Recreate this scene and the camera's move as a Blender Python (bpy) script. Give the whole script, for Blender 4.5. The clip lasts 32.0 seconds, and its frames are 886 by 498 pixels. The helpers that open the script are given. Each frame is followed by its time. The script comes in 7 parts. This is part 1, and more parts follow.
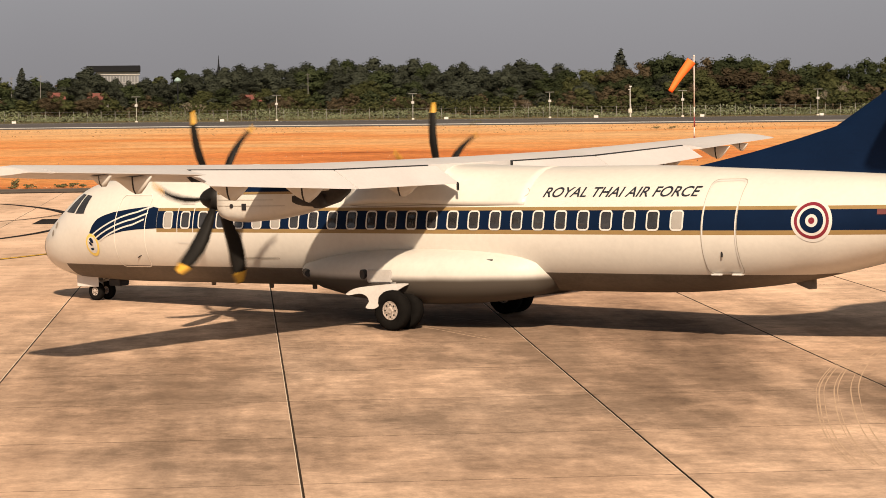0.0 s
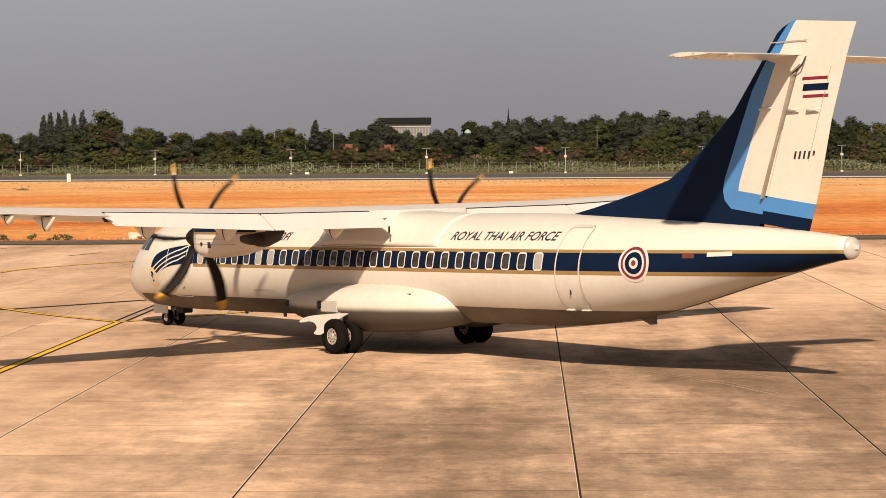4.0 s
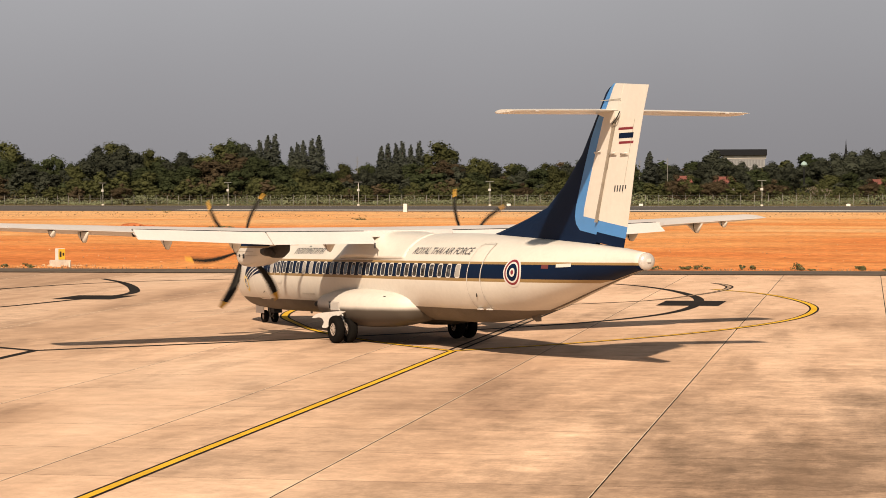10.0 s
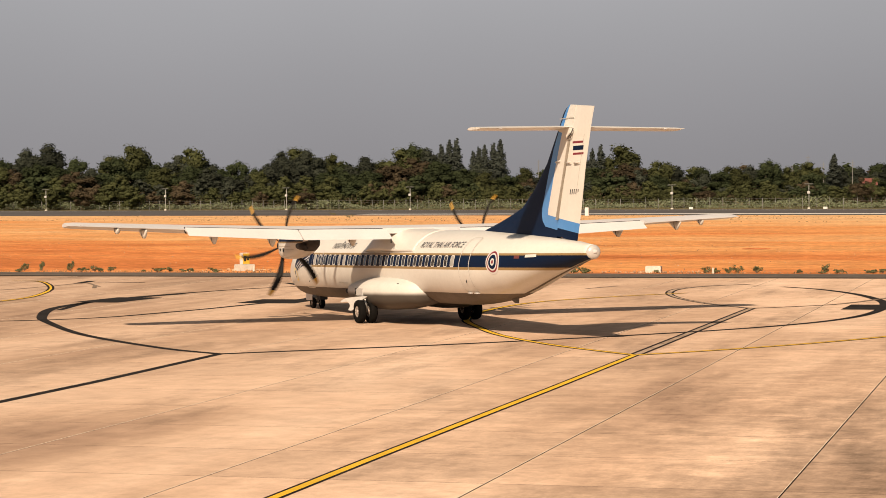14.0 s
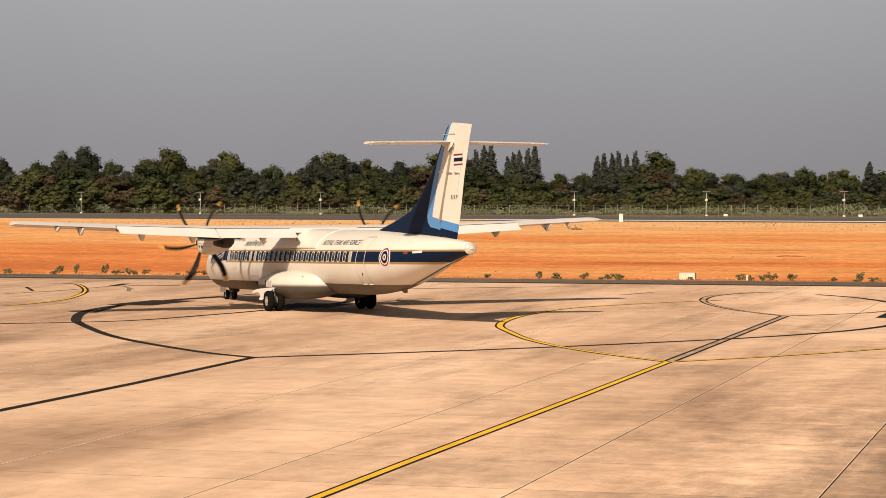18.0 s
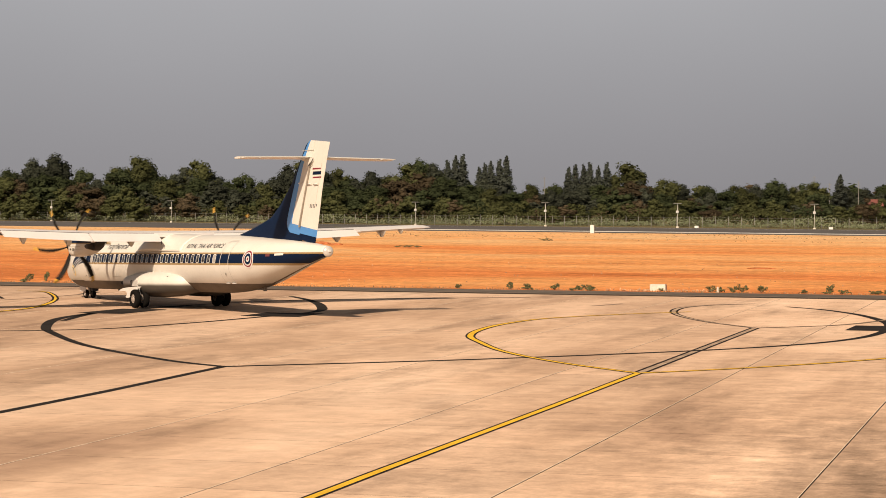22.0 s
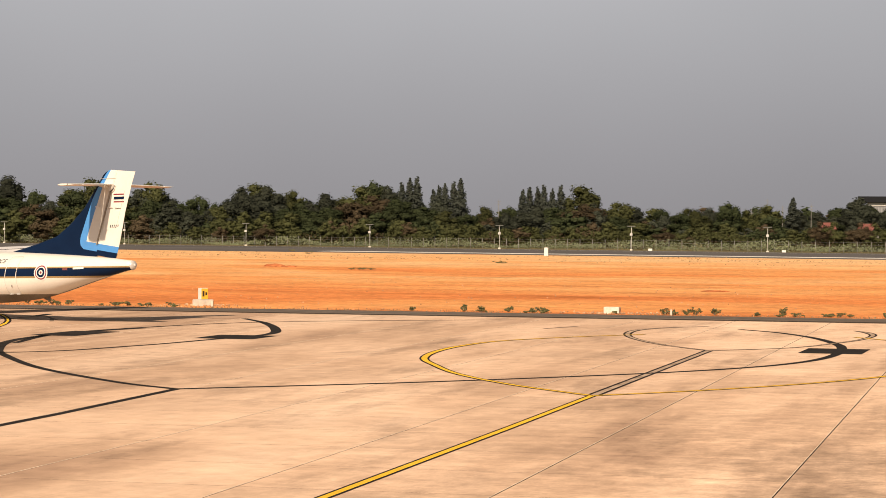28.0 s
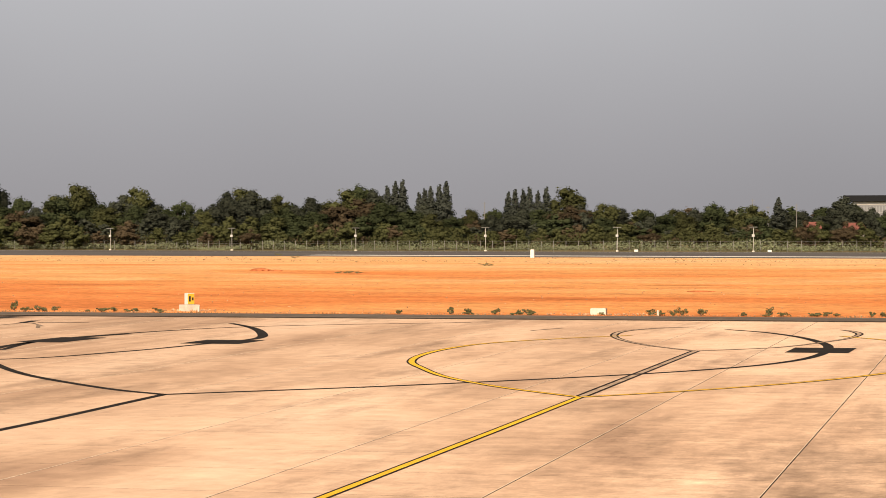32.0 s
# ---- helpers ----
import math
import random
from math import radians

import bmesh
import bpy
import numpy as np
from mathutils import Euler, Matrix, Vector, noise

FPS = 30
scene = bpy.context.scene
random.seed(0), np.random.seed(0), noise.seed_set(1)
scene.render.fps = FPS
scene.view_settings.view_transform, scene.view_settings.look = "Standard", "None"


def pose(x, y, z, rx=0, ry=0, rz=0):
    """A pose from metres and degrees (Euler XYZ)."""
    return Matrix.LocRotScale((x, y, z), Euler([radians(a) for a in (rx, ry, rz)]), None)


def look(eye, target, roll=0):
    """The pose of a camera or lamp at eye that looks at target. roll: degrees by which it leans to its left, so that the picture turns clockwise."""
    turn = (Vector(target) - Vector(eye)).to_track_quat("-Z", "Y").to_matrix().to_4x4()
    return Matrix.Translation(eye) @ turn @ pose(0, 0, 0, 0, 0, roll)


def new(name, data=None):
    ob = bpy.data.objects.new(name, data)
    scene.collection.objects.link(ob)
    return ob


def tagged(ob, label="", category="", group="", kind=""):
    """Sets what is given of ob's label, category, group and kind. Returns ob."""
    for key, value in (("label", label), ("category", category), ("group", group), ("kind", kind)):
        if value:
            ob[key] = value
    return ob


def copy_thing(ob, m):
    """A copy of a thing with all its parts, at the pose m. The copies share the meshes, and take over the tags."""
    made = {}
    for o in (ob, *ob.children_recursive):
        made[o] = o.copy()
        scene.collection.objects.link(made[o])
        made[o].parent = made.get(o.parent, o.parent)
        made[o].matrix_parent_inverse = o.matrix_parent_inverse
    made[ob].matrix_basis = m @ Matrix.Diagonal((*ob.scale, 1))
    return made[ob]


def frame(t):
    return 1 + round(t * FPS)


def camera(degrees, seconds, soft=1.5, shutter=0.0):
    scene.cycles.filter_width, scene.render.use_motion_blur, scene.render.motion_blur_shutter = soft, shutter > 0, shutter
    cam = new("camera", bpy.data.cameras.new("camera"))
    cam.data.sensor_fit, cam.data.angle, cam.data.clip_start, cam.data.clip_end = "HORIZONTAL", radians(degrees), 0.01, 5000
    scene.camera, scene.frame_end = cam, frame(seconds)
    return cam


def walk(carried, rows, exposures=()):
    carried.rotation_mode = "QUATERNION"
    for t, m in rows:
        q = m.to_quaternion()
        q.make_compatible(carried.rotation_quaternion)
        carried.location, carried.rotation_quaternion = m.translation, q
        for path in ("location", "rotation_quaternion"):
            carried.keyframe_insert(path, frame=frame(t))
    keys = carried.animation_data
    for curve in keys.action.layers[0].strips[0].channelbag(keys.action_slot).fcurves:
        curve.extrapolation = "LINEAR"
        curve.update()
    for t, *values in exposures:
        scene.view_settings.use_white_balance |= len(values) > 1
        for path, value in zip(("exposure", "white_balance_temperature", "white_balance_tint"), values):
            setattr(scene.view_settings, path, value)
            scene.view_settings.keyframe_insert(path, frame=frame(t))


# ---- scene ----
cam = camera(21.92, 32.0, soft=0.6, shutter=0.1)
EYE_HEIGHT = 5.0
# seconds and the camera's turn about x, y and z; it pans on one spot above the apron
CAMERA_ROWS = [
    (0.0, 86.097, 0.669, -0.046), (0.5, 86.200, 0.773, 1.062), (1.0, 86.317, 0.838, 2.203), (1.5, 86.477, 0.826, 3.329),
    (2.0, 86.686, 0.626, 4.340), (2.5, 86.911, 0.508, 5.190), (3.0, 87.110, 0.426, 5.880), (3.5, 87.303, 0.471, 6.512),
    (5.5, 87.812, 0.208, 9.271), (6.0, 87.876, 0.186, 9.965), (6.5, 87.932, 0.220, 10.659), (7.0, 87.974, 0.289, 11.417),
    (7.5, 88.021, 0.221, 12.189), (8.0, 88.102, 0.122, 12.808), (8.5, 88.203, 0.104, 13.392), (9.0, 88.273, 0.092, 14.089),
    (9.5, 88.312, 0.136, 14.803), (10.0, 88.307, 0.211, 15.515), (10.5, 88.290, 0.347, 16.168), (11.0, 88.285, 0.436, 16.766),
    (11.5, 88.302, 0.439, 17.330), (12.0, 88.355, 0.317, 17.866), (12.5, 88.426, 0.367, 18.413), (13.0, 88.465, 0.435, 18.990),
    (13.5, 88.457, 0.387, 19.555), (14.0, 88.431, 0.445, 20.055), (14.5, 88.426, 0.399, 20.470), (15.0, 88.449, 0.388, 20.729),
    (15.5, 88.508, 0.248, 20.809), (17.5, 88.585, 0.011, 20.943), (18.0, 88.564, 0.059, 20.914), (18.5, 88.550, 0.115, 20.858),
    (19.0, 88.561, 0.110, 20.797), (19.5, 88.610, -0.010, 20.731), (20.0, 88.671, -0.195, 20.643), (20.5, 88.729, -0.245, 20.548),
    (21.0, 88.775, -0.279, 20.454), (21.5, 88.799, -0.293, 20.326), (22.0, 88.820, -0.299, 20.198), (22.5, 88.851, -0.419, 20.095),
    (23.0, 88.905, -0.420, 20.031), (23.5, 88.964, -0.429, 19.979), (24.0, 89.039, -0.473, 19.870), (24.5, 89.102, -0.544, 19.737),
    (25.0, 89.174, -0.589, 19.571), (25.5, 89.220, -0.657, 19.418), (26.0, 89.230, -0.675, 19.303), (26.5, 89.241, -0.668, 19.225),
    (28.5, 89.473, -0.271, 19.043), (29.0, 89.564, -0.156, 19.061), (29.5, 89.630, -0.134, 19.045), (30.0, 89.659, -0.178, 18.976),
    (30.5, 89.648, -0.094, 18.893), (31.0, 89.608, -0.010, 18.825), (31.5, 89.539, 0.004, 18.760), (32.0, 89.460, 0.130, 18.697),
]
walk(cam, [(t, pose(0, 0, EYE_HEIGHT, rx, ry, rz)) for t, rx, ry, rz in CAMERA_ROWS],
     exposures=[(0.0, 0.48), (6.0, 0.50), (13.0, 0.49), (20.0, 0.48), (26.0, 0.55), (29.0, 0.65), (32.0, 0.71)])

# ---- world and sun ----
SUN_AZIMUTH, SUN_HEIGHT = 176.0, 36.0        # degrees, clockwise from +y
world = bpy.data.worlds.new("sky")
scene.world = world
world.use_nodes = True
wt = world.node_tree
wt.nodes.clear()
sky = wt.nodes.new("ShaderNodeTexSky")
sky.sky_type = "NISHITA"
sky.sun_disc = False
sky.sun_elevation = radians(SUN_HEIGHT)
sky.sun_rotation = radians(SUN_AZIMUTH)
sky.air_density, sky.dust_density, sky.ozone_density = 1.6, 7.0, 1.0
grey = wt.nodes.new("ShaderNodeHueSaturation")
grey.inputs["Saturation"].default_value = 0.10
flat = wt.nodes.new("ShaderNodeMixRGB")          # thick even haze over the clear-sky light
flat.inputs["Fac"].default_value = 0.80
way = wt.nodes.new("ShaderNodeTexCoord")
split = wt.nodes.new("ShaderNodeSeparateXYZ")
lift = wt.nodes.new("ShaderNodeValToRGB")       # the haze is dimmest low over the land and pales upward
lift.color_ramp.elements[0].position, lift.color_ramp.elements[1].position = 0.0, 0.11
lift.color_ramp.elements[0].color, lift.color_ramp.elements[1].color = (0.78, 0.750, 0.782, 1), (1.03, 1.025, 1.08, 1)
for place, tone in ((0.20, 0.56), (0.40, 0.24), (0.70, 0.12), (1.0, 0.10)):      # and dims again toward the clearer zenith
    e = lift.color_ramp.elements.new(place)
    e.color = (tone, tone, tone * 1.04, 1)
veil = wt.nodes.new("ShaderNodeTexNoise")
veil.inputs["Scale"].default_value, veil.inputs["Detail"].default_value = 3.0, 3.0
veil_range = wt.nodes.new("ShaderNodeMapRange")
veil_range.inputs["From Min"].default_value, veil_range.inputs["From Max"].default_value = 0.3, 0.7
veil_range.inputs["To Min"].default_value, veil_range.inputs["To Max"].default_value = 2.75, 3.25
haze = wt.nodes.new("ShaderNodeVectorMath")
haze.operation = "SCALE"
wt.links.new(way.outputs["Generated"], split.inputs[0])
wt.links.new(way.outputs["Generated"], veil.inputs["Vector"])
wt.links.new(veil.outputs["Fac"], veil_range.inputs["Value"])
wt.links.new(split.outputs["Z"], lift.inputs[0])
wt.links.new(lift.outputs[0], haze.inputs[0])
wt.links.new(veil_range.outputs[0], haze.inputs["Scale"])
wt.links.new(haze.outputs[0], flat.inputs["Color2"])
back = wt.nodes.new("ShaderNodeBackground")
back.inputs["Strength"].default_value = 0.10
out = wt.nodes.new("ShaderNodeOutputWorld")
wt.links.new(sky.outputs[0], grey.inputs["Color"])
wt.links.new(grey.outputs[0], flat.inputs["Color1"])
wt.links.new(flat.outputs[0], back.inputs["Color"])
wt.links.new(back.outputs[0], out.inputs["Surface"])

sun_data = bpy.data.lights.new("sun", "SUN")
sun_data.energy, sun_data.angle, sun_data.color = 5.0, radians(1.3), (1.0, 0.79, 0.585)
sun = new("sun", sun_data)
az, el = radians(SUN_AZIMUTH), radians(SUN_HEIGHT)
sun.matrix_world = look((60 * math.sin(az), 60 * math.cos(az), 60 * math.tan(el)), (0, 0, 0))


# ---- materials ----
def material(name, colour, rough=0.6, metal=0.0, spread=0.12, scale=3.0, fine=40.0, bump=0.0, tint=None, stretch=(1, 1, 1),
             island=0.0, obj=0.0, coat=0.0, spec=0.5, coords="Object", through_leaf=0.0):
    """A surface with broad and fine variation of its colour, some relief, and a difference from piece to piece."""
    m = bpy.data.materials.new(name)
    m.use_nodes = True
    t = m.node_tree
    bsdf = t.nodes["Principled BSDF"]
    bsdf.inputs["Roughness"].default_value, bsdf.inputs["Metallic"].default_value = rough, metal
    bsdf.inputs["Specular IOR Level"].default_value = spec
    bsdf.inputs["Coat Weight"].default_value = coat
    bsdf.inputs["Coat Roughness"].default_value = 0.08

    def node(kind, **values):
        n = t.nodes.new(kind)
        for k, v in values.items():
            n.inputs[k].default_value = v
        return n

    tc = node("ShaderNodeTexCoord")
    mp = node("ShaderNodeMapping", Scale=stretch)
    geo = node("ShaderNodeNewGeometry")
    t.links.new(geo.outputs["Position"] if coords == "World" else tc.outputs["Object"], mp.inputs["Vector"])
    broad = node("ShaderNodeTexNoise", Scale=scale, Detail=6.0, Roughness=0.62)
    small = node("ShaderNodeTexNoise", Scale=fine, Detail=4.0, Roughness=0.6)
    t.links.new(mp.outputs[0], broad.inputs["Vector"])
    t.links.new(mp.outputs[0], small.inputs["Vector"])
    two = [colour[i] * (1 - spread) for i in range(3)]
    one = [min(1, colour[i] * (1 + spread)) for i in range(3)] if tint is None else list(tint)
    ramp = t.nodes.new("ShaderNodeValToRGB")
    ramp.color_ramp.elements[0].position, ramp.color_ramp.elements[1].position = 0.32, 0.68
    ramp.color_ramp.elements[0].color, ramp.color_ramp.elements[1].color = (*two, 1), (*one, 1)
    t.links.new(broad.outputs["Fac"], ramp.inputs[0])
    grain = node("ShaderNodeMapRange")
    grain.inputs["From Min"].default_value, grain.inputs["From Max"].default_value = 0.3, 0.7
    grain.inputs["To Min"].default_value, grain.inputs["To Max"].default_value = 1 - spread * 0.7, 1 + spread * 0.7
    t.links.new(small.outputs["Fac"], grain.inputs["Value"])
    last = grain.outputs[0]
    for amount, piece in ((island, True), (obj, False)):
        if not amount:
            continue
        source = geo.outputs["Random Per Island"] if piece else node("ShaderNodeObjectInfo").outputs["Random"]
        shift = node("ShaderNodeMapRange")
        shift.inputs["To Min"].default_value, shift.inputs["To Max"].default_value = 1 - amount, 1 + amount
        t.links.new(source, shift.inputs["Value"])
        mul = t.nodes.new("ShaderNodeMath")
        mul.operation = "MULTIPLY"
        t.links.new(last, mul.inputs[0])
        t.links.new(shift.outputs[0], mul.inputs[1])
        last = mul.outputs[0]
    mix = t.nodes.new("ShaderNodeVectorMath")
    mix.operation = "SCALE"
    t.links.new(ramp.outputs[0], mix.inputs[0])
    t.links.new(last, mix.inputs["Scale"])
    t.links.new(mix.outputs[0], bsdf.inputs["Base Color"])
    if through_leaf:
        thin = node("ShaderNodeBsdfTranslucent")
        t.links.new(mix.outputs[0], thin.inputs["Color"])
        both = node("ShaderNodeMixShader", Fac=through_leaf)
        t.links.new(bsdf.outputs[0], both.inputs[1])
        t.links.new(thin.outputs[0], both.inputs[2])
        t.links.new(both.outputs[0], t.nodes["Material Output"].inputs["Surface"])
    if bump:
        b = node("ShaderNodeBump", Strength=bump, Distance=0.02)
        t.links.new(small.outputs["Fac"], b.inputs["Height"])
        t.links.new(b.outputs[0], bsdf.inputs["Normal"])
    return m


def banded(name, stops, along, scale, detail=7.0, grain=0.2, rough=0.9, warp=0.35, bump=0.3, stains=False, piece=0.0, drift=None, mottle=None, across=None, streaks=False):
    """Ground whose colour runs in long streaks along one direction. stops: (place, colour)."""
    m = material(name, (0.5, 0.5, 0.5), rough, spec=0.06)
    t = m.node_tree
    bsdf = t.nodes["Principled BSDF"]
    geo = t.nodes.new("ShaderNodeNewGeometry")
    rot = t.nodes.new("ShaderNodeMapping")
    rot.inputs["Rotation"].default_value = (0, 0, -along)
    t.links.new(geo.outputs["Position"], rot.inputs["Vector"])
    st = t.nodes.new("ShaderNodeMapping")
    st.inputs["Scale"].default_value = scale
    t.links.new(rot.outputs[0], st.inputs["Vector"])
    n = t.nodes.new("ShaderNodeTexNoise")
    n.inputs["Scale"].default_value, n.inputs["Detail"].default_value, n.inputs["Roughness"].default_value = 1.0, detail, 0.62
    n.inputs["Distortion"].default_value = warp
    t.links.new(st.outputs[0], n.inputs["Vector"])
    ramp = t.nodes.new("ShaderNodeValToRGB")
    while len(ramp.color_ramp.elements) < len(stops):
        ramp.color_ramp.elements.new(0.5)
    for e, (p, c) in zip(ramp.color_ramp.elements, stops):
        e.position, e.color = p, (*c, 1)
    t.links.new(n.outputs["Fac"], ramp.inputs[0])
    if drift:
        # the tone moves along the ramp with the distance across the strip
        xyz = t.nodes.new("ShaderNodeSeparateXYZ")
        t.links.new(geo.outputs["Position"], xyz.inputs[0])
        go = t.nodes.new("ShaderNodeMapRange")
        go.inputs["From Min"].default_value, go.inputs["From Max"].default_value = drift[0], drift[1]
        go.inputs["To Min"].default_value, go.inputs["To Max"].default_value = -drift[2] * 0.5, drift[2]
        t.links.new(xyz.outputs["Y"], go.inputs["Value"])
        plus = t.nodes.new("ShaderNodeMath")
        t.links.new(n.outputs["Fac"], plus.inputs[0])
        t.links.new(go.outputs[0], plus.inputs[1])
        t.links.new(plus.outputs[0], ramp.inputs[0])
    g = t.nodes.new("ShaderNodeTexNoise")
    g.inputs["Scale"].default_value, g.inputs["Detail"].default_value = 1.3, 9.0
    t.links.new(geo.outputs["Position"], g.inputs["Vector"])
    mr = t.nodes.new("ShaderNodeMapRange")
    mr.inputs["From Min"].default_value, mr.inputs["From Max"].default_value = 0.3, 0.7
    mr.inputs["To Min"].default_value, mr.inputs["To Max"].default_value = 1 - grain, 1 + grain
    t.links.new(g.outputs["Fac"], mr.inputs["Value"])
    sc = t.nodes.new("ShaderNodeVectorMath")
    sc.operation = "SCALE"
    t.links.new(ramp.outputs[0], sc.inputs[0])
    t.links.new(mr.outputs[0], sc.inputs["Scale"])
    last = sc.outputs[0]
    if piece:
        info = t.nodes.new("ShaderNodeObjectInfo")
        each = t.nodes.new("ShaderNodeMapRange")
        each.inputs["To Min"].default_value, each.inputs["To Max"].default_value = 1 - piece, 1 + piece
        t.links.new(info.outputs["Random"], each.inputs["Value"])
        sc0 = t.nodes.new("ShaderNodeVectorMath")
        sc0.operation = "SCALE"
        t.links.new(last, sc0.inputs[0])
        t.links.new(each.outputs[0], sc0.inputs["Scale"])
        last = sc0.outputs[0]
    if stains:
        # dark oily streaks, thickest on the parking stand nearest the terminal
        st2 = t.nodes.new("ShaderNodeMapping")
        st2.inputs["Location"].default_value = (3.7, 1.9, 0.0)
        st2.inputs["Scale"].default_value = (0.34, 0.070, 0.1)
        t.links.new(rot.outputs[0], st2.inputs["Vector"])
        n2 = t.nodes.new("ShaderNodeTexNoise")
        n2.inputs["Scale"].default_value, n2.inputs["Detail"].default_value, n2.inputs["Roughness"].default_value = 1.0, 8.0, 0.65
        t.links.new(st2.outputs[0], n2.inputs["Vector"])
        spot = t.nodes.new("ShaderNodeMapping")
        spot.inputs["Location"].default_value, spot.inputs["Scale"].default_value = (-4.6 / 12, -42.0 / 21, 0), (1 / 12, 1 / 21, 0)
        t.links.new(rot.outputs[0], spot.inputs["Vector"])
        far = t.nodes.new("ShaderNodeVectorMath")
        far.operation = "LENGTH"
        t.links.new(spot.outputs[0], far.inputs[0])
        near = t.nodes.new("ShaderNodeMapRange")
        near.inputs["From Min"].default_value, near.inputs["From Max"].default_value = 1.1, 0.3
        near.inputs["To Min"].default_value, near.inputs["To Max"].default_value = -0.05, 0.16
        t.links.new(far.outputs["Value"], near.inputs["Value"])
        add = t.nodes.new("ShaderNodeMath")
        t.links.new(n2.outputs["Fac"], add.inputs[0])
        t.links.new(near.outputs[0], add.inputs[1])
        dark = t.nodes.new("ShaderNodeMapRange")
        dark.inputs["From Min"].default_value, dark.inputs["From Max"].default_value = 0.47, 0.70
        dark.inputs["To Min"].default_value, dark.inputs["To Max"].default_value = 1.06, 0.50
        rag = t.nodes.new("ShaderNodeTexNoise")
        rag.inputs["Scale"].default_value, rag.inputs["Detail"].default_value, rag.inputs["Roughness"].default_value = 0.9, 12.0, 0.85
        t.links.new(geo.outputs["Position"], rag.inputs["Vector"])
        rough_add = t.nodes.new("ShaderNodeMath")
        rough_add.operation = "MULTIPLY_ADD"
        rough_add.inputs[1].default_value = 0.42
        t.links.new(rag.outputs["Fac"], rough_add.inputs[0])
        t.links.new(add.outputs[0], rough_add.inputs[2])
        shift_back = t.nodes.new("ShaderNodeMath")
        shift_back.operation = "SUBTRACT"
        shift_back.inputs[1].default_value = 0.21
        t.links.new(rough_add.outputs[0], shift_back.inputs[0])
        t.links.new(shift_back.outputs[0], dark.inputs["Value"])
        sc2 = t.nodes.new("ShaderNodeVectorMath")
        sc2.operation = "SCALE"
        t.links.new(last, sc2.inputs[0])
        t.links.new(dark.outputs[0], sc2.inputs["Scale"])
        last = sc2.outputs[0]
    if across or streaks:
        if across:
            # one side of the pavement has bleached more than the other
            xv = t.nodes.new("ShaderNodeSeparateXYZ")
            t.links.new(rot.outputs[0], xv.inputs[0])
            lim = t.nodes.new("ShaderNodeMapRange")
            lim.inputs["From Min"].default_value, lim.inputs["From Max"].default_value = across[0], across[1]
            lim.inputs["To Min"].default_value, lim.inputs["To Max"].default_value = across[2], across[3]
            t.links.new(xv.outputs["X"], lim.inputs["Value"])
        else:
            # thin dark ridges and wheel ruts
            sm = t.nodes.new("ShaderNodeMapping")
            sm.inputs["Scale"].default_value = (0.045, 0.16, 0.1)
            t.links.new(rot.outputs[0], sm.inputs["Vector"])
            ns = t.nodes.new("ShaderNodeTexNoise")
            ns.inputs["Scale"].default_value, ns.inputs["Detail"].default_value, ns.inputs["Roughness"].default_value = 1.0, 9.0, 0.7
            t.links.new(sm.outputs[0], ns.inputs["Vector"])
            lim = t.nodes.new("ShaderNodeMapRange")
            lim.inputs["From Min"].default_value, lim.inputs["From Max"].default_value = 0.57, 0.70
            lim.inputs["To Min"].default_value, lim.inputs["To Max"].default_value = 1.0, 0.55
            t.links.new(ns.outputs["Fac"], lim.inputs["Value"])
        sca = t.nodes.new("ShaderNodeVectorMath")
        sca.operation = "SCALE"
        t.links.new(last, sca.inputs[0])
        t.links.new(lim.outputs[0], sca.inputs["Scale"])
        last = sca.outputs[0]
    for size, ragged, low, high in mottle or ():
        # crisp patches and specks of wear
        nm = t.nodes.new("ShaderNodeTexNoise")
        nm.inputs["Scale"].default_value, nm.inputs["Detail"].default_value, nm.inputs["Roughness"].default_value = size, 12.0, ragged
        t.links.new(geo.outputs["Position"], nm.inputs["Vector"])
        lim = t.nodes.new("ShaderNodeMapRange")
        lim.inputs["From Min"].default_value, lim.inputs["From Max"].default_value = 0.38, 0.62
        lim.inputs["To Min"].default_value, lim.inputs["To Max"].default_value = low, high
        t.links.new(nm.outputs["Fac"], lim.inputs["Value"])
        scm = t.nodes.new("ShaderNodeVectorMath")
        scm.operation = "SCALE"
        t.links.new(last, scm.inputs[0])
        amount = lim.outputs[0]
        if stains:
            # wear is strong on the used stand and faint on the bleached slabs beyond
            used = t.nodes.new("ShaderNodeMapRange")
            used.inputs["From Min"].default_value, used.inputs["From Max"].default_value = 0.6, 1.8
            used.inputs["To Min"].default_value, used.inputs["To Max"].default_value = 1.0, 0.32
            t.links.new(far.outputs["Value"], used.inputs["Value"])
            off = t.nodes.new("ShaderNodeMath")
            off.operation = "SUBTRACT"
            off.inputs[1].default_value = 1.0
            t.links.new(amount, off.inputs[0])
            on = t.nodes.new("ShaderNodeMath")
            on.operation = "MULTIPLY_ADD"
            on.inputs[2].default_value = 1.0
            t.links.new(off.outputs[0], on.inputs[0])
            t.links.new(used.outputs[0], on.inputs[1])
            amount = on.outputs[0]
        t.links.new(amount, scm.inputs["Scale"])
        last = scm.outputs[0]
    t.links.new(last, bsdf.inputs["Base Color"])
    b = t.nodes.new("ShaderNodeBump")
    b.inputs["Strength"].default_value, b.inputs["Distance"].default_value = bump, 0.05
    t.links.new(g.outputs["Fac"], b.inputs["Height"])
    t.links.new(b.outputs[0], bsdf.inputs["Normal"])
    return m


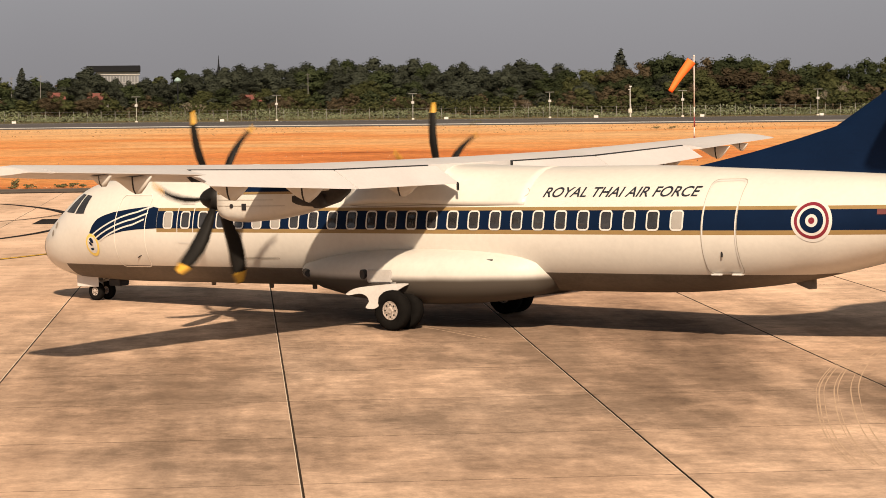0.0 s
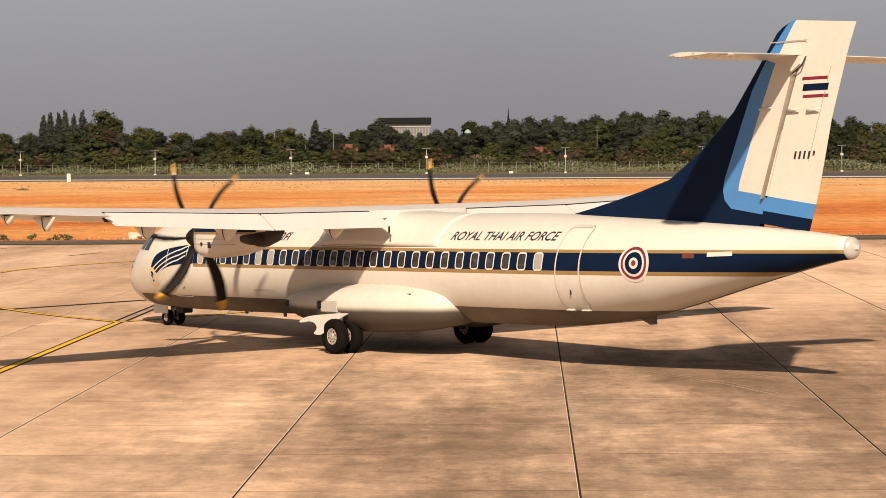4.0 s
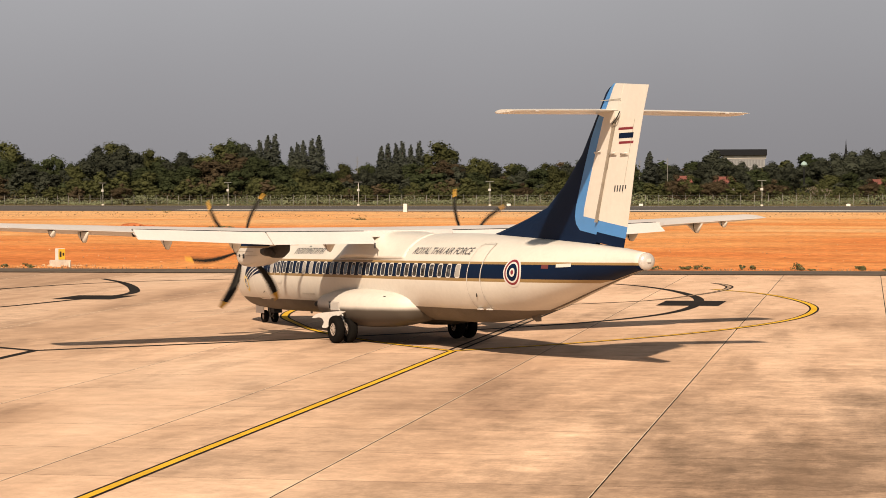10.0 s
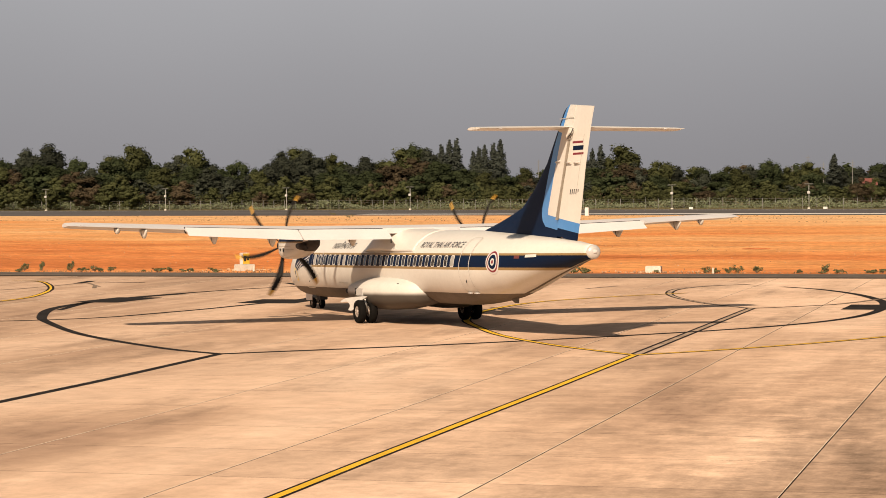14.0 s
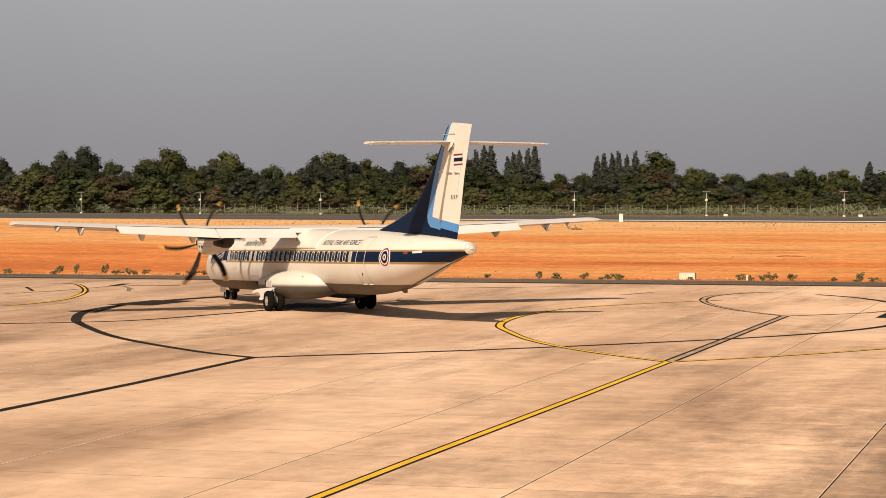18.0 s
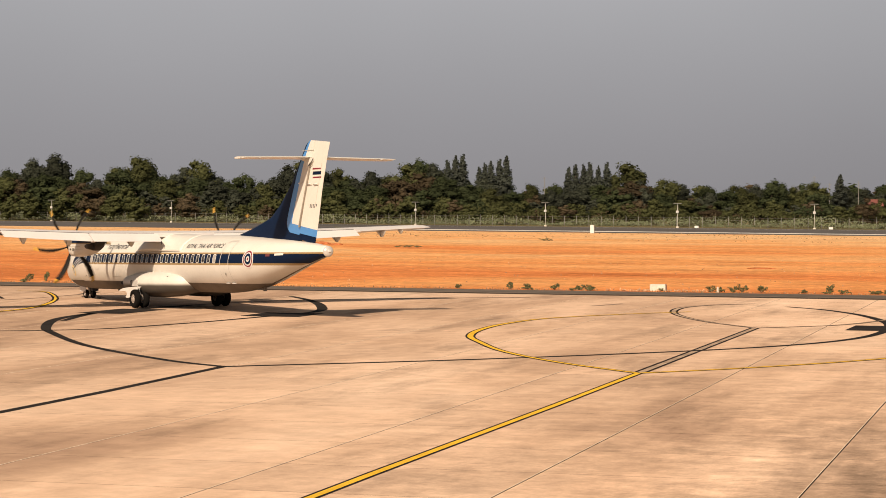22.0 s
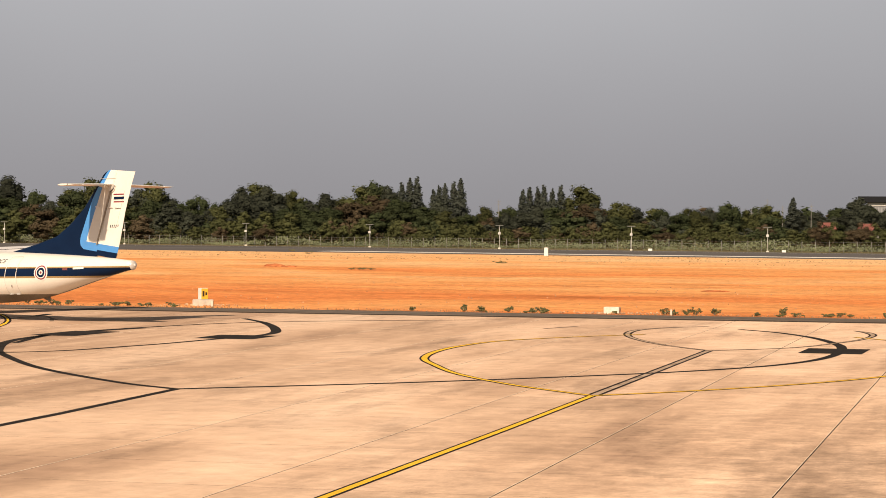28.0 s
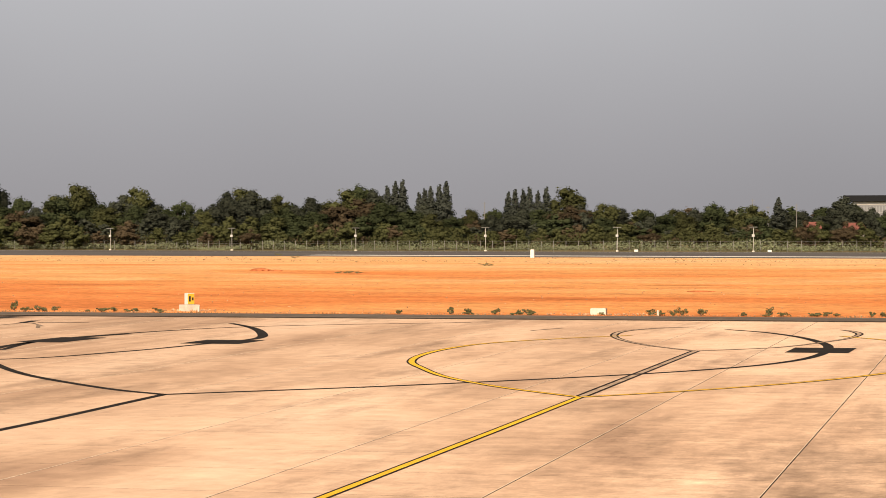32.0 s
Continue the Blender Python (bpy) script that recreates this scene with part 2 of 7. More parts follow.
APRON_TURN = radians(5.02)        # the apron's joints run this far left of +y
RUNWAY_TURN = radians(-7.4)
CREAM = material("cream_paint", (0.590, 0.565, 0.515), 0.32, spread=0.045, scale=0.7, fine=9, coat=0.12, spec=0.35)
BELLY = material("grey_belly_paint", (0.135, 0.116, 0.096), 0.6, spread=0.14, scale=0.9, fine=12, spec=0.08)
NAVY = material("navy_paint", (0.0030, 0.0105, 0.033), 0.5, spread=0.08, scale=1.0, fine=20, spec=0.07)
SKY_BLUE = material("light_blue_paint", (0.055, 0.21, 0.50), 0.3, spread=0.05, coat=0.2)
GOLD = material("gold_paint", (0.25, 0.165, 0.065), 0.4, spread=0.06)
WHITE = material("white_paint", (0.57, 0.55, 0.52), 0.35, spread=0.03)
WING_WHITE = material("wing_grey_white_paint", (0.57, 0.55, 0.54), 0.38, spread=0.05, scale=0.6, fine=14)
DOOR_PAINT = material("gear_door_paint", (0.43, 0.41, 0.385), 0.5, spread=0.08, scale=3, fine=20, spec=0.25)
PALE_SEAM = material("pale_seam", (0.70, 0.67, 0.61), 0.4, spread=0.03)
SEAM = material("seam", (0.33, 0.30, 0.25), 0.6, spread=0.1)
RED = material("red_paint", (0.17, 0.014, 0.026), 0.4, spread=0.05)
BLACK = material("black_rubber_seal", (0.012, 0.012, 0.014), 0.6, spread=0.2)
GLASS = material("dark_cabin_glass", (0.030, 0.030, 0.032), 0.08, spread=0.3, scale=1.5, spec=0.8)
BLIND = material("lowered_window_blind", (0.32, 0.30, 0.27), 0.3, spread=0.06, spec=0.6)
TYRE = material("tyre_rubber", (0.0075, 0.0068, 0.0062), 0.9, spread=0.2, scale=6, fine=60, bump=0.2, spec=0.04)
RIM = material("wheel_rim", (0.36, 0.30, 0.25), 0.7, 0.0, spread=0.5, scale=18, fine=60, tint=(0.50, 0.43, 0.38), spec=0.2)
STEEL = material("gear_steel", (0.40, 0.39, 0.37), 0.4, 0.6, spread=0.1)
BLADE = material("propeller_blade", (0.010, 0.009, 0.008), 0.6, spread=0.15, spec=0.15)
BRAKE = material("brake_dark", (0.030, 0.027, 0.024), 0.8, spread=0.3, scale=9, spec=0.1)
YELLOW_TIP = material("yellow_blade_tip", (0.55, 0.30, 0.03), 0.5, spread=0.05)
SOOT = material("sooty_exhaust", (0.018, 0.014, 0.012), 0.7, spread=0.3, scale=5)
LENS = material("tail_light_glass", (0.55, 0.53, 0.50), 0.2, 0.3, spread=0.1)
EMBLEM_YELLOW = material("emblem_yellow", (0.70, 0.52, 0.12), 0.4, spread=0.05)

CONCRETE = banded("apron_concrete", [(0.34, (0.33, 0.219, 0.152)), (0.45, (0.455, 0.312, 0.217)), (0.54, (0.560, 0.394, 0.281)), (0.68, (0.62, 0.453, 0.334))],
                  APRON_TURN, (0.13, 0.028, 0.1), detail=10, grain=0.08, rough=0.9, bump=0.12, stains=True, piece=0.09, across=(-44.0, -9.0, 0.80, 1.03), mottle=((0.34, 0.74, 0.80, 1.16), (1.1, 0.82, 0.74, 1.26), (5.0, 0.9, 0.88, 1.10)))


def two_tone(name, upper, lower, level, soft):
    """Cream paint above, a darker brown-grey below a level, with a soft, uneven border."""
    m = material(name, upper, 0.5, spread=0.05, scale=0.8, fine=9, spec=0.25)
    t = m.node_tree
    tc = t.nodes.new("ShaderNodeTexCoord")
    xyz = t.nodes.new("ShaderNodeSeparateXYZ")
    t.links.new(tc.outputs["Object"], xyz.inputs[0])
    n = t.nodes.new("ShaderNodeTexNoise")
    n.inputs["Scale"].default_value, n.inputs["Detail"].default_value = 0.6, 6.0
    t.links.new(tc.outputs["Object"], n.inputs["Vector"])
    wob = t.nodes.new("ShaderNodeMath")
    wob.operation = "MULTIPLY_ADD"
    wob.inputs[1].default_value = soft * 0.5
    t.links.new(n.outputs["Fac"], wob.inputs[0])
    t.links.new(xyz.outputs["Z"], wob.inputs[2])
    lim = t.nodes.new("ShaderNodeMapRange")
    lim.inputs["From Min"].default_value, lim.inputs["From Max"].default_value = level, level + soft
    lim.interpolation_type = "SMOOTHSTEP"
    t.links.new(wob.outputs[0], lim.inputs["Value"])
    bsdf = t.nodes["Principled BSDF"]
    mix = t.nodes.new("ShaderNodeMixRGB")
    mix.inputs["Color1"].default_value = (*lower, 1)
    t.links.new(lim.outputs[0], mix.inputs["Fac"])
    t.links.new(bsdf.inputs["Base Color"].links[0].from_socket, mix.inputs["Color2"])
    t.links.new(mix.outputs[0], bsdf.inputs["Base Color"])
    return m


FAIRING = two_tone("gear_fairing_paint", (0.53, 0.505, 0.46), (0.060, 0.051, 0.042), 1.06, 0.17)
MORTAR = material("pale_joint_mortar", (0.66, 0.54, 0.42), 0.9, spread=0.2, scale=1.5, fine=12, spec=0.05)
SCUFF = material("pale_tyre_scuff", (0.47, 0.335, 0.23), 0.9, spread=0.12, scale=1.5, fine=12, spec=0.05)
JOINT = material("joint_sealant", (0.045, 0.032, 0.023), 0.9, spread=0.3, scale=2, spec=0.05)
SHOULDER = banded("asphalt_shoulder", [(0.3, (0.085, 0.070, 0.058)), (0.7, (0.14, 0.115, 0.095))], APRON_TURN, (0.05, 0.5, 0.1), grain=0.2)
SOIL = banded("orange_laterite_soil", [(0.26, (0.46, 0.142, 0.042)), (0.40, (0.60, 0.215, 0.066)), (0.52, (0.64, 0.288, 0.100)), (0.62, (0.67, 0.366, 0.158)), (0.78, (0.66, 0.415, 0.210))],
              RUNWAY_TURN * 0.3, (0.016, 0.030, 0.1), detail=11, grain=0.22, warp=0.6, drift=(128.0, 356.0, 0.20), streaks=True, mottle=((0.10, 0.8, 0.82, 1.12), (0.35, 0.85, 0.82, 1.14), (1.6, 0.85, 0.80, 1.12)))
ASPHALT = banded("runway_asphalt", [(0.3, (0.060, 0.056, 0.055)), (0.7, (0.115, 0.108, 0.104))], RUNWAY_TURN, (0.01, 0.2, 0.1), grain=0.15)
FIELD = banded("dry_field", [(0.3, (0.10, 0.095, 0.045)), (0.7, (0.20, 0.16, 0.08))], 0.0, (0.02, 0.05, 0.1), grain=0.3)
LINE_YELLOW = material("yellow_line_paint", (0.66, 0.40, 0.035), 0.8, spread=0.12, scale=0.6, fine=6, spec=0.06)
LINE_BLACK = material("blacked_out_line", (0.022, 0.019, 0.0175), 0.9, spread=0.25, scale=0.5, fine=5, spec=0.05)
LINE_GREY = material("faded_line", (0.19, 0.145, 0.110), 0.9, spread=0.3, scale=0.5, fine=5, spec=0.05)
LINE_WORN = material("worn_through_line", (0.33, 0.245, 0.178), 0.9, spread=0.35, scale=0.7, fine=6, spec=0.05)
LINE_WHITE = material("white_line_paint", (0.62, 0.60, 0.56), 0.7, spread=0.1, scale=0.3)
BARK = material("bark", (0.13, 0.10, 0.075), 0.9, spread=0.25, scale=2, fine=14)
# the grey leaves have a little distance haze mixed into their base colour
LEAF = [material("leaves_" + k, c, 0.75, spread=0.16, scale=0.20, fine=1.4, island=0.16, obj=0.30, spec=0.08, through_leaf=0.42)
        for k, c in (("deep", (0.043, 0.054, 0.025)), ("olive", (0.068, 0.074, 0.030)), ("brown", (0.086, 0.066, 0.040)), ("grey", (0.050, 0.057, 0.041)))]
NEEDLE = material("casuarina_needles", (0.043, 0.050, 0.040), 0.75, spread=0.15, scale=0.4, fine=2, island=0.15, obj=0.15, spec=0.15, through_leaf=0.3)
WEED = material("weed_leaves", (0.085, 0.088, 0.030), 0.6, spread=0.25, scale=2, fine=9, island=0.3)
REED = material("tall_grass", (0.115, 0.130, 0.066), 0.7, spread=0.25, scale=0.08, fine=0.9, island=0.24)
POST = material("galvanised_post", (0.19, 0.185, 0.17), 0.6, 0.2, spread=0.12)
PALE = material("pale_concrete", (0.50, 0.46, 0.39), 0.8, spread=0.15, scale=2, fine=12, bump=0.2)
SIGN_YELLOW = material("sign_yellow", (0.62, 0.38, 0.03), 0.5, spread=0.06)
SOCK = material("orange_windsock_cloth", (0.85, 0.16, 0.02), 0.7, spread=0.06, scale=2)
ROOF_RED = material("red_roof_tiles", (0.15, 0.050, 0.038), 0.8, spread=0.25)
DARK_ROOF = material("dark_metal_roof", (0.014, 0.015, 0.017), 0.9, spread=0.1, spec=0.03)
FACADE = material("pale_facade", (0.22, 0.22, 0.225), 0.7, spread=0.06)
WINDOW_BAND = material("facade_glass", (0.16, 0.165, 0.17), 0.2, spread=0.1)
TURQUOISE = material("turquoise_dome", (0.24, 0.34, 0.33), 0.4, spread=0.06)


# ---- mesh helpers ----
def mesh_of(name, verts, faces, mats, index=None, smooth=False):
    me = bpy.data.meshes.new(name)
    me.from_pydata([tuple(v) for v in verts], [], faces)
    for m in mats if isinstance(mats, (list, tuple)) else [mats]:
        me.materials.append(m)
    if index is not None:
        me.polygons.foreach_set("material_index", index)
    if smooth:
        me.polygons.foreach_set("use_smooth", [True] * len(me.polygons))
    me.update()
    return me


def child(name, me, parent, label="", at=None):
    ob = new(name, me)
    ob.parent = parent
    if at is not None:
        ob.matrix_basis = at
    return tagged(ob, label)


def part(name, bm, mat, parent, label="", smooth=False, at=None):
    me = bpy.data.meshes.new(name)
    bm.to_mesh(me)
    bm.free()
    for m in mat if isinstance(mat, (list, tuple)) else [mat]:
        me.materials.append(m)
    if smooth:
        me.polygons.foreach_set("use_smooth", [True] * len(me.polygons))
    return child(name, me, parent, label, at)


def box(bm, lo, hi, bevel=0.0):
    """A box from corner to corner, with its edges taken off."""
    r = bmesh.ops.create_cube(bm, size=1)["verts"]
    for v in r:
        v.co = Vector([(lo[i] + hi[i]) / 2 + v.co[i] * (hi[i] - lo[i]) for i in range(3)])
    if bevel:
        bmesh.ops.bevel(bm, geom=list({e for v in r for e in v.link_edges}), offset=bevel, segments=2, affect="EDGES")
    return bm


def tube(bm, a, b, ra, rb=None, n=10, cap=True):
    """A tapered round bar from a to b."""
    a, b, rb = Vector(a), Vector(b), ra if rb is None else rb
    m = Matrix.Translation((a + b) / 2) @ (b - a).to_track_quat("Z", "Y").to_matrix().to_4x4()
    bmesh.ops.create_cone(bm, cap_ends=cap, segments=n, radius1=ra, radius2=rb, depth=(b - a).length, matrix=m)
    return bm


def loft(rings, close=True, cap=True):
    """Verts and faces of a skin over rings of equal length."""
    verts = [p for r in rings for p in r]
    n, faces = len(rings[0]), []
    for i in range(len(rings) - 1):
        for j in range(n if close else n - 1):
            k = (j + 1) % n
            faces.append((i * n + j, i * n + k, (i + 1) * n + k, (i + 1) * n + j))
    if cap:
        faces += [tuple(range(n))[::-1], tuple(range((len(rings) - 1) * n, len(rings) * n))]
    return verts, faces


def smooth_curve(points, steps):
    """A soft curve through points (Catmull-Rom)."""
    p = [np.array(q, float) for q in points]
    p = [2 * p[0] - p[1]] + p + [2 * p[-1] - p[-2]]
    res = []
    for i in range(1, len(p) - 2):
        for k in range(steps):
            s = k / steps
            res.append(0.5 * (2 * p[i] + (p[i + 1] - p[i - 1]) * s + (2 * p[i - 1] - 5 * p[i] + 4 * p[i + 1] - p[i + 2]) * s * s
                              + (3 * p[i] - p[i - 1] - 3 * p[i + 1] + p[i + 2]) * s ** 3))
    return res + [p[-2]]


AC, AS = math.cos(APRON_TURN), math.sin(APRON_TURN)


def on_apron(v, u, z=0.0):
    """World place of a point v metres across and u metres out along the apron's joints."""
    return Vector((v * AC - u * AS, v * AS + u * AC, z))


RC, RS = math.cos(RUNWAY_TURN), math.sin(RUNWAY_TURN)


def on_field(v, u, z=0.0):
    """World place of a point v metres along the runway, at the distance u."""
    return Vector((v * RC, u + v * RS, z))


def quad_object(name, corners, mat, label, category, parent=None):
    """A flat slab 0.3 m thick whose top has the given corners."""
    low = [c - Vector((0, 0, 0.3)) for c in corners]
    me = mesh_of(name, list(corners) + low, [(0, 1, 2, 3), (7, 6, 5, 4), (0, 4, 5, 1), (1, 5, 6, 2), (2, 6, 7, 3), (3, 7, 4, 0)], mat)
    return tagged(new(name, me), label, category, kind="structure")


# ---- ground ----
far_n = 24
ring_pts = [Vector((4500 * math.cos(a * math.tau / far_n), 4500 * math.sin(a * math.tau / far_n), -0.14)) for a in range(far_n)]
tagged(new("ground", mesh_of("ground", ring_pts + [Vector((0, 0, -0.14))], [(i, (i + 1) % far_n, far_n) for i in range(far_n)], FIELD)),
       "flat dry brown field reaching to the horizon", "ground", kind="structure")
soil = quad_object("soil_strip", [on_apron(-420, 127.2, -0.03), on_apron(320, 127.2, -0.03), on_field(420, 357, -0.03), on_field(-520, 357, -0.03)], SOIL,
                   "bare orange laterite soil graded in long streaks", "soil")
runway = quad_object("runway", [on_field(-700, 353), on_field(600, 353), on_field(600, 436), on_field(-700, 436)], ASPHALT,
                     "dark asphalt runway with a white edge line", "runway")
shoulder = quad_object("pavement_shoulder", [on_apron(-300, 123.1, -0.004), on_apron(200, 123.1, -0.004), on_apron(200, 127.4, -0.004), on_apron(-300, 127.4, -0.004)], SHOULDER,
                       "narrow dark asphalt shoulder along the apron edge", "pavement")


def strip(name, pts, width, mat, label, category="line", z=0.004, to=on_apron, parent=None, thick=0.003):
    """A painted band along a run of points (v, u). width: one number, or one for each point."""
    pts = [np.array(p, float) for p in pts]
    w = width if isinstance(width, (list, tuple, np.ndarray)) else [width] * len(pts)
    verts, faces = [], []
    for i, p in enumerate(pts):
        d = pts[min(i + 1, len(pts) - 1)] - pts[max(i - 1, 0)]
        d = d / max(np.hypot(*d), 1e-9)
        nrm = np.array((-d[1], d[0])) * w[i] / 2
        verts += [to(*(p + nrm), z), to(*(p - nrm), z)]
        if i:
            k = 2 * i
            faces.append((k - 2, k - 1, k + 1, k))
    ob = new(name, mesh_of(name, verts, faces, mat))
    if parent:
        ob.parent = parent
        return ob
    return tagged(ob, label, category, kind="structure")


# ---- apron: concrete slabs of 5 m by 4 m with sealed joints ----
SLAB_V, SLAB_U = 5.0, 4.0
V_JOINT, U_JOINT = 0.7, 33.2 - 24.0
apron = quad_object("apron", [on_apron(-304.3, -38.8, -0.016), on_apron(205.7, -38.8, -0.016), on_apron(205.7, 123.2, -0.016), on_apron(-304.3, 123.2, -0.016)], JOINT,
                    "concrete apron of large weathered slabs with dark sealed joints", "apron")


def slab_mesh(name, v0, v1, u0, u1, gv, gu, ground=None):
    """One slab, its arrises taken off."""
    rings = []
    for iv, iu, z in ((0.0, 0.0, -0.03), (0.0, 0.0, -0.004), (0.013, 0.004, 0.0)):
        rings.append([(v, u, z) for v, u in ((v0 + gv + iv, u0 + gu + iu), (v1 - gv - iv, u0 + gu + iu), (v1 - gv - iv, u1 - gu - iu), (v0 + gv + iv, u1 - gu - iu))])
    verts, faces = loft(rings, cap=False)
    return verts, faces + [(8, 9, 10, 11)]


SLAB_SIDES = [2, 2, 2, 2, 2, 1, 2, 2, 0]        # dark sealant, with pale mortar along one side of the long joints


GAP_V, GAP_U = 0.010, 0.006
sv, sf = slab_mesh("slab", -SLAB_V / 2, SLAB_V / 2, -SLAB_U / 2, SLAB_U / 2, GAP_V, GAP_U)
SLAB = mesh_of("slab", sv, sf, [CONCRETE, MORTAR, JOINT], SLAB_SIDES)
rest_v, rest_f = [], []
for i in range(-61, 41):
    for j in range(-12, 29):
        v, u = V_JOINT + (i + 0.5) * SLAB_V, U_JOINT + (j + 0.5) * SLAB_U
        if -20 <= v <= 11 and 25 <= u <= 92 or -50 <= v < -20 and 48 <= u <= 76:
            child("slab", SLAB, apron, at=Matrix.Translation(on_apron(v, u)) @ Matrix.Rotation(APRON_TURN, 4, "Z"))
        elif u < 123:
            if u + SLAB_U / 2 > 123.15:
                continue
            n = len(rest_v)
            rest_v += [on_apron(v + p[0], u + p[1], p[2]) for p in sv]
            rest_f += [tuple(n + k for k in f) for f in sf]
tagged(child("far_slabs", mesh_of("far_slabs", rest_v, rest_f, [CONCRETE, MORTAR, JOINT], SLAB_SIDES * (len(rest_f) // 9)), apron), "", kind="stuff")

# ---- painted lines ----
def edged(pts, width, edge, name, label):
    """A yellow line between two black edges."""
    base = strip(name, pts, width + 2 * edge, LINE_BLACK, label, z=0.004)
    strip("yellow_band", pts, width, LINE_YELLOW, "", z=0.007, parent=base)
    return base


edged([(-12.3, 8), (-12.2, 40), (-12.05, 55), (-12.0, 66.2)], 0.17, 0.07, "taxi_line", "straight yellow taxi line with black edges")
grey_line = strip("faded_taxi_line", [(-12.0, 66.2), (-11.95, 79), (-11.9, 91.8)], 0.40, LINE_WORN, "worn blacked-out continuation of the taxi line")
strip("black_edge", [(-12.16, 66.2), (-12.1, 79), (-12.05, 91.8)], 0.10, LINE_BLACK, "", z=0.008, parent=grey_line)
strip("black_edge", [(-11.84, 66.2), (-11.8, 79), (-11.75, 91.8)], 0.10, LINE_BLACK, "", z=0.008, parent=grey_line)

LOOP_LEFT = [(-12.0, 66.2), (-15.2, 69.9), (-18.0, 74.3), (-20.0, 78.9), (-21.3, 82.5), (-22.0, 86.8), (-22.1, 91.5), (-21.4, 96.3), (-19.1, 100.9), (-16.5, 104.5)]
LOOP_RIGHT = [(-12.0, 66.2), (-9.4, 69.2), (-6.4, 73.6), (-4.1, 78.3), (-2.5, 83.6), (-2.0, 89.6), (-2.7, 95.4), (-4.5, 101.4), (-7.0, 105.5)]


def swelling(n, lo, hi, middle, spread):
    """Widths that swell about one place of a run."""
    return [lo + (hi - lo) * math.exp(-(((i / (n - 1)) - middle) / spread) ** 2) for i in range(n)]


for pts, label, mid in ((LOOP_LEFT, "yellow turning loop painted on concrete", 0.52), (LOOP_RIGHT, "yellow turning loop with a wide bend", 0.62)):
    c = smooth_curve(pts, 8)
    base = strip("turning_loop", c, [w + 0.15 for w in swelling(len(c), 0.17, 0.23, mid, 0.2)], LINE_BLACK, label, z=0.009)
    strip("yellow_band", c, swelling(len(c), 0.17, 0.23, mid, 0.2), LINE_YELLOW, "", z=0.012, parent=base)

strip("black_line", [(-23.9, 10), (-24.05, 40), (-24.1, 55), (-24.4, 64.7)], 0.30, LINE_BLACK, "blacked-out straight line on the apron", z=0.0045)
BLACK_RUNS = [
    (([-24.4, 64.7], [-27.2, 66.9], [-32.3, 72.5], [-36.6, 79.0], [-38.5, 82.5], [-40.6, 88.0], [-41.3, 93.2], [-40.8, 98.0], [-39.9, 101.5]), 0.32, 0.46, 0.62),
    (([-24.4, 64.7], [-18.2, 70.1], [-12.2, 76.7], [-9.1, 81.4], [-7.5, 85.6], [-6.8, 90.3], [-6.9, 95.9], [-7.6, 100.0], [-8.9, 104.5], [-10.8, 108.6], [-12.9, 111.3]), 0.34, 0.44, 0.66),
    (([-11.9, 91.8], [-14.4, 95.8], [-16.3, 100.4], [-17.3, 104.5], [-17.5, 108.6], [-16.5, 111.9], [-14.8, 114.0]), 0.30, 0.42, 0.6),
    (([-11.9, 91.8], [-9.0, 95.1], [-7.5, 99.5], [-6.6, 103.3], [-6.3, 107.2], [-6.7, 110.0], [-7.4, 112.0]), 0.28, 0.42, 0.8),
    (([-46.0, 76.0], [-37.1, 80.8], [-34.6, 86.5], [-33.4, 92.5], [-32.6, 98.2], [-34.1, 103.6], [-36.6, 109.4], [-39.1, 113.7]), 0.32, 0.50, 0.7),
    (([-39.9, 87.1], [-41.3, 93.9], [-40.6, 100.5], [-38.2, 107.8], [-34.3, 112.4], [-27.0, 117.2]), 0.28, 0.5, 0.3),
]
for pts, lo, hi, mid in BLACK_RUNS:
    c = smooth_curve(pts, 8)
    run = strip("black_line", c, swelling(len(c), lo, hi, mid, 0.2), LINE_BLACK, "curved blacked-out taxi line on concrete", z=0.0085)
    if pts[0][0] == -11.9:        # worn through along its middle
        strip("worn_middle", c, [max(0.02, w * 0.62 - 0.05) for w in swelling(len(c), lo, hi, mid, 0.2)], LINE_WORN, "", z=0.0115, parent=run)
for v0, v1, u0, u1, sk in ((-8.3, -5.8, 91.4, 95.2, 0.1), (-42.1, -39.9, 93.3, 97.8, 0.3), (-34.5, -31.8, 93.5, 96.8, 0.1)):
    tagged(new("black_patch", mesh_of("black_patch", [on_apron(v0, u0, 0.010), on_apron(v1, u0, 0.010), on_apron(v1 + sk, u1, 0.010), on_apron(v0 + sk, u1, 0.010)], [(0, 1, 2, 3)], LINE_BLACK)),
           "black painted-out patch on the apron", "patch", kind="structure")
# short stubs and a faint pale seam
for a, b, w, m in (((-22.0, 108.4), (-21.0, 111.6), 0.22, LINE_GREY), ((-48.4, 110.2), (-46.9, 106.7), 0.22, LINE_GREY), ((-49.5, 112.6), (-47.0, 113.6), 0.3, LINE_BLACK)):
    strip("old_line_stub", [a, b], w, m, "short worn stub of an old line", z=0.0095)
strip("runway_line", [(-159, 369), (120, 369), (560, 371)], 8.0, LINE_WHITE, "white runway edge line", to=on_field, z=0.006)
strip("runway_far_line", [(-620, 426), (560, 426)], 0.5, LINE_WHITE, "thin white line on the far runway side", to=on_field, z=0.006)


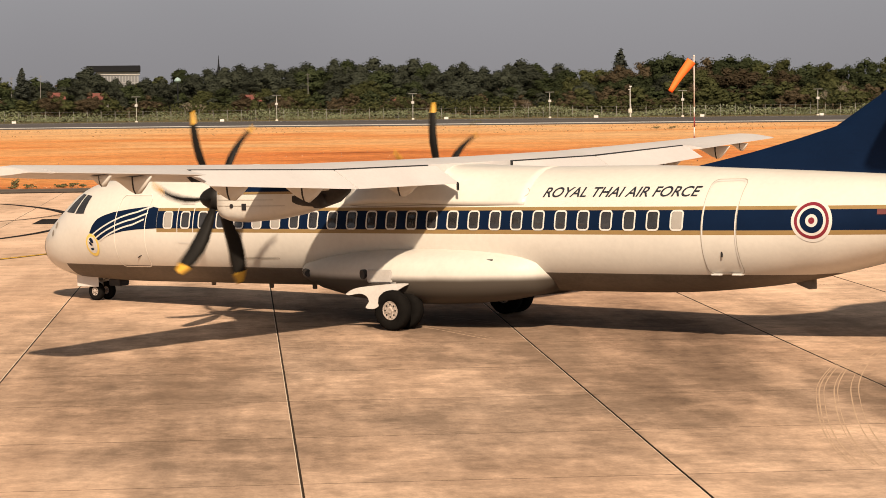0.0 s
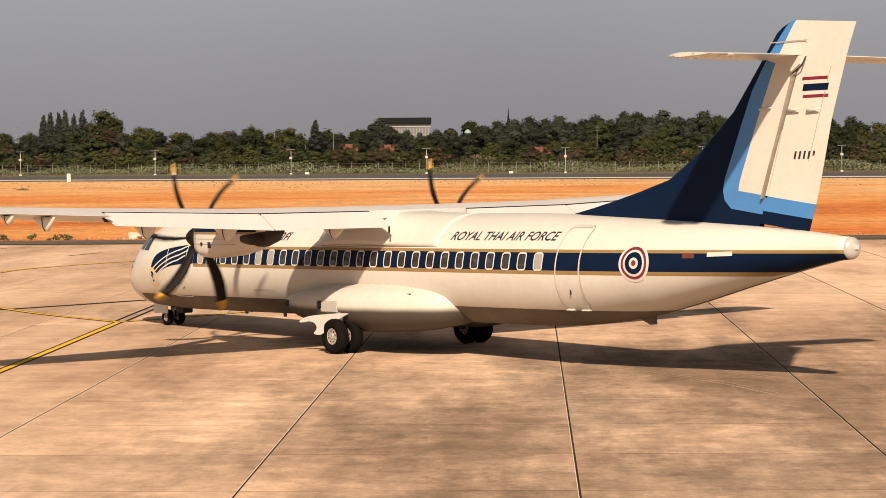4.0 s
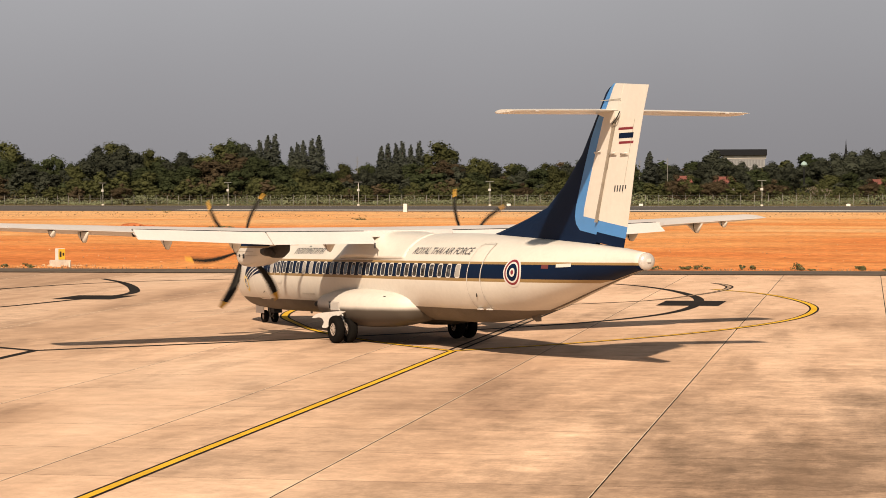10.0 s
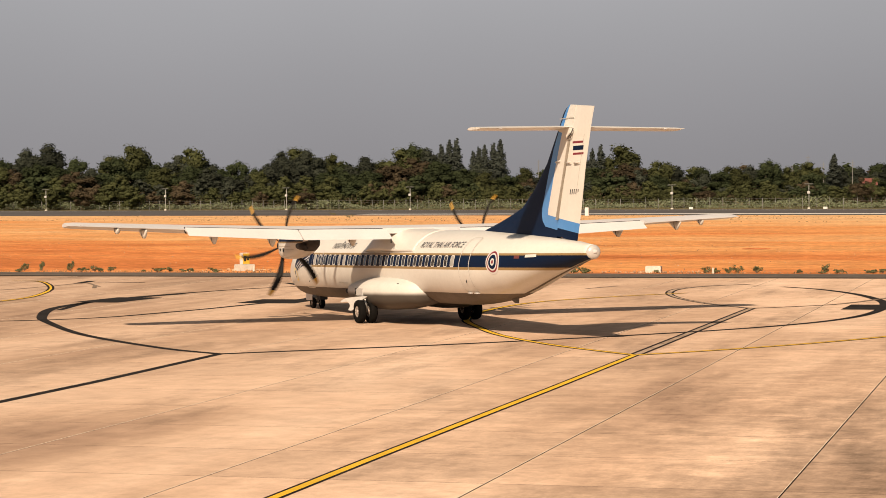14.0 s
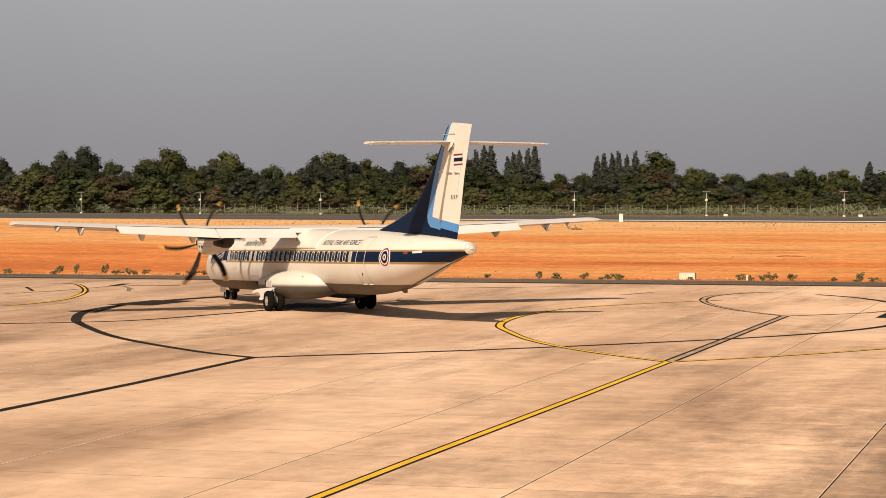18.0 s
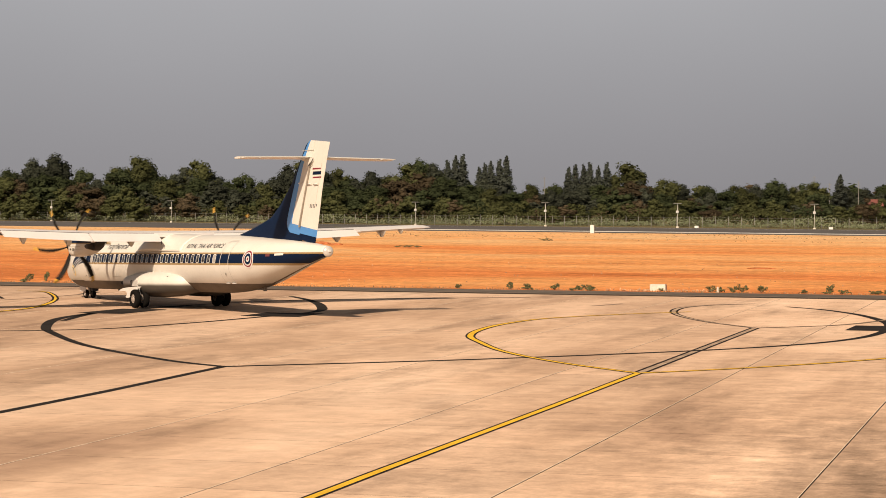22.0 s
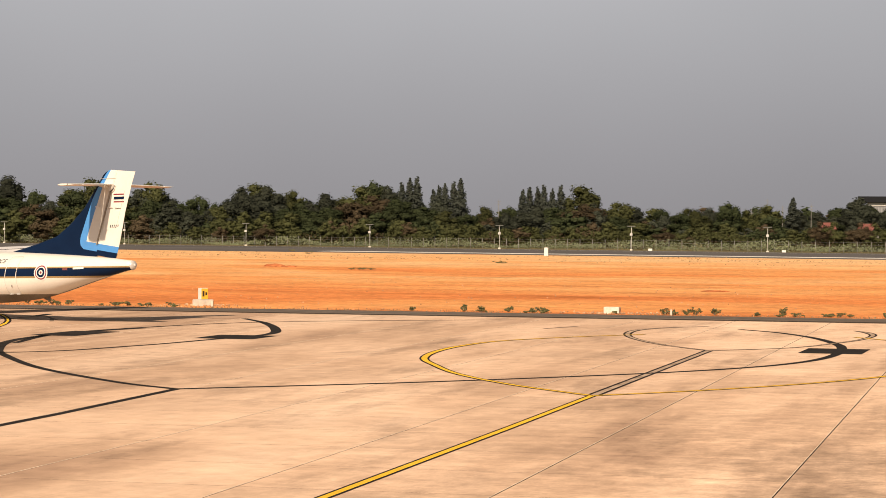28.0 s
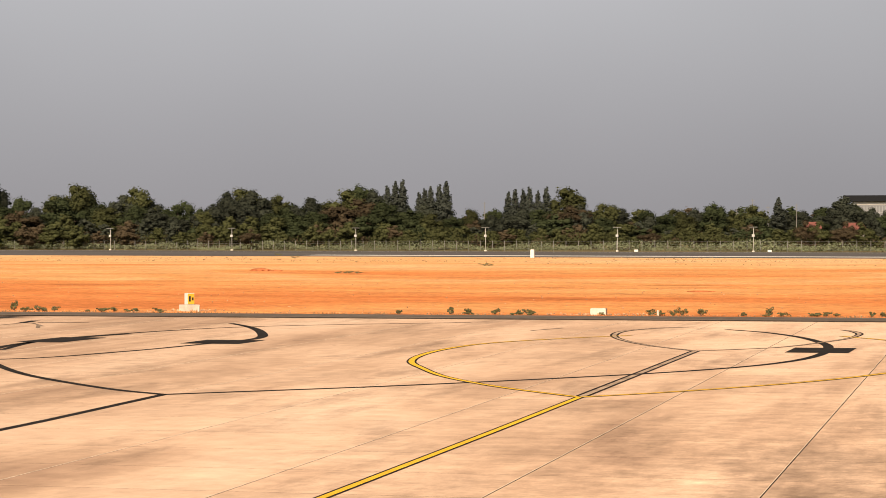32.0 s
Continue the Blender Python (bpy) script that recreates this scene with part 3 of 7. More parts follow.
# pale scuffs where tyres have turned
for k in range(7):
    off = (0.0, 0.05, 0.13, 0.30, 0.36, 0.58, 0.71)[k]
    c = smooth_curve([(8.01 + off, 29.5), (8.19 + off, 31.2), (8.50 + off, 33.0), (9.04 + off, 35.4), (9.67 + off, 37.8), (10.62 + off * 0.9, 40.4), (11.77 + off * 0.6, 42.9 - off * 0.4), (12.65 + off * 0.4, 44.2 - off * 0.6), (15.0 + off * 0.2, 45.4 - off * 0.8)], 8)
    strip("tyre_scuff", c, [0.007 + 0.016 * abs(math.sin(i * 0.11 + k * 1.7)) for i in range(len(c))], SCUFF, "pale curved tyre scuff on the concrete", "scuff", z=0.0035)
for run in ([(-0.84, 53.5), (0.80, 52.2), (2.40, 50.65), (3.86, 48.5), (4.9, 46.0)], [(1.06, 54.4), (2.50, 52.8), (4.05, 51.0), (5.4, 48.9)]):
    for off in (0.0, 0.16):
        c = smooth_curve([(v + off, u + off) for v, u in run], 8)
        strip("tyre_scuff", c, [0.012 + 0.022 * abs(math.sin(i * 0.17 + off * 9)) for i in range(len(c))], SCUFF, "pale tyre track sweeping over the concrete", "scuff", z=0.0035)

# the next stand's loop, farther along
c = smooth_curve([(-46.1, 91.6), (-45.8, 93.7), (-46.0, 97.0), (-47.2, 101.4), (-49.0, 106.1), (-51.5, 111.1), (-53.6, 114.4), (-55.3, 114.8)], 8)
base = strip("turning_loop", c, 0.34, LINE_BLACK, "yellow turning loop of the next stand", z=0.013)
strip("yellow_band", c, [0.20 if i < 28 else 0.12 for i in range(len(c))], LINE_YELLOW, "", z=0.016, parent=base)
strip("old_line_stub", [(-51.5, 102.2), (-50.5, 105.7), (-50.2, 108.6), (-50.2, 112.2)], 0.16, LINE_GREY, "faded grey line crossing the loop", z=0.0105)
strip("old_line_stub", [(-50.2, 112.0), (-50.7, 115.1)], 0.5, LINE_BLACK, "short worn stub of an old line", z=0.0108)
strip("old_line_stub", [(-54.1, 109.8), (-51.6, 105.5)], 0.18, LINE_BLACK, "short worn stub of an old line", z=0.0102)
strip("old_line_stub", [(-49.7, 112.3), (-47.4, 108.5)], 0.16, LINE_GREY, "short worn stub of an old line", z=0.0104)
# ---- the airliner ----
BODY_PITCH = 1.28            # degrees, nose low
plane = tagged(new("airliner"), "cream twin-propeller high-wing airliner with navy and gold stripes", "aircraft")
PX0 = 12.3


def Q(X, y, z):
    """From metres behind the nose to the airliner's own space: x ahead of the main wheels, y to port."""
    return Vector((PX0 - X, y, z))


# behind the nose: place, bottom, top, half width
STATIONS = np.array([
    (-0.14, 1.52, 1.56, 0.02), (-0.09, 1.35, 1.74, 0.20), (0.06, 1.15, 1.97, 0.43), (0.35, 0.99, 2.22, 0.65), (0.72, 0.88, 2.47, 0.86),
    (1.1, 0.81, 2.74, 1.01), (1.45, 0.78, 2.98, 1.10), (1.9, 0.77, 3.14, 1.20), (2.5, 0.745, 3.25, 1.30), (3.4, 0.73, 3.33, 1.38),
    (4.6, 0.73, 3.36, 1.42), (10.0, 0.73, 3.36, 1.42), (16.8, 0.73, 3.36, 1.42), (18.3, 0.75, 3.335, 1.41), (19.5, 0.84, 3.29, 1.37), (20.8, 1.00, 3.235, 1.27),
    (22.3, 1.32, 3.16, 1.07), (24.0, 1.76, 3.06, 0.77), (25.5, 2.13, 2.95, 0.48), (26.45, 2.335, 2.845, 0.27), (26.72, 2.36, 2.82, 0.245)])


def section(X):
    """Bottom, top and half width of the fuselage, softly between the stations."""
    i = int(np.clip(np.searchsorted(STATIONS[:, 0], X) - 1, 0, len(STATIONS) - 2))
    a, b = STATIONS[i], STATIONS[i + 1]
    s = (X - a[0]) / (b[0] - a[0])
    p, q = STATIONS[max(i - 1, 0)], STATIONS[min(i + 2, len(STATIONS) - 1)]
    ma = (b[1:] - p[1:]) / (b[0] - p[0]) if i else (b[1:] - a[1:]) / (b[0] - a[0]) * 1.5
    mb = (q[1:] - a[1:]) / (q[0] - a[0])
    d1, d = (b[1:] - a[1:]) / (b[0] - a[0]), b[0] - a[0]
    ma, mb = np.where(ma * d1 <= 0, 0, np.sign(d1) * np.minimum(abs(ma), 3 * abs(d1))), np.where(mb * d1 <= 0, 0, np.sign(d1) * np.minimum(abs(mb), 3 * abs(d1)))
    s2, s3 = s * s, s ** 3
    return (2 * s3 - 3 * s2 + 1) * a[1:] + (s3 - 2 * s2 + s) * d * ma + (-2 * s3 + 3 * s2) * b[1:] + (s3 - s2) * d * mb


def on_skin(X, z, out=0.004, side=1):
    """A point of the fuselage's side, a little proud of it."""
    lo, hi, w = section(X)
    c, hh = (lo + hi) / 2, (hi - lo) / 2
    t = max(-0.999, min(0.999, (z - c) / hh))
    y = w * math.sqrt(1 - t * t)
    n = Vector((0, y / (w * w), (z - c) / (hh * hh))).normalized()
    p = Q(X, y, z) + n * out
    return Vector((p.x, side * p.y, p.z))


LEVELS = (1.19, 2.00, 2.09, 2.49, 2.56)
CUTS = (6, 7, 2, 5, 2, 7)


def fuselage():
    xs = [-0.14, -0.12, -0.09, -0.03, 0.04, 0.1, 0.2, 0.3, 0.45, 0.6, 0.8, 1.0, 1.2, 1.4, 1.6, 1.8, 2.0, 2.3, 2.6, 3.0, 3.4, 3.8, 4.3, 4.8] + [4.8 + 0.8 * k for k in range(1, 15)] + [16.8 + 0.5 * k for k in range(1, 20)] + [26.5, 26.72]
    rings, bands = [], []
    for X in xs:
        lo, hi, w = section(X)
        c, hh = (lo + hi) / 2, (hi - lo) / 2
        lv = [lo] + [min(max(v, lo + 0.002 * (k + 1)), hi - 0.002 * (6 - k)) if hi - lo > 0.1 else lo + (hi - lo) * (k + 1) / 7 for k, v in enumerate(LEVELS)] + [hi]
        ang = [math.asin(max(-1, min(1, (v - c) / hh))) for v in lv]
        half, bd = [], []
        for k, n in enumerate(CUTS):
            for j in range(n):
                half.append(ang[k] + (ang[k + 1] - ang[k]) * j / n)
                bd.append(k)
        port = [Q(X, w * math.cos(a), c + hh * math.sin(a)) for a in half] + [Q(X, 0, hi)]
        star = [Vector((p.x, -p.y, p.z)) for p in port[1:-1]][::-1]
        rings.append(port + star)
        bands = bd + bd[::-1]
    verts, faces = loft(rings)
    n = len(rings[0])
    index = []
    for i in range(len(rings) - 1):
        X = (xs[i] + xs[i + 1]) / 2
        for j in range(n):
            b = bands[j]
            m = 1 if b == 0 else 0
            if X > 4.75:
                m = {0: 1, 1: 0, 2: 3, 3: 2, 4: 3, 5: 0}[b]
            if xs[i] < 0.2:
                m = 4
            if b == 0 and X < 1.2:
                m = 0
            index.append(m)
    index += [4, 0]
    me = mesh_of("fuselage", verts, faces, [CREAM, BELLY, NAVY, GOLD, BLACK], index, smooth=True)
    return child("fuselage", me, plane, "cream fuselage with a navy window stripe edged in gold")


body = fuselage()


def decal(name, pts_of, na, nb, mat, parent, out=0.006, side=1, label=""):
    """A thin sheet on the skin: pts_of(s, t) gives (X, z) for s, t from 0 to 1."""
    verts, faces = [], []
    for i in range(na + 1):
        for j in range(nb + 1):
            X, z = pts_of(i / na, j / nb)
            verts.append(on_skin(X, z, out, side))
    for i in range(na):
        for j in range(nb):
            a = i * (nb + 1) + j
            q = (a, a + 1, a + nb + 2, a + nb + 1)
            faces.append(q if side > 0 else q[::-1])
    return child(name, mesh_of(name, verts, faces, mat, smooth=True), parent, label)


def rounded_ring(w, h, r, n=5):
    pts = []
    for cx, cz, a0 in ((w - r, h - r, 0), (-w + r, h - r, 90), (-w + r, -h + r, 180), (w - r, -h + r, 270)):
        for k in range(n + 1):
            a = radians(a0 + 90 * k / n)
            pts.append((cx + r * math.cos(a), cz + r * math.sin(a)))
    return pts


def outline(name, cx, cz, w, h, r, wide, mat, parent, out=0.007, side=1, shear=0.0, label=""):
    """A raised rounded band on the skin."""
    a, b = rounded_ring(w, h, r), rounded_ring(w - wide, h - wide, max(r - wide, 0.01))
    n = len(a)
    steps = [max(2, int(math.hypot(a[i][0] - a[(i + 1) % n][0], a[i][1] - a[(i + 1) % n][1]) / 0.05)) for i in range(n)]
    dense = lambda ring: [((ring[i][0] * (m - k) + ring[(i + 1) % n][0] * k) / m, (ring[i][1] * (m - k) + ring[(i + 1) % n][1] * k) / m) for i, m in enumerate(steps) for k in range(m)]
    a, b = dense(a), dense(b)
    n = len(a)
    verts = [on_skin(cx + p[0] + shear * p[1], cz + p[1], out, side) for p in a] + [on_skin(cx + p[0] + shear * p[1], cz + p[1], out, side) for p in b]
    faces = [(i, (i + 1) % n, n + (i + 1) % n, n + i) for i in range(n)]
    return child(name, mesh_of(name, verts, faces if side < 0 else [f[::-1] for f in faces], mat), parent, label)


# windows, alike on both sides
WIN_FIRST, WIN_PITCH, WIN_N, WIN_Z = 5.16, 0.545, 26, 2.285
for side in (1, -1):
    for k in range(WIN_N):
        X = WIN_FIRST + WIN_PITCH * k
        fr = outline("window", X, WIN_Z, 0.150, 0.205, 0.085, 0.034, WHITE, plane, 0.010, side, label="white rounded cabin window frame")
        ring = rounded_ring(0.118, 0.172, 0.068)
        m = len(ring)
        pv = [on_skin(X + p[0] * s, WIN_Z + p[1] * s, 0.006, side) for s in (1.0, 0.66, 0.33) for p in ring]
        pf = [(i + q * m, i + (q + 1) * m, (i + 1) % m + (q + 1) * m, (i + 1) % m + q * m)[::side] for q in (0, 1) for i in range(m)] + [tuple(range(2 * m, 3 * m))[::-side]]
        me = mesh_of("pane", pv, pf, BLIND if k in (0, 5, 6, 25) else GLASS)
        child("pane", me, fr)

# doors: outlines set proud of the skin
rear_door = outline("rear_door", 19.71, 2.14, 0.37, 0.92, 0.12, 0.028, WHITE, plane, 0.012, shear=0.02, label="rear cabin door with pale raised frame")
outline("door_seam", 19.71, 2.14, 0.385, 0.935, 0.12, 0.012, SEAM, rear_door, 0.009, shear=0.02)
for X in (19.46, 19.90):
    bm = bmesh.new()
    box(bm, on_skin(X + 0.11, 1.20, 0.0) - Vector((0, 0.02, 0.02)), on_skin(X - 0.11, 1.25, 0.05), 0.012)
    part("hinge", bm, WHITE, rear_door)
bm = bmesh.new()
p = on_skin(19.72, 1.62, 0.005)
box(bm, p - Vector((0.02, 0.01, 0.06)), p + Vector((0.02, 0.015, 0.06)), 0.006)
part("door_handle", bm, BLACK, rear_door)
cargo_door = outline("cargo_door", 3.92, 2.02, 0.52, 0.86, 0.14, 0.024, PALE_SEAM, plane, 0.014, shear=0.10, label="forward cargo door seam")
bm = bmesh.new()
p = on_skin(4.1, 1.42, 0.004)
tube(bm, p + Vector((0.08, 0, -0.03)), p - Vector((0.08, 0, -0.05)), 0.012)
part("door_handle", bm, BLACK, cargo_door)
exit_hatch = outline("emergency_exit", WIN_FIRST + WIN_PITCH, 2.2, 0.26, 0.46, 0.07, 0.026, WHITE, plane, 0.011, label="white outline of the emergency exit")
fairing_seam = outline("access_panel", 7.9, 1.42, 0.50, 0.018, 0.012, 0.01, SEAM, plane, 0.008, label="long shallow panel seam")

# navy feathers at the nose, with pale gaps between them
def nose_top(X):
    return float(np.interp(X, [2.50, 2.56, 2.74, 3.0, 3.35, 3.9, 4.53, 4.80], [1.98, 2.10, 2.29, 2.39, 2.47, 2.54, 2.60, 2.56]))


def nose_low(X):
    return float(np.interp(X, [2.50, 2.6, 2.87, 3.1, 3.33, 3.7, 4.12, 4.80], [1.96, 1.86, 1.78, 1.88, 1.95, 2.02, 2.06, 2.09]))


nose_mark = decal("nose_stripe", lambda s, t: (2.50 + 2.30 * s, nose_low(2.50 + 2.30 * s) + (nose_top(2.50 + 2.30 * s) - nose_low(2.50 + 2.30 * s)) * t), 26, 8, NAVY, plane, 0.006,
                  label="navy stripe end swept into feathers")


def feather_line(s, t, x0, z0, x1, z1):
    X = x0 + (x1 - x0) * s
    z = z0 + (z1 - z0) * (1 - (1 - s) ** 1.9) + 0.10 * max(0, s - 0.75) ** 1.2 / 0.25 ** 1.2
    return X, z + (t - 0.5) * 0.040


for x0, z0, x1, z1 in ((2.60, 1.92, 4.62, 2.50), (2.70, 1.84, 4.50, 2.34), (2.84, 1.78, 4.40, 2.20)):
    decal("feather_line", lambda s, t, q=(x0, z0, x1, z1): feather_line(s, t, *q), 22, 1, WHITE, nose_mark, 0.012)
decal("stripe_start", lambda s, t: (4.3 + 0.47 * s, 2.09 + 0.40 * t), 4, 5, NAVY, plane, 0.005)


def disc(name, cx, cz, r0, r1, mat, parent, out, n=40, squash=1.0, label=""):
    rs = np.linspace(r1, max(r0, 0.004), 7)
    verts = [on_skin(cx + r * math.cos(a * math.tau / n), cz + r * squash * math.sin(a * math.tau / n), out) for r in rs for a in range(n)]
    faces = [(q * n + i, (q + 1) * n + i, (q + 1) * n + (i + 1) % n, q * n + (i + 1) % n) for q in range(6) for i in range(n)]
    return child(name, mesh_of(name, verts, faces, mat), parent, label)


roundel = disc("roundel", 21.63, 2.275, 0, 0.410, WHITE, plane, 0.008, label="round red, white and navy roundel")
for r0, r1, m in ((0.288, 0.348, RED), (0.122, 0.236, NAVY), (0, 0.062, RED)):
    disc("roundel_ring", 21.63, 2.275, r0, r1, m, roundel, 0.012)
emblem = disc("unit_emblem", 2.55, 1.68, 0, 0.235, EMBLEM_YELLOW, plane, 0.008, squash=1.15, label="small yellow round unit emblem")
disc("emblem_field", 2.55, 1.68, 0, 0.175, WHITE, emblem, 0.012, squash=1.15)
disc("emblem_mark", 2.53, 1.755, 0, 0.085, NAVY, emblem, 0.016, n=20, squash=1.1)
decal("emblem_wedge", lambda s, t: (2.455 + 0.20 * s, 1.76 - 0.20 * t * s - 0.05 * s + 0.07 * (1 - s) * t), 3, 3, WHITE, emblem, 0.019)
decal("emblem_foot", lambda s, t: (2.48 + 0.10 * s, 1.56 + 0.05 * t), 2, 2, NAVY, emblem, 0.018)
BRICK = material("dull_red_notice", (0.12, 0.03, 0.03), 0.5, spread=0.1)
decal("warning_plate", lambda s, t: (22.90 + 0.30 * s, 2.385 + 0.10 * t), 2, 1, BRICK, plane, 0.008, label="small red notice plate")
decal("aft_plate", lambda s, t: (23.52 + 0.62 * s, 2.42 + 0.09 * t + 0.02 * s), 3, 1, WHITE, plane, 0.010, label="pale aft panel")


def writing(name, text, X0, z0, height, length, lean, mat, label, X1=None):
    """Lettering that follows the fuselage's side. X runs aft, the way the words are read."""
    cu = bpy.data.curves.new(name, "FONT")
    cu.body, cu.size, cu.shear = text, 1.0, lean
    cu.offset = 0.012
    tmp = new("lettering", cu)
    bpy.context.view_layer.update()
    me = bpy.data.meshes.new_from_object(tmp.evaluated_get(bpy.context.evaluated_depsgraph_get()))
    bpy.data.objects.remove(tmp)
    bpy.data.curves.remove(cu)
    if not me.vertices:
        return None
    co = np.array([v.co for v in me.vertices])
    lo, hi = co.min(0), co.max(0)
    for v in me.vertices:
        s, t = (v.co.x - lo[0]) / (hi[0] - lo[0]), (v.co.y - lo[1]) / (hi[1] - lo[1])
        v.co = on_skin(X0 + s * length, z0 + t * height, 0.006)
    # one part for each letter: the pieces whose spans along the line overlap
    bm = bmesh.new()
    bm.from_mesh(me)
    seen, pieces = set(), []
    for v in bm.verts:
        if v.index in seen:
            continue
        stack, group = [v], []
        seen.add(v.index)
        while stack:
            q = stack.pop()
            group.append(q.index)
            for e in q.link_edges:
                o = e.other_vert(q)
                if o.index not in seen:
                    seen.add(o.index)
                    stack.append(o)
        pieces.append(group)
    faces = [[v.index for v in f.verts] for f in bm.faces]
    co = [v.co.copy() for v in bm.verts]
    bm.free()
    board = tagged(child(name, None, plane), label)
    for group in pieces:
        at = {k: i for i, k in enumerate(group)}
        child("letter", mesh_of("letter", [co[k] for k in group], [[at[k] for k in f] for f in faces if f[0] in at], mat), board)
    return board


LETTER = material("dark_lettering", (0.02, 0.022, 0.03), 0.4, spread=0.1)
writing("lettering", "ROYAL THAI AIR FORCE", 15.5, 2.75, 0.20, 3.68, 0.25, LETTER, "dark slanted capital lettering")
writing("thai_lettering", "กองทัพอากาศ", 6.65, 2.72, 0.28, 2.36, 0.2, LETTER, "dark slanted Thai lettering")

# cockpit glazing
def cockpit_pane(pts, parent, side):
    a, b, c, d = [np.array(p) for p in pts]
    f = lambda s, t: tuple((a * (1 - s) + b * s) * (1 - t) + (d * (1 - s) + c * s) * t)
    return decal("cockpit_window", f, 4, 5, GLASS, parent, 0.008, side, "dark cockpit side window")


for side in (1, -1):
    cockpit_pane(((1.84, 2.42), (2.20, 2.42), (2.26, 2.84), (2.02, 2.86)), plane, side)
    cockpit_pane(((1.36, 2.45), (1.78, 2.43), (1.96, 2.86), (1.76, 2.88)), plane, side)

# ---- wing ----
FOIL = [(0.0, 0.0), (0.01, 0.020), (0.04, 0.042), (0.10, 0.066), (0.20, 0.086), (0.33, 0.094), (0.48, 0.086), (0.62, 0.068), (0.74, 0.048), (0.86, 0.026), (1.0, 0.002)]
FOIL_LOW = [(1.0, -0.002), (0.86, -0.012), (0.74, -0.022), (0.62, -0.032), (0.48, -0.044), (0.33, -0.052), (0.20, -0.054), (0.10, -0.046), (0.04, -0.032), (0.01, -0.016)]
# port wing: y, leading edge, chord, height of the chord line
WING = np.array([(0.0, 10.95, 2.62, 3.34), (1.45, 10.95, 2.62, 3.34), (4.9, 10.95, 2.62, 3.36), (9.0, 11.38, 2.06, 3.52), (12.95, 11.86, 1.50, 3.70), (13.25, 12.02, 1.22, 3.715), (13.36, 12.35, 0.75, 3.72)])


def wing_at(y):
    return [float(np.interp(y, WING[:, 0], WING[:, k])) for k in (1, 2, 3)]


def foil_ring(y, a, b, side, droop=0.0):
    """The aerofoil at y between the chord shares a and b."""
    le, ch, z0 = wing_at(y)
    up = [(x, t) for x, t in FOIL if a < x < b]
    dn = [(x, t) for x, t in FOIL_LOW if a < x < b]
    fu = lambda x: float(np.interp(x, [p[0] for p in FOIL], [p[1] for p in FOIL]))
    fl = lambda x: float(np.interp(x, [p[0] for p in FOIL_LOW][::-1], [p[1] for p in FOIL_LOW][::-1]))
    pts = [(a, fu(a))] + up + [(b, fu(b)), (b, fl(b))] + dn + ([(a, fl(a))] if a > 0 else [(0.002, -0.006)])
    return [Q(le + ch * x, side * y, z0 + ch * t - droop * ch * max(0, x - a)) for x, t in pts]


def wing_piece(name, ys, a, b, side, mat, label="", droop=0.0, parent=None, smooth=True):
    verts, faces = loft([foil_ring(y, a, b, side, droop) for y in ys])
    if side < 0:
        faces = [f[::-1] for f in faces]
    return child(name, mesh_of(name, verts, [f[::-1] for f in faces], mat), parent or plane, label)


FLAP_HINGE = 0.72


def flap_under(y, X):
    """Height of the under side of the flap, or of the wing before it."""
    le, ch, z0 = wing_at(y)
    x = min(1.0, max(0.05, (X - le) / ch))
    low = float(np.interp(x, [p[0] for p in FOIL_LOW][::-1], [p[1] for p in FOIL_LOW][::-1]))
    return z0 + ch * low - (0.42 if y < 9.15 else 0.0) * ch * max(0.0, x - FLAP_HINGE - 0.032)


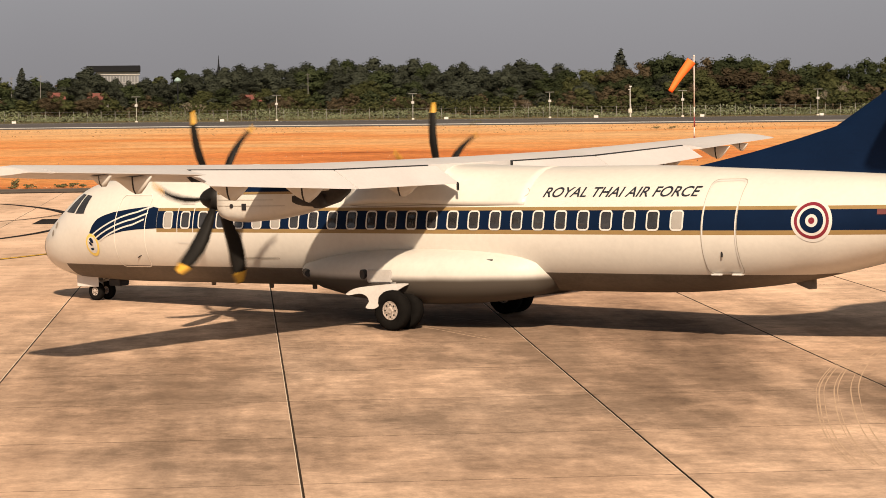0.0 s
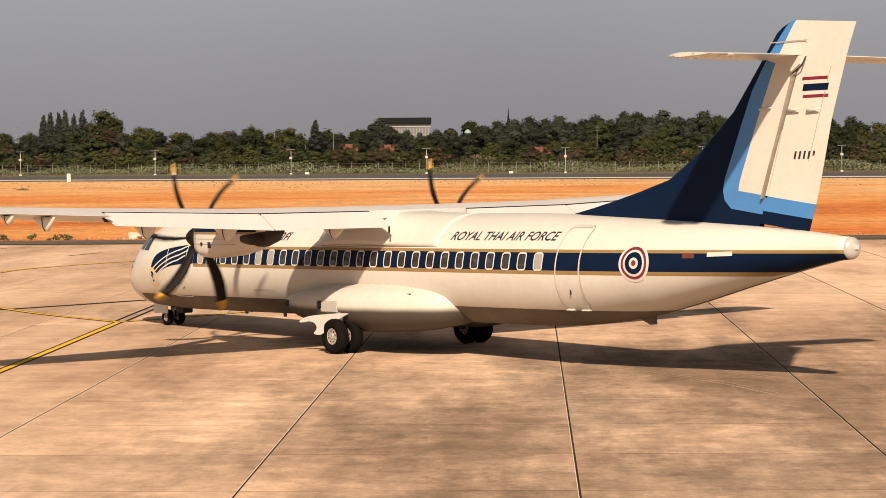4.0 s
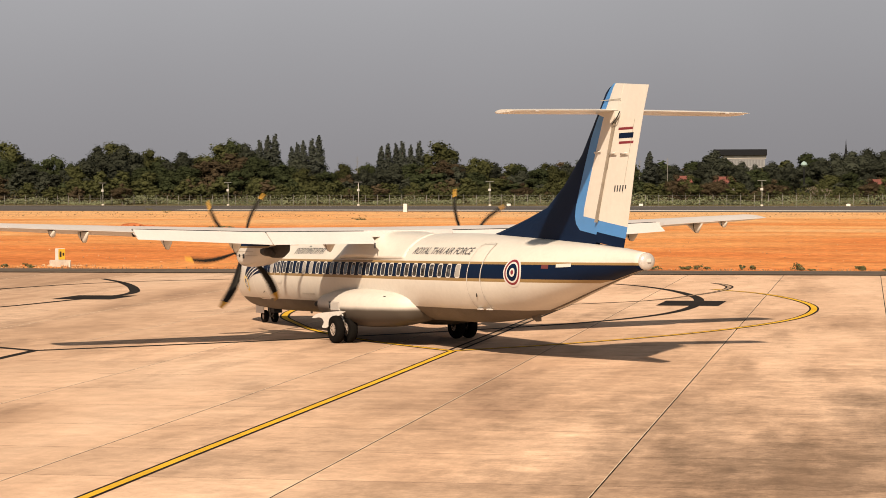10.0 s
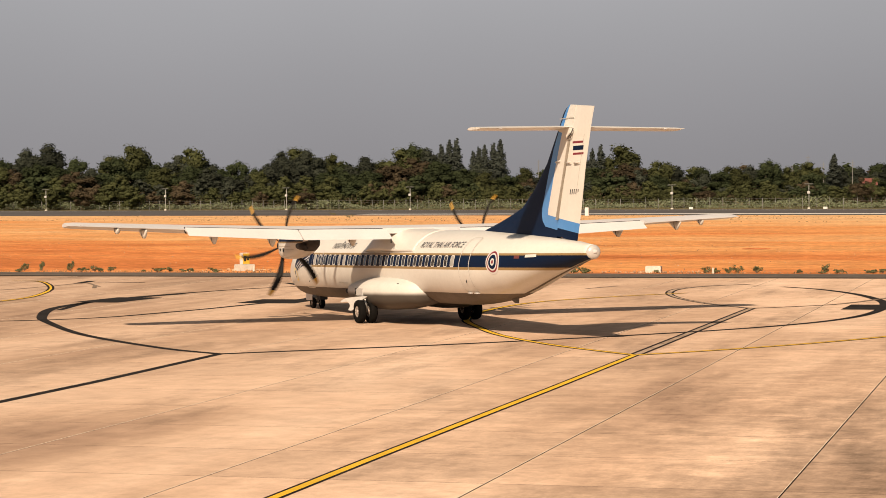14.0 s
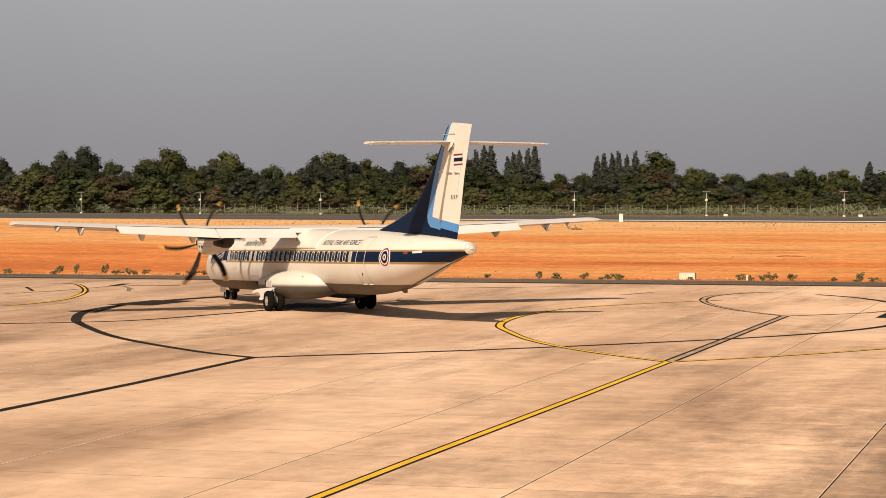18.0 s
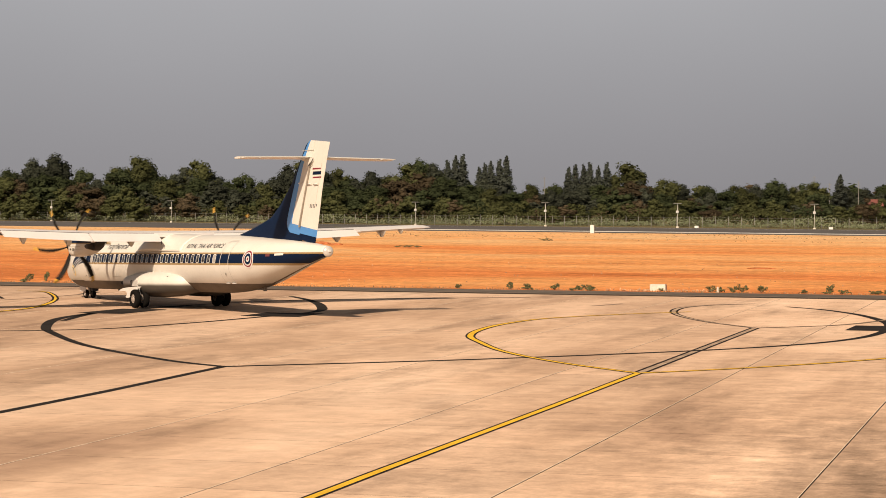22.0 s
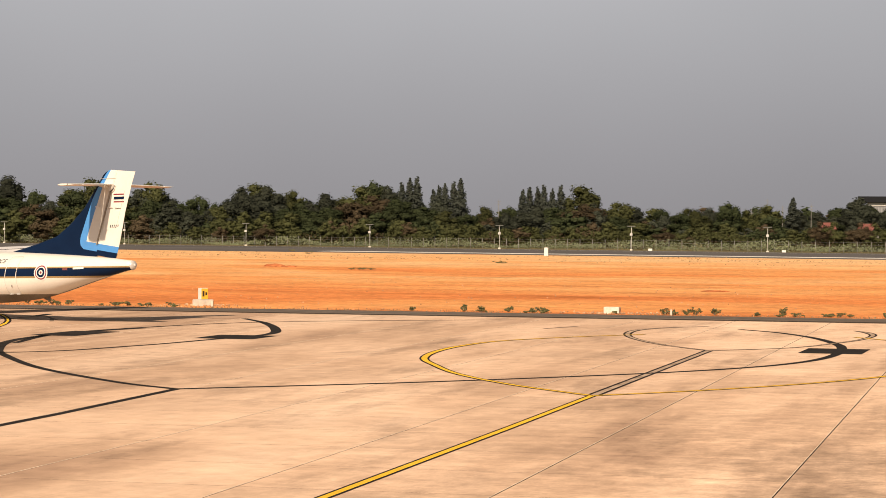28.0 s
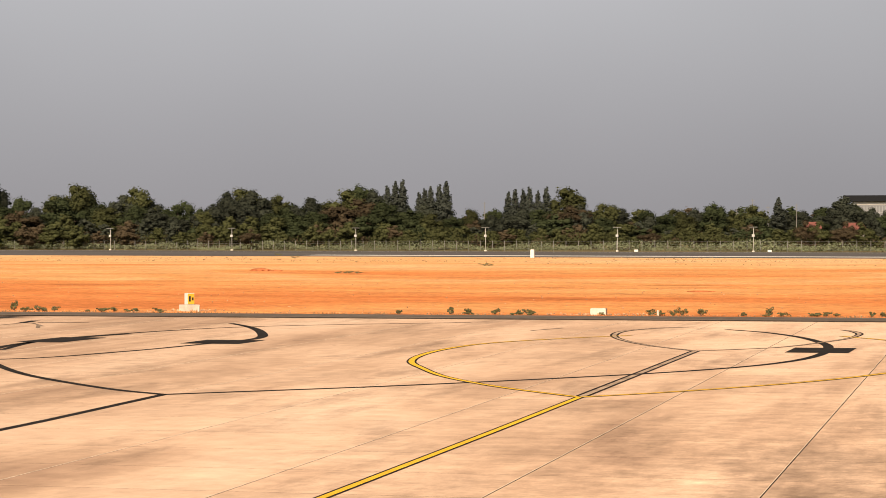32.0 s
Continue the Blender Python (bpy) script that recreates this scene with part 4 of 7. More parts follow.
for side in (1, -1):
    w = wing_piece("wing", [0.0, 1.45, 4.9, 7.0, 9.15], 0.0, FLAP_HINGE, side, WING_WHITE, "long high-mounted wing, off-white")
    wing_piece("outer_wing", [9.15, 11.0, 12.95], 0.0, 0.76, side, WING_WHITE, parent=w)
    wing_piece("wing_tip", [12.95, 13.12, 13.25, 13.33], 0.0, 1.0, side, WING_WHITE, parent=w)
    wing_piece("wing_gap", [1.55, 4.9, 9.1], FLAP_HINGE, FLAP_HINGE + 0.050, side, BLACK, parent=w, droop=0.9)
    wing_piece("inner_flap", [1.45, 4.86], FLAP_HINGE + 0.053, 1.0, side, WING_WHITE, "drooped inner flap", droop=0.45)
    wing_piece("outer_flap", [4.90, 9.1], FLAP_HINGE + 0.053, 1.0, side, WING_WHITE, "drooped outer flap", droop=0.45)
    wing_piece("aileron", [9.2, 12.9], 0.765, 1.0, side, WING_WHITE, "aileron on the outer wing", droop=0.0)
    # fairings under the flap tracks
    for y, ln, dp in ((2.85, 1.15, 0.40), (5.9, 1.2, 0.44), (8.05, 1.15, 0.42), (10.6, 0.95, 0.32), (11.6, 0.5, 0.20)):
        le, ch, z0 = wing_at(y)
        rings = []
        for s, hw, dz, top in ((0.0, 0.02, 0.05, 0.02), (0.2, 0.08, 0.36, 0.0), (0.45, 0.11, 0.80, 0.0), (0.60, 0.11, 1.0, 0.0), (0.70, 0.09, 1.0, 0.0), (0.86, 0.06, 0.55, 0.0), (1.0, 0.02, 0.08, 0.0)):
            X = le + ch * 0.985 - ln + ln * s
            zt = min(z0 - 0.035 * ch - top + 0.02, flap_under(y, X) + 0.02)
            rings.append([Q(X, side * y + hw * p, zt - dp * dz * q) for p, q in ((1, 0), (0.98, 0.35), (0.8, 0.7), (0.35, 0.96), (-0.35, 0.96), (-0.8, 0.7), (-0.98, 0.35), (-1, 0))])
        verts, faces = loft(rings)
        ff = child("flap_fairing", mesh_of("flap_fairing", verts, faces, CREAM, smooth=True), plane, "pointed flap track fairing under the wing")
        mid = [rings[3], [a.lerp(b, 0.35) for a, b in zip(rings[3], rings[4])]]
        mid = [[c + (p - c) * 1.04 for p in r for c in [sum(r, Vector()) / len(r)]] for r in mid]
        verts, faces = loft(mid, cap=False)
        child("fairing_gap", mesh_of("fairing_gap", verts, faces, BLACK), ff, "black gap between fixed and moving halves")
    # dark end plate of the inner flap
    bm = bmesh.new()
    box(bm, Q(13.62, side * 1.52 - 0.015, 2.92), Q(13.55, side * 1.52 + 0.015, 3.10), 0.015)
    part("flap_end_lever", bm, BLACK, plane, "black lever at the flap end")

# faired centre section: the cabin sides rise steeply to the wing
rings = []
for X, share, zt in ((10.3, 0.0, 3.37), (10.6, 0.45, 3.42), (11.0, 0.85, 3.50), (11.6, 1.0, 3.52), (12.4, 1.0, 3.50), (13.0, 0.9, 3.43), (13.4, 0.72, 3.41), (13.8, 0.52, 3.395), (14.2, 0.32, 3.385), (14.6, 0.15, 3.375), (14.9, 0.05, 3.37), (15.1, 0.0, 3.365)):
    lo, hi, w = section(X)
    c, hh = (lo + hi) / 2, (hi - lo) / 2
    port = []
    for a in np.linspace(math.asin((2.60 - c) / hh), math.pi / 2, 15):
        full = 1.44 * max(0.0, math.cos(a)) ** 0.50
        y = (w + 0.006) * math.cos(a) * (1 - share) + full * share if a < math.pi / 2 - 0.01 else 0.0
        port.append((y, c + (zt - c) * math.sin(a)))
    rings.append([Q(X, y, z) for y, z in port] + [Q(X, -y, z) for y, z in port[-2::-1]] + [Q(X, 0, 2.5)])
verts, faces = loft(rings)
child("wing_root_fairing", mesh_of("wing_root_fairing", verts, [f[::-1] for f in faces], CREAM, smooth=True), plane, "smooth fairing where the wing meets the fuselage")
# lower fairing lobe on the fuselage's side under the wing
for side in (1, -1):
    lobe = [(10.4, 2.62), (10.7, 2.58), (11.4, 2.57), (12.6, 2.60), (13.6, 2.62), (14.5, 2.66), (15.0, 2.74), (15.12, 2.86), (14.95, 2.96), (14.5, 3.02), (14.3, 3.08)]
    c = smooth_curve(lobe, 4)
    verts, faces = [], []
    for i, (X, z) in enumerate(c):
        verts += [on_skin(X, z, 0.007, side), on_skin(X, z + 0.02, 0.007, side)]
        if i:
            faces.append((2 * i - 2, 2 * i - 1, 2 * i + 1, 2 * i))
    child("fairing_seam", mesh_of("fairing_seam", verts, faces, SEAM), plane, "curved seam below the wing root")

# ---- engines ----
PROP_X, PROP_Y, PROP_Z = 9.07, 4.05, 2.89
props = []
for side in (1, -1):
    rings, idx = [], []
    NAC = ((9.27, 2.87, 0.24, 0.28), (9.38, 2.85, 0.34, 0.38), (9.62, 2.83, 0.40, 0.43), (10.0, 2.83, 0.43, 0.45), (10.8, 2.88, 0.44, 0.44), (11.4, 2.95, 0.41, 0.41), (11.9, 3.01, 0.34, 0.34), (12.35, 3.05, 0.24, 0.26), (12.65, 3.10, 0.10, 0.12))
    na = 24
    for X, zc, hw, hh in NAC:
        ring = []
        for a in np.linspace(0, math.tau, na, endpoint=False):
            ca, sa = math.cos(a), math.sin(a)
            ring.append(Q(X, side * PROP_Y + hw * math.copysign(abs(ca) ** 0.58, ca), zc + hh * math.copysign(abs(sa) ** 0.62, sa)))
        rings.append(ring)
    verts, faces = loft(rings)
    for i in range(len(NAC) - 1):
        for j in range(na):
            aa = (j + 0.5) / na * 360
            idx.append(1 if i >= 6 and aa > 180 or i >= 7 else 0)
    idx += [2, 1]
    nac = child("engine_nacelle", mesh_of("engine_nacelle", verts, faces, [CREAM, SOOT, BLACK], idx, smooth=True), plane, "cream engine nacelle with a navy stripe and sooty tail")
    # navy band with a gold edge along both flanks, and the cowl's lower seam
    table = np.array(NAC)

    def flank(X, z, out, face):
        zc, hw, hh = [float(np.interp(X, table[:, 0], table[:, k])) for k in (1, 2, 3)]
        sa = min(0.97, abs((z - zc) / hh)) ** (1 / 0.62)
        return Q(X, side * PROP_Y + face * (hw * math.sqrt(1 - sa * sa) ** 0.58 + out), z)

    for face in (1, -1):
        for nm, z0, z1, x1, m, out in (("nacelle_band", 3.035, 3.25, 12.05, NAVY, 0.006), ("nacelle_edge", 2.985, 3.035, 12.0, GOLD, 0.006), ("cowl_seam", 2.735, 2.747, 11.3, SEAM, 0.005), ("cowl_lip", 2.86, 2.872, 11.0, SEAM, 0.005)):
            rows = []
            for X in np.linspace(9.40, x1, 14):
                top = float(np.interp(X, table[:, 0], table[:, 1] + table[:, 3])) - 0.012
                rows.append([flank(X, z0 + (min(z1, top) - z0) * k / 3, out, face) for k in range(4)])
            verts, faces = loft(rows, close=False, cap=False)
            child(nm, mesh_of(nm, verts, faces, m, smooth=True), nac)
    # air intake under the spinner
    bm = bmesh.new()
    tube(bm, Q(9.24, side * PROP_Y, 2.58), Q(9.6, side * PROP_Y, 2.56), 0.13, 0.15, 16)
    part("intake", bm, BLACK, nac, smooth=True)
    # exhaust pipe, outboard and aft
    bm = bmesh.new()
    tube(bm, Q(11.5, side * (PROP_Y + 0.26), 2.88), Q(12.25, side * (PROP_Y + 0.32), 2.84), 0.15, 0.13, 16)
    part("exhaust_pipe", bm, SOOT, nac, "sooty exhaust pipe", smooth=True)
    bm = bmesh.new()
    p = Q(10.2, side * (PROP_Y + 0.43), 2.72)
    box(bm, p - Vector((0.06, 0.01, 0.07)), p + Vector((0.06, 0.012, 0.07)), 0.004)
    part("vent", bm, BLACK, nac)
    bm = bmesh.new()
    p = Q(9.85, side * (PROP_Y + 0.425), 2.74)
    bmesh.ops.create_cone(bm, cap_ends=True, segments=14, radius1=0.045, radius2=0.045, depth=0.02, matrix=Matrix.Translation(p) @ Matrix.Rotation(radians(90), 4, "X"))
    part("port_hole", bm, BLACK, nac)
    # propeller: spinner and six curved blades, turning about the airliner's x axis
    sp = []
    for x, r in ((0.46, 0.01), (0.42, 0.08), (0.32, 0.16), (0.18, 0.225), (0.0, 0.26), (-0.20, 0.27)):
        sp.append([(x, r * math.cos(a), r * math.sin(a)) for a in np.linspace(0, math.tau, 20, endpoint=False)])
    verts, faces = loft(sp)
    prop = child("propeller", mesh_of("propeller", verts, faces, BLADE, smooth=True), plane, "six-bladed black propeller with yellow tips", at=Matrix.Translation(Q(PROP_X, side * PROP_Y, PROP_Z)))
    spans = [0.24, 0.45, 0.7, 1.0, 1.3, 1.55, 1.74, 1.86, 1.93, 1.965]
    rings = []
    for r in spans:
        s = r / 1.965
        chord = np.interp(s, [0.12, 0.25, 0.5, 0.75, 0.9, 1.0], [0.15, 0.24, 0.36, 0.37, 0.31, 0.15])
        tw = radians(np.interp(s, [0.1, 1.0], [80, 58]))
        sweep = -0.02 + 0.10 * math.sin(math.pi * min(1, s * 1.0)) - 0.20 * max(0, s - 0.55) ** 1.5 * 2.2
        ring = []
        for cx, th in ((-0.5, 0.0), (-0.25, 0.05), (0.1, 0.06), (0.5, 0.0), (0.1, -0.03), (-0.25, -0.03)):
            a, b = (cx * chord), th * chord * (2.6 if s < 0.25 else 3.2)
            ring.append((a * math.sin(tw) * -1 + b * math.cos(tw), a * math.cos(tw) + b * math.sin(tw) + sweep, r))
        rings.append(ring)
    verts, faces = loft(rings)
    idx = [1 if i // 6 >= 6 else 0 for i in range(len(faces) - 2)] + [0, 1]
    bme = mesh_of("blade", verts, faces, [BLADE, YELLOW_TIP], idx, smooth=True)
    for k in range(6):
        child("blade", bme, prop, at=Matrix.Rotation(radians(60 * k), 4, "X"))
    props.append(prop)

# ---- main gear fairings and wheels ----
for side in (1, -1):
    rings = []
    for X, yc, zc, hw, hh in ((9.15, 1.28, 1.17, 0.08, 0.05), (9.32, 1.26, 1.16, 0.32, 0.18), (9.9, 1.22, 1.13, 0.62, 0.36), (10.8, 1.16, 1.10, 0.88, 0.52), (11.8, 1.10, 1.08, 1.02, 0.59),
                              (13.0, 1.05, 1.08, 1.05, 0.60), (13.9, 1.0, 1.09, 1.00, 0.57), (14.5, 0.93, 1.10, 0.88, 0.52), (14.95, 0.85, 1.12, 0.77, 0.46), (15.3, 0.72, 1.13, 0.66, 0.40), (15.62, 0.45, 1.25, 0.3, 0.20)):
        rings.append([Q(X, side * (yc + hw * math.copysign(abs(math.cos(a)) ** 0.8, math.cos(a))), zc + hh * math.copysign(abs(math.sin(a)) ** 0.85, math.sin(a))) for a in np.linspace(0, math.tau, 28, endpoint=False)])
    verts, faces = loft(rings)
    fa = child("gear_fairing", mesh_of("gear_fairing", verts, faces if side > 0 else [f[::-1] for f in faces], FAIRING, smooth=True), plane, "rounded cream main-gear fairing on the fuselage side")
    # dark air scoop and round light in the fairing's front
    bm = bmesh.new()
    tube(bm, Q(9.38, side * 1.50, 1.16), Q(9.62, side * 1.74, 1.13), 0.10, 0.08, 12)
    part("scoop", bm, BLACK, fa)
    bm = bmesh.new()
    tube(bm, Q(11.50, side * 1.94, 1.17), Q(11.42, side * 2.125, 1.16), 0.105, 0.105, 20)
    part("landing_light", bm, BLACK, fa, "dark round light opening")
    bm = bmesh.new()
    box(bm, Q(14.50, side * 1.63 - 0.02, 1.455), Q(14.36, side * 1.63 + 0.02, 1.485), 0.004)
    part("vent_slot", bm, BLACK, fa)
    # outer gear door, a curved plate with a notch
    shape = [(11.42, 0.78), (11.52, 0.86), (11.70, 0.92), (12.05, 0.96), (12.45, 0.99), (12.68, 0.98), (12.55, 0.90), (12.36, 0.76), (12.16, 0.58), (12.02, 0.47), (11.84, 0.49), (11.90, 0.62), (11.84, 0.74), (11.70, 0.79), (11.50, 0.76)]
    plate = lambda X, z, o: Q(X, side * (2.20 + 0.42 * (12.5 - X) + 0.10 * (1.0 - z) + o), z)
    shape = [tuple(p) for p in smooth_curve(shape + [shape[0]], 4)[:-1]]
    verts, faces = loft([[plate(X, z, o) for X, z in shape] for o in (0.0, 0.035)])
    child("gear_door", mesh_of("gear_door", verts, faces, DOOR_PAINT), plane, "curved white main-gear door plate")
    bm = bmesh.new()
    box(bm, Q(12.22, side * 2.04 - 0.10, 0.98), Q(11.55, side * 2.04 + 0.10, 1.27), 0.03)
    part("gear_bay_flap", bm, DOOR_PAINT, plane, "white hinged flap over the wheel leg")
    bm = bmesh.new()
    tube(bm, Q(12.25, side * 2.05, 1.0), Q(12.3, side * 2.05, 0.42), 0.085, 0.07, 12)
    tube(bm, Q(11.7, side * 1.95, 0.95), Q(12.25, side * 2.05, 0.5), 0.05, 0.05, 10)
    tube(bm, Q(12.3, side * 1.78, 0.42), Q(12.3, side * 2.32, 0.42), 0.05, 0.05, 10)
    part("gear_leg", bm, STEEL, plane, "steel main-gear leg", smooth=True)


def wheel(X, y, r, wide, parent=plane, z=None):
    """A tyre and rim that turn about the axle."""
    rings = []
    for f, rr in ((-0.5, 0.52), (-0.5, 0.78), (-0.44, 0.93), (-0.25, 0.995), (0.0, 1.0), (0.25, 0.995), (0.44, 0.93), (0.5, 0.78), (0.5, 0.52), (0.40, 0.47), (-0.40, 0.47)):
        rings.append([(rr * r * math.cos(a), f * wide, rr * r * math.sin(a)) for a in np.linspace(0, math.tau, 28, endpoint=False)])
    verts, faces = loft(rings + [rings[0]], cap=False)
    w = child("wheel", mesh_of("wheel", verts, faces, TYRE, smooth=True), plane, "black rubber wheel", at=Matrix.Translation(Q(X, y, r if z is None else z)))
    rim = []
    for f, rr in ((-0.38, 0.49), (-0.42, 0.44), (-0.30, 0.38), (-0.34, 0.20), (-0.46, 0.14), (-0.46, 0.0), (0.46, 0.0), (0.46, 0.14), (0.34, 0.20), (0.30, 0.38), (0.42, 0.44), (0.38, 0.49)):
        rim.append([(max(rr, 0.004) * r * math.cos(a), f * wide, max(rr, 0.004) * r * math.sin(a)) for a in np.linspace(0, math.tau, 20, endpoint=False)])
    verts, faces = loft(rim)
    outer = 1 if y > 0 else -1
    side_of = [0 if (i // 20 < 5) == (outer < 0) else 1 for i in range(len(faces) - 2)] + [0, 0]
    child("rim", mesh_of("rim", verts, faces, [RIM, BRAKE], side_of), w, "pale scuffed metal wheel rim")
    bm = bmesh.new()
    for k in range(8):
        a = k * math.tau / 8
        for f in (-0.36, 0.36):
            tube(bm, (0.31 * r * math.cos(a), f * wide * 0.9, 0.31 * r * math.sin(a)), (0.31 * r * math.cos(a), f * wide * 1.15, 0.31 * r * math.sin(a)), 0.05 * r, n=6)
    part("rim_bolts", bm, BRAKE, w)
    return w


NOSE_LIFT = math.tan(radians(BODY_PITCH)) * (PX0 - 1.57)
WHEELS = [(wheel(12.38, s * y, 0.43, 0.26), 0.43) for s in (1, -1) for y in (1.88, 2.32)]
WHEELS += [(wheel(1.57, y, 0.225, 0.16, z=0.225 + NOSE_LIFT), 0.225) for y in (0.19, -0.19)]
bm = bmesh.new()
tube(bm, Q(1.50, 0, 0.90), Q(1.57, 0, 0.225 + NOSE_LIFT), 0.06, 0.05, 10)
tube(bm, Q(1.57, -0.22, 0.225 + NOSE_LIFT), Q(1.57, 0.22, 0.225 + NOSE_LIFT), 0.035, 0.035, 8)
tube(bm, Q(2.1, 0, 0.85), Q(1.57, 0, 0.45 + NOSE_LIFT), 0.035, 0.035, 8)
part("nose_gear_leg", bm, STEEL, plane, "steel nose-gear leg", smooth=True)
for y in (0.30, -0.30):
    bm = bmesh.new()
    box(bm, Q(1.75, y - 0.012, 0.58), Q(1.02, y + 0.012, 0.88), 0.008)
    part("nose_gear_door", bm, WHITE, plane, "white nose-gear door")
bm = bmesh.new()
box(bm, Q(2.35, -0.16, 0.60), Q(1.95, 0.16, 0.78), 0.02)
part("nose_gear_rear_door", bm, BLACK, plane)

# ---- fin, rudder and tailplane ----
def fin_x(z):
    """Leading edge, hinge and trailing edge of the fin at a height."""
    le = float(np.interp(z, [3.16, 3.30, 3.45, 3.70, 4.06, 4.64, 5.46, 6.64, 7.05, 7.20, 7.28], [18.0, 18.4, 19.15, 20.3, 21.62, 22.56, 23.56, 24.52, 24.84, 25.05, 25.34]))
    hinge = float(np.interp(z, [2.9, 7.28], [24.20, 25.80]))
    te = float(np.interp(z, [2.9, 7.28], [25.49, 26.95]))
    return le, hinge, te


def fin_z(X, z):
    """The lower colour borders fall toward the tail, along the sloping back."""
    return z - 0.15 * max(0.0, X - 23.3) * min(1.0, max(0.0, (5.2 - z) / 1.2)) - 0.085 * max(0.0, X - 25.4) * min(1.0, max(0.0, (z - 6.6) / 0.6))


def fin_ring(z, xa, xb, tmax):
    le, hi, te = fin_x(z)
    ch = te - le
    pts = []
    for s in np.linspace(0, 1, 13):
        X = xa + (xb - xa) * s
        f = (X - le) / ch
        t = tmax * 2.6 * (math.sqrt(max(f, 0)) * (1 - f)) * 0.75 + 0.008
        pts.append((X, min(t, tmax)))
    return [Q(X, t, fin_z(X, z)) for X, t in pts] + [Q(X, -t, fin_z(X, z)) for X, t in pts[::-1]]


FIN_Z = [3.10, 3.2, 3.3, 3.45, 3.6, 3.8, 4.06, 4.35, 4.64, 5.05, 5.46, 5.9, 6.3, 6.64, 6.9, 7.05, 7.16, 7.23, 7.28]


def fin_thick(z):
    return float(np.interp(z, [3.1, 4.0, 7.28], [0.20, 0.17, 0.10]))


def inner_edge(z):
    """Forward border of the cream field of the fin."""
    return float(np.interp(z, [3.86, 4.1, 6.5, 7.3], [23.76, 23.82, 24.88, 25.42]))


def band_edge(z):
    """Forward border of the light blue band."""
    return float(np.interp(z, [3.45, 3.62, 3.9, 5.9, 6.6, 7.3], [23.54, 23.34, 23.32, 24.18, 24.64, 25.26]))


def fin_band(name, z_lo, z_hi, xa, xb, mat, label, parent):
    """One coloured field of the fin between two borders."""
    zs = [z for z in FIN_Z if z_lo < z < z_hi]
    zs = [z_lo] + zs + [z_hi]
    verts, faces = loft([fin_ring(z, xa(z), xb(z), fin_thick(z)) for z in zs])
    return child(name, mesh_of(name, verts, [f[::-1] for f in faces], mat), parent, label)


LE, HI = (lambda z: fin_x(z)[0]), (lambda z: fin_x(z)[1])
fin = fin_band("fin", 3.10, 7.28, LE, lambda z: max(LE(z), min(band_edge(z) if z > 3.45 else HI(z), HI(z))), NAVY, "swept navy fin with a long dorsal fillet", plane)
fin_band("fin_band", 3.45, 7.28, band_edge, lambda z: inner_edge(z) if z > 3.86 else HI(z), SKY_BLUE, "light blue band", fin)
fin_band("fin_field", 3.86, 7.28, inner_edge, HI, CREAM, "cream fin field", fin)


def rudder_ring(z):
    le, hi, te = fin_x(z)
    t = fin_thick(z) * 0.62
    xs = np.linspace(hi + 0.03, te, 5)
    th = [t * (1 - (k / 4) ** 1.3) + 0.006 for k in range(5)]
    return [Q(X, k, fin_z(X, z)) for X, k in zip(xs, th)] + [Q(X, -k, fin_z(X, z)) for X, k in list(zip(xs, th))[::-1]]


STRIP = material("grey_hinge_strip", (0.27, 0.235, 0.19), 0.6, spread=0.15)
rudder = None
for lo, hi, m, lab in ((3.86, 7.28, CREAM, "cream rudder"), (3.54, 3.86, SKY_BLUE, "light blue band"), (3.26, 3.54, NAVY, "navy rudder foot")):
    verts, faces = loft([rudder_ring(z) for z in np.linspace(lo, hi, 14)])
    o = child("rudder" if rudder is None else "rudder_band", mesh_of("rudder", verts, [f[::-1] for f in faces], m), rudder or plane, lab)
    rudder = rudder or o
verts, faces = loft([[Q(HI(z) - 0.01, 0.06, z), Q(HI(z) + 0.035, 0.06, z), Q(HI(z) + 0.035, -0.06, z), Q(HI(z) - 0.01, -0.06, z)] for z in (3.1, 6.36)])
child("hinge_gap", mesh_of("hinge_gap", verts, faces, BLACK), plane)
fin_band("fin_tip", 6.37, 7.28, lambda z: HI(z) - 0.02, lambda z: HI(z) + 0.04, CREAM, "cream fin tip", fin)
for side in (1, -1):
    o = lambda z: side * (fin_thick(z) + 0.004)
    verts, faces = loft([[Q(HI(z) - w, o(z) * 0.5, z), Q(HI(z) - w, o(z), z), Q(HI(z) + 0.012, o(z), z), Q(HI(z) + 0.012, o(z) * 0.5, z)] for z, w in ((3.62, 0.03), (5.0, 0.05), (6.34, 0.085))])
    child("hinge_strip", mesh_of("hinge_strip", verts, faces, STRIP), plane, "grey strip along the rudder hinge")


def rudder_skin(X, z, out):
    le, hi, te = fin_x(z)
    k = (X - hi - 0.03) / (te - hi - 0.03)
    return Q(X, fin_thick(z) * 0.62 * (1 - max(0, k) ** 1.3) + 0.006 + out, z)


def rudder_bar(name, x0, x1, z0, z1, mat, parent, lean=0.0):
    verts = [rudder_skin(x + lean * (z - z0), z, 0.005) for x, z in ((x0, z0), (x1, z0), (x1, z1), (x0, z1))]
    return child(name, mesh_of(name, verts, [(0, 1, 2, 3)], mat), parent)


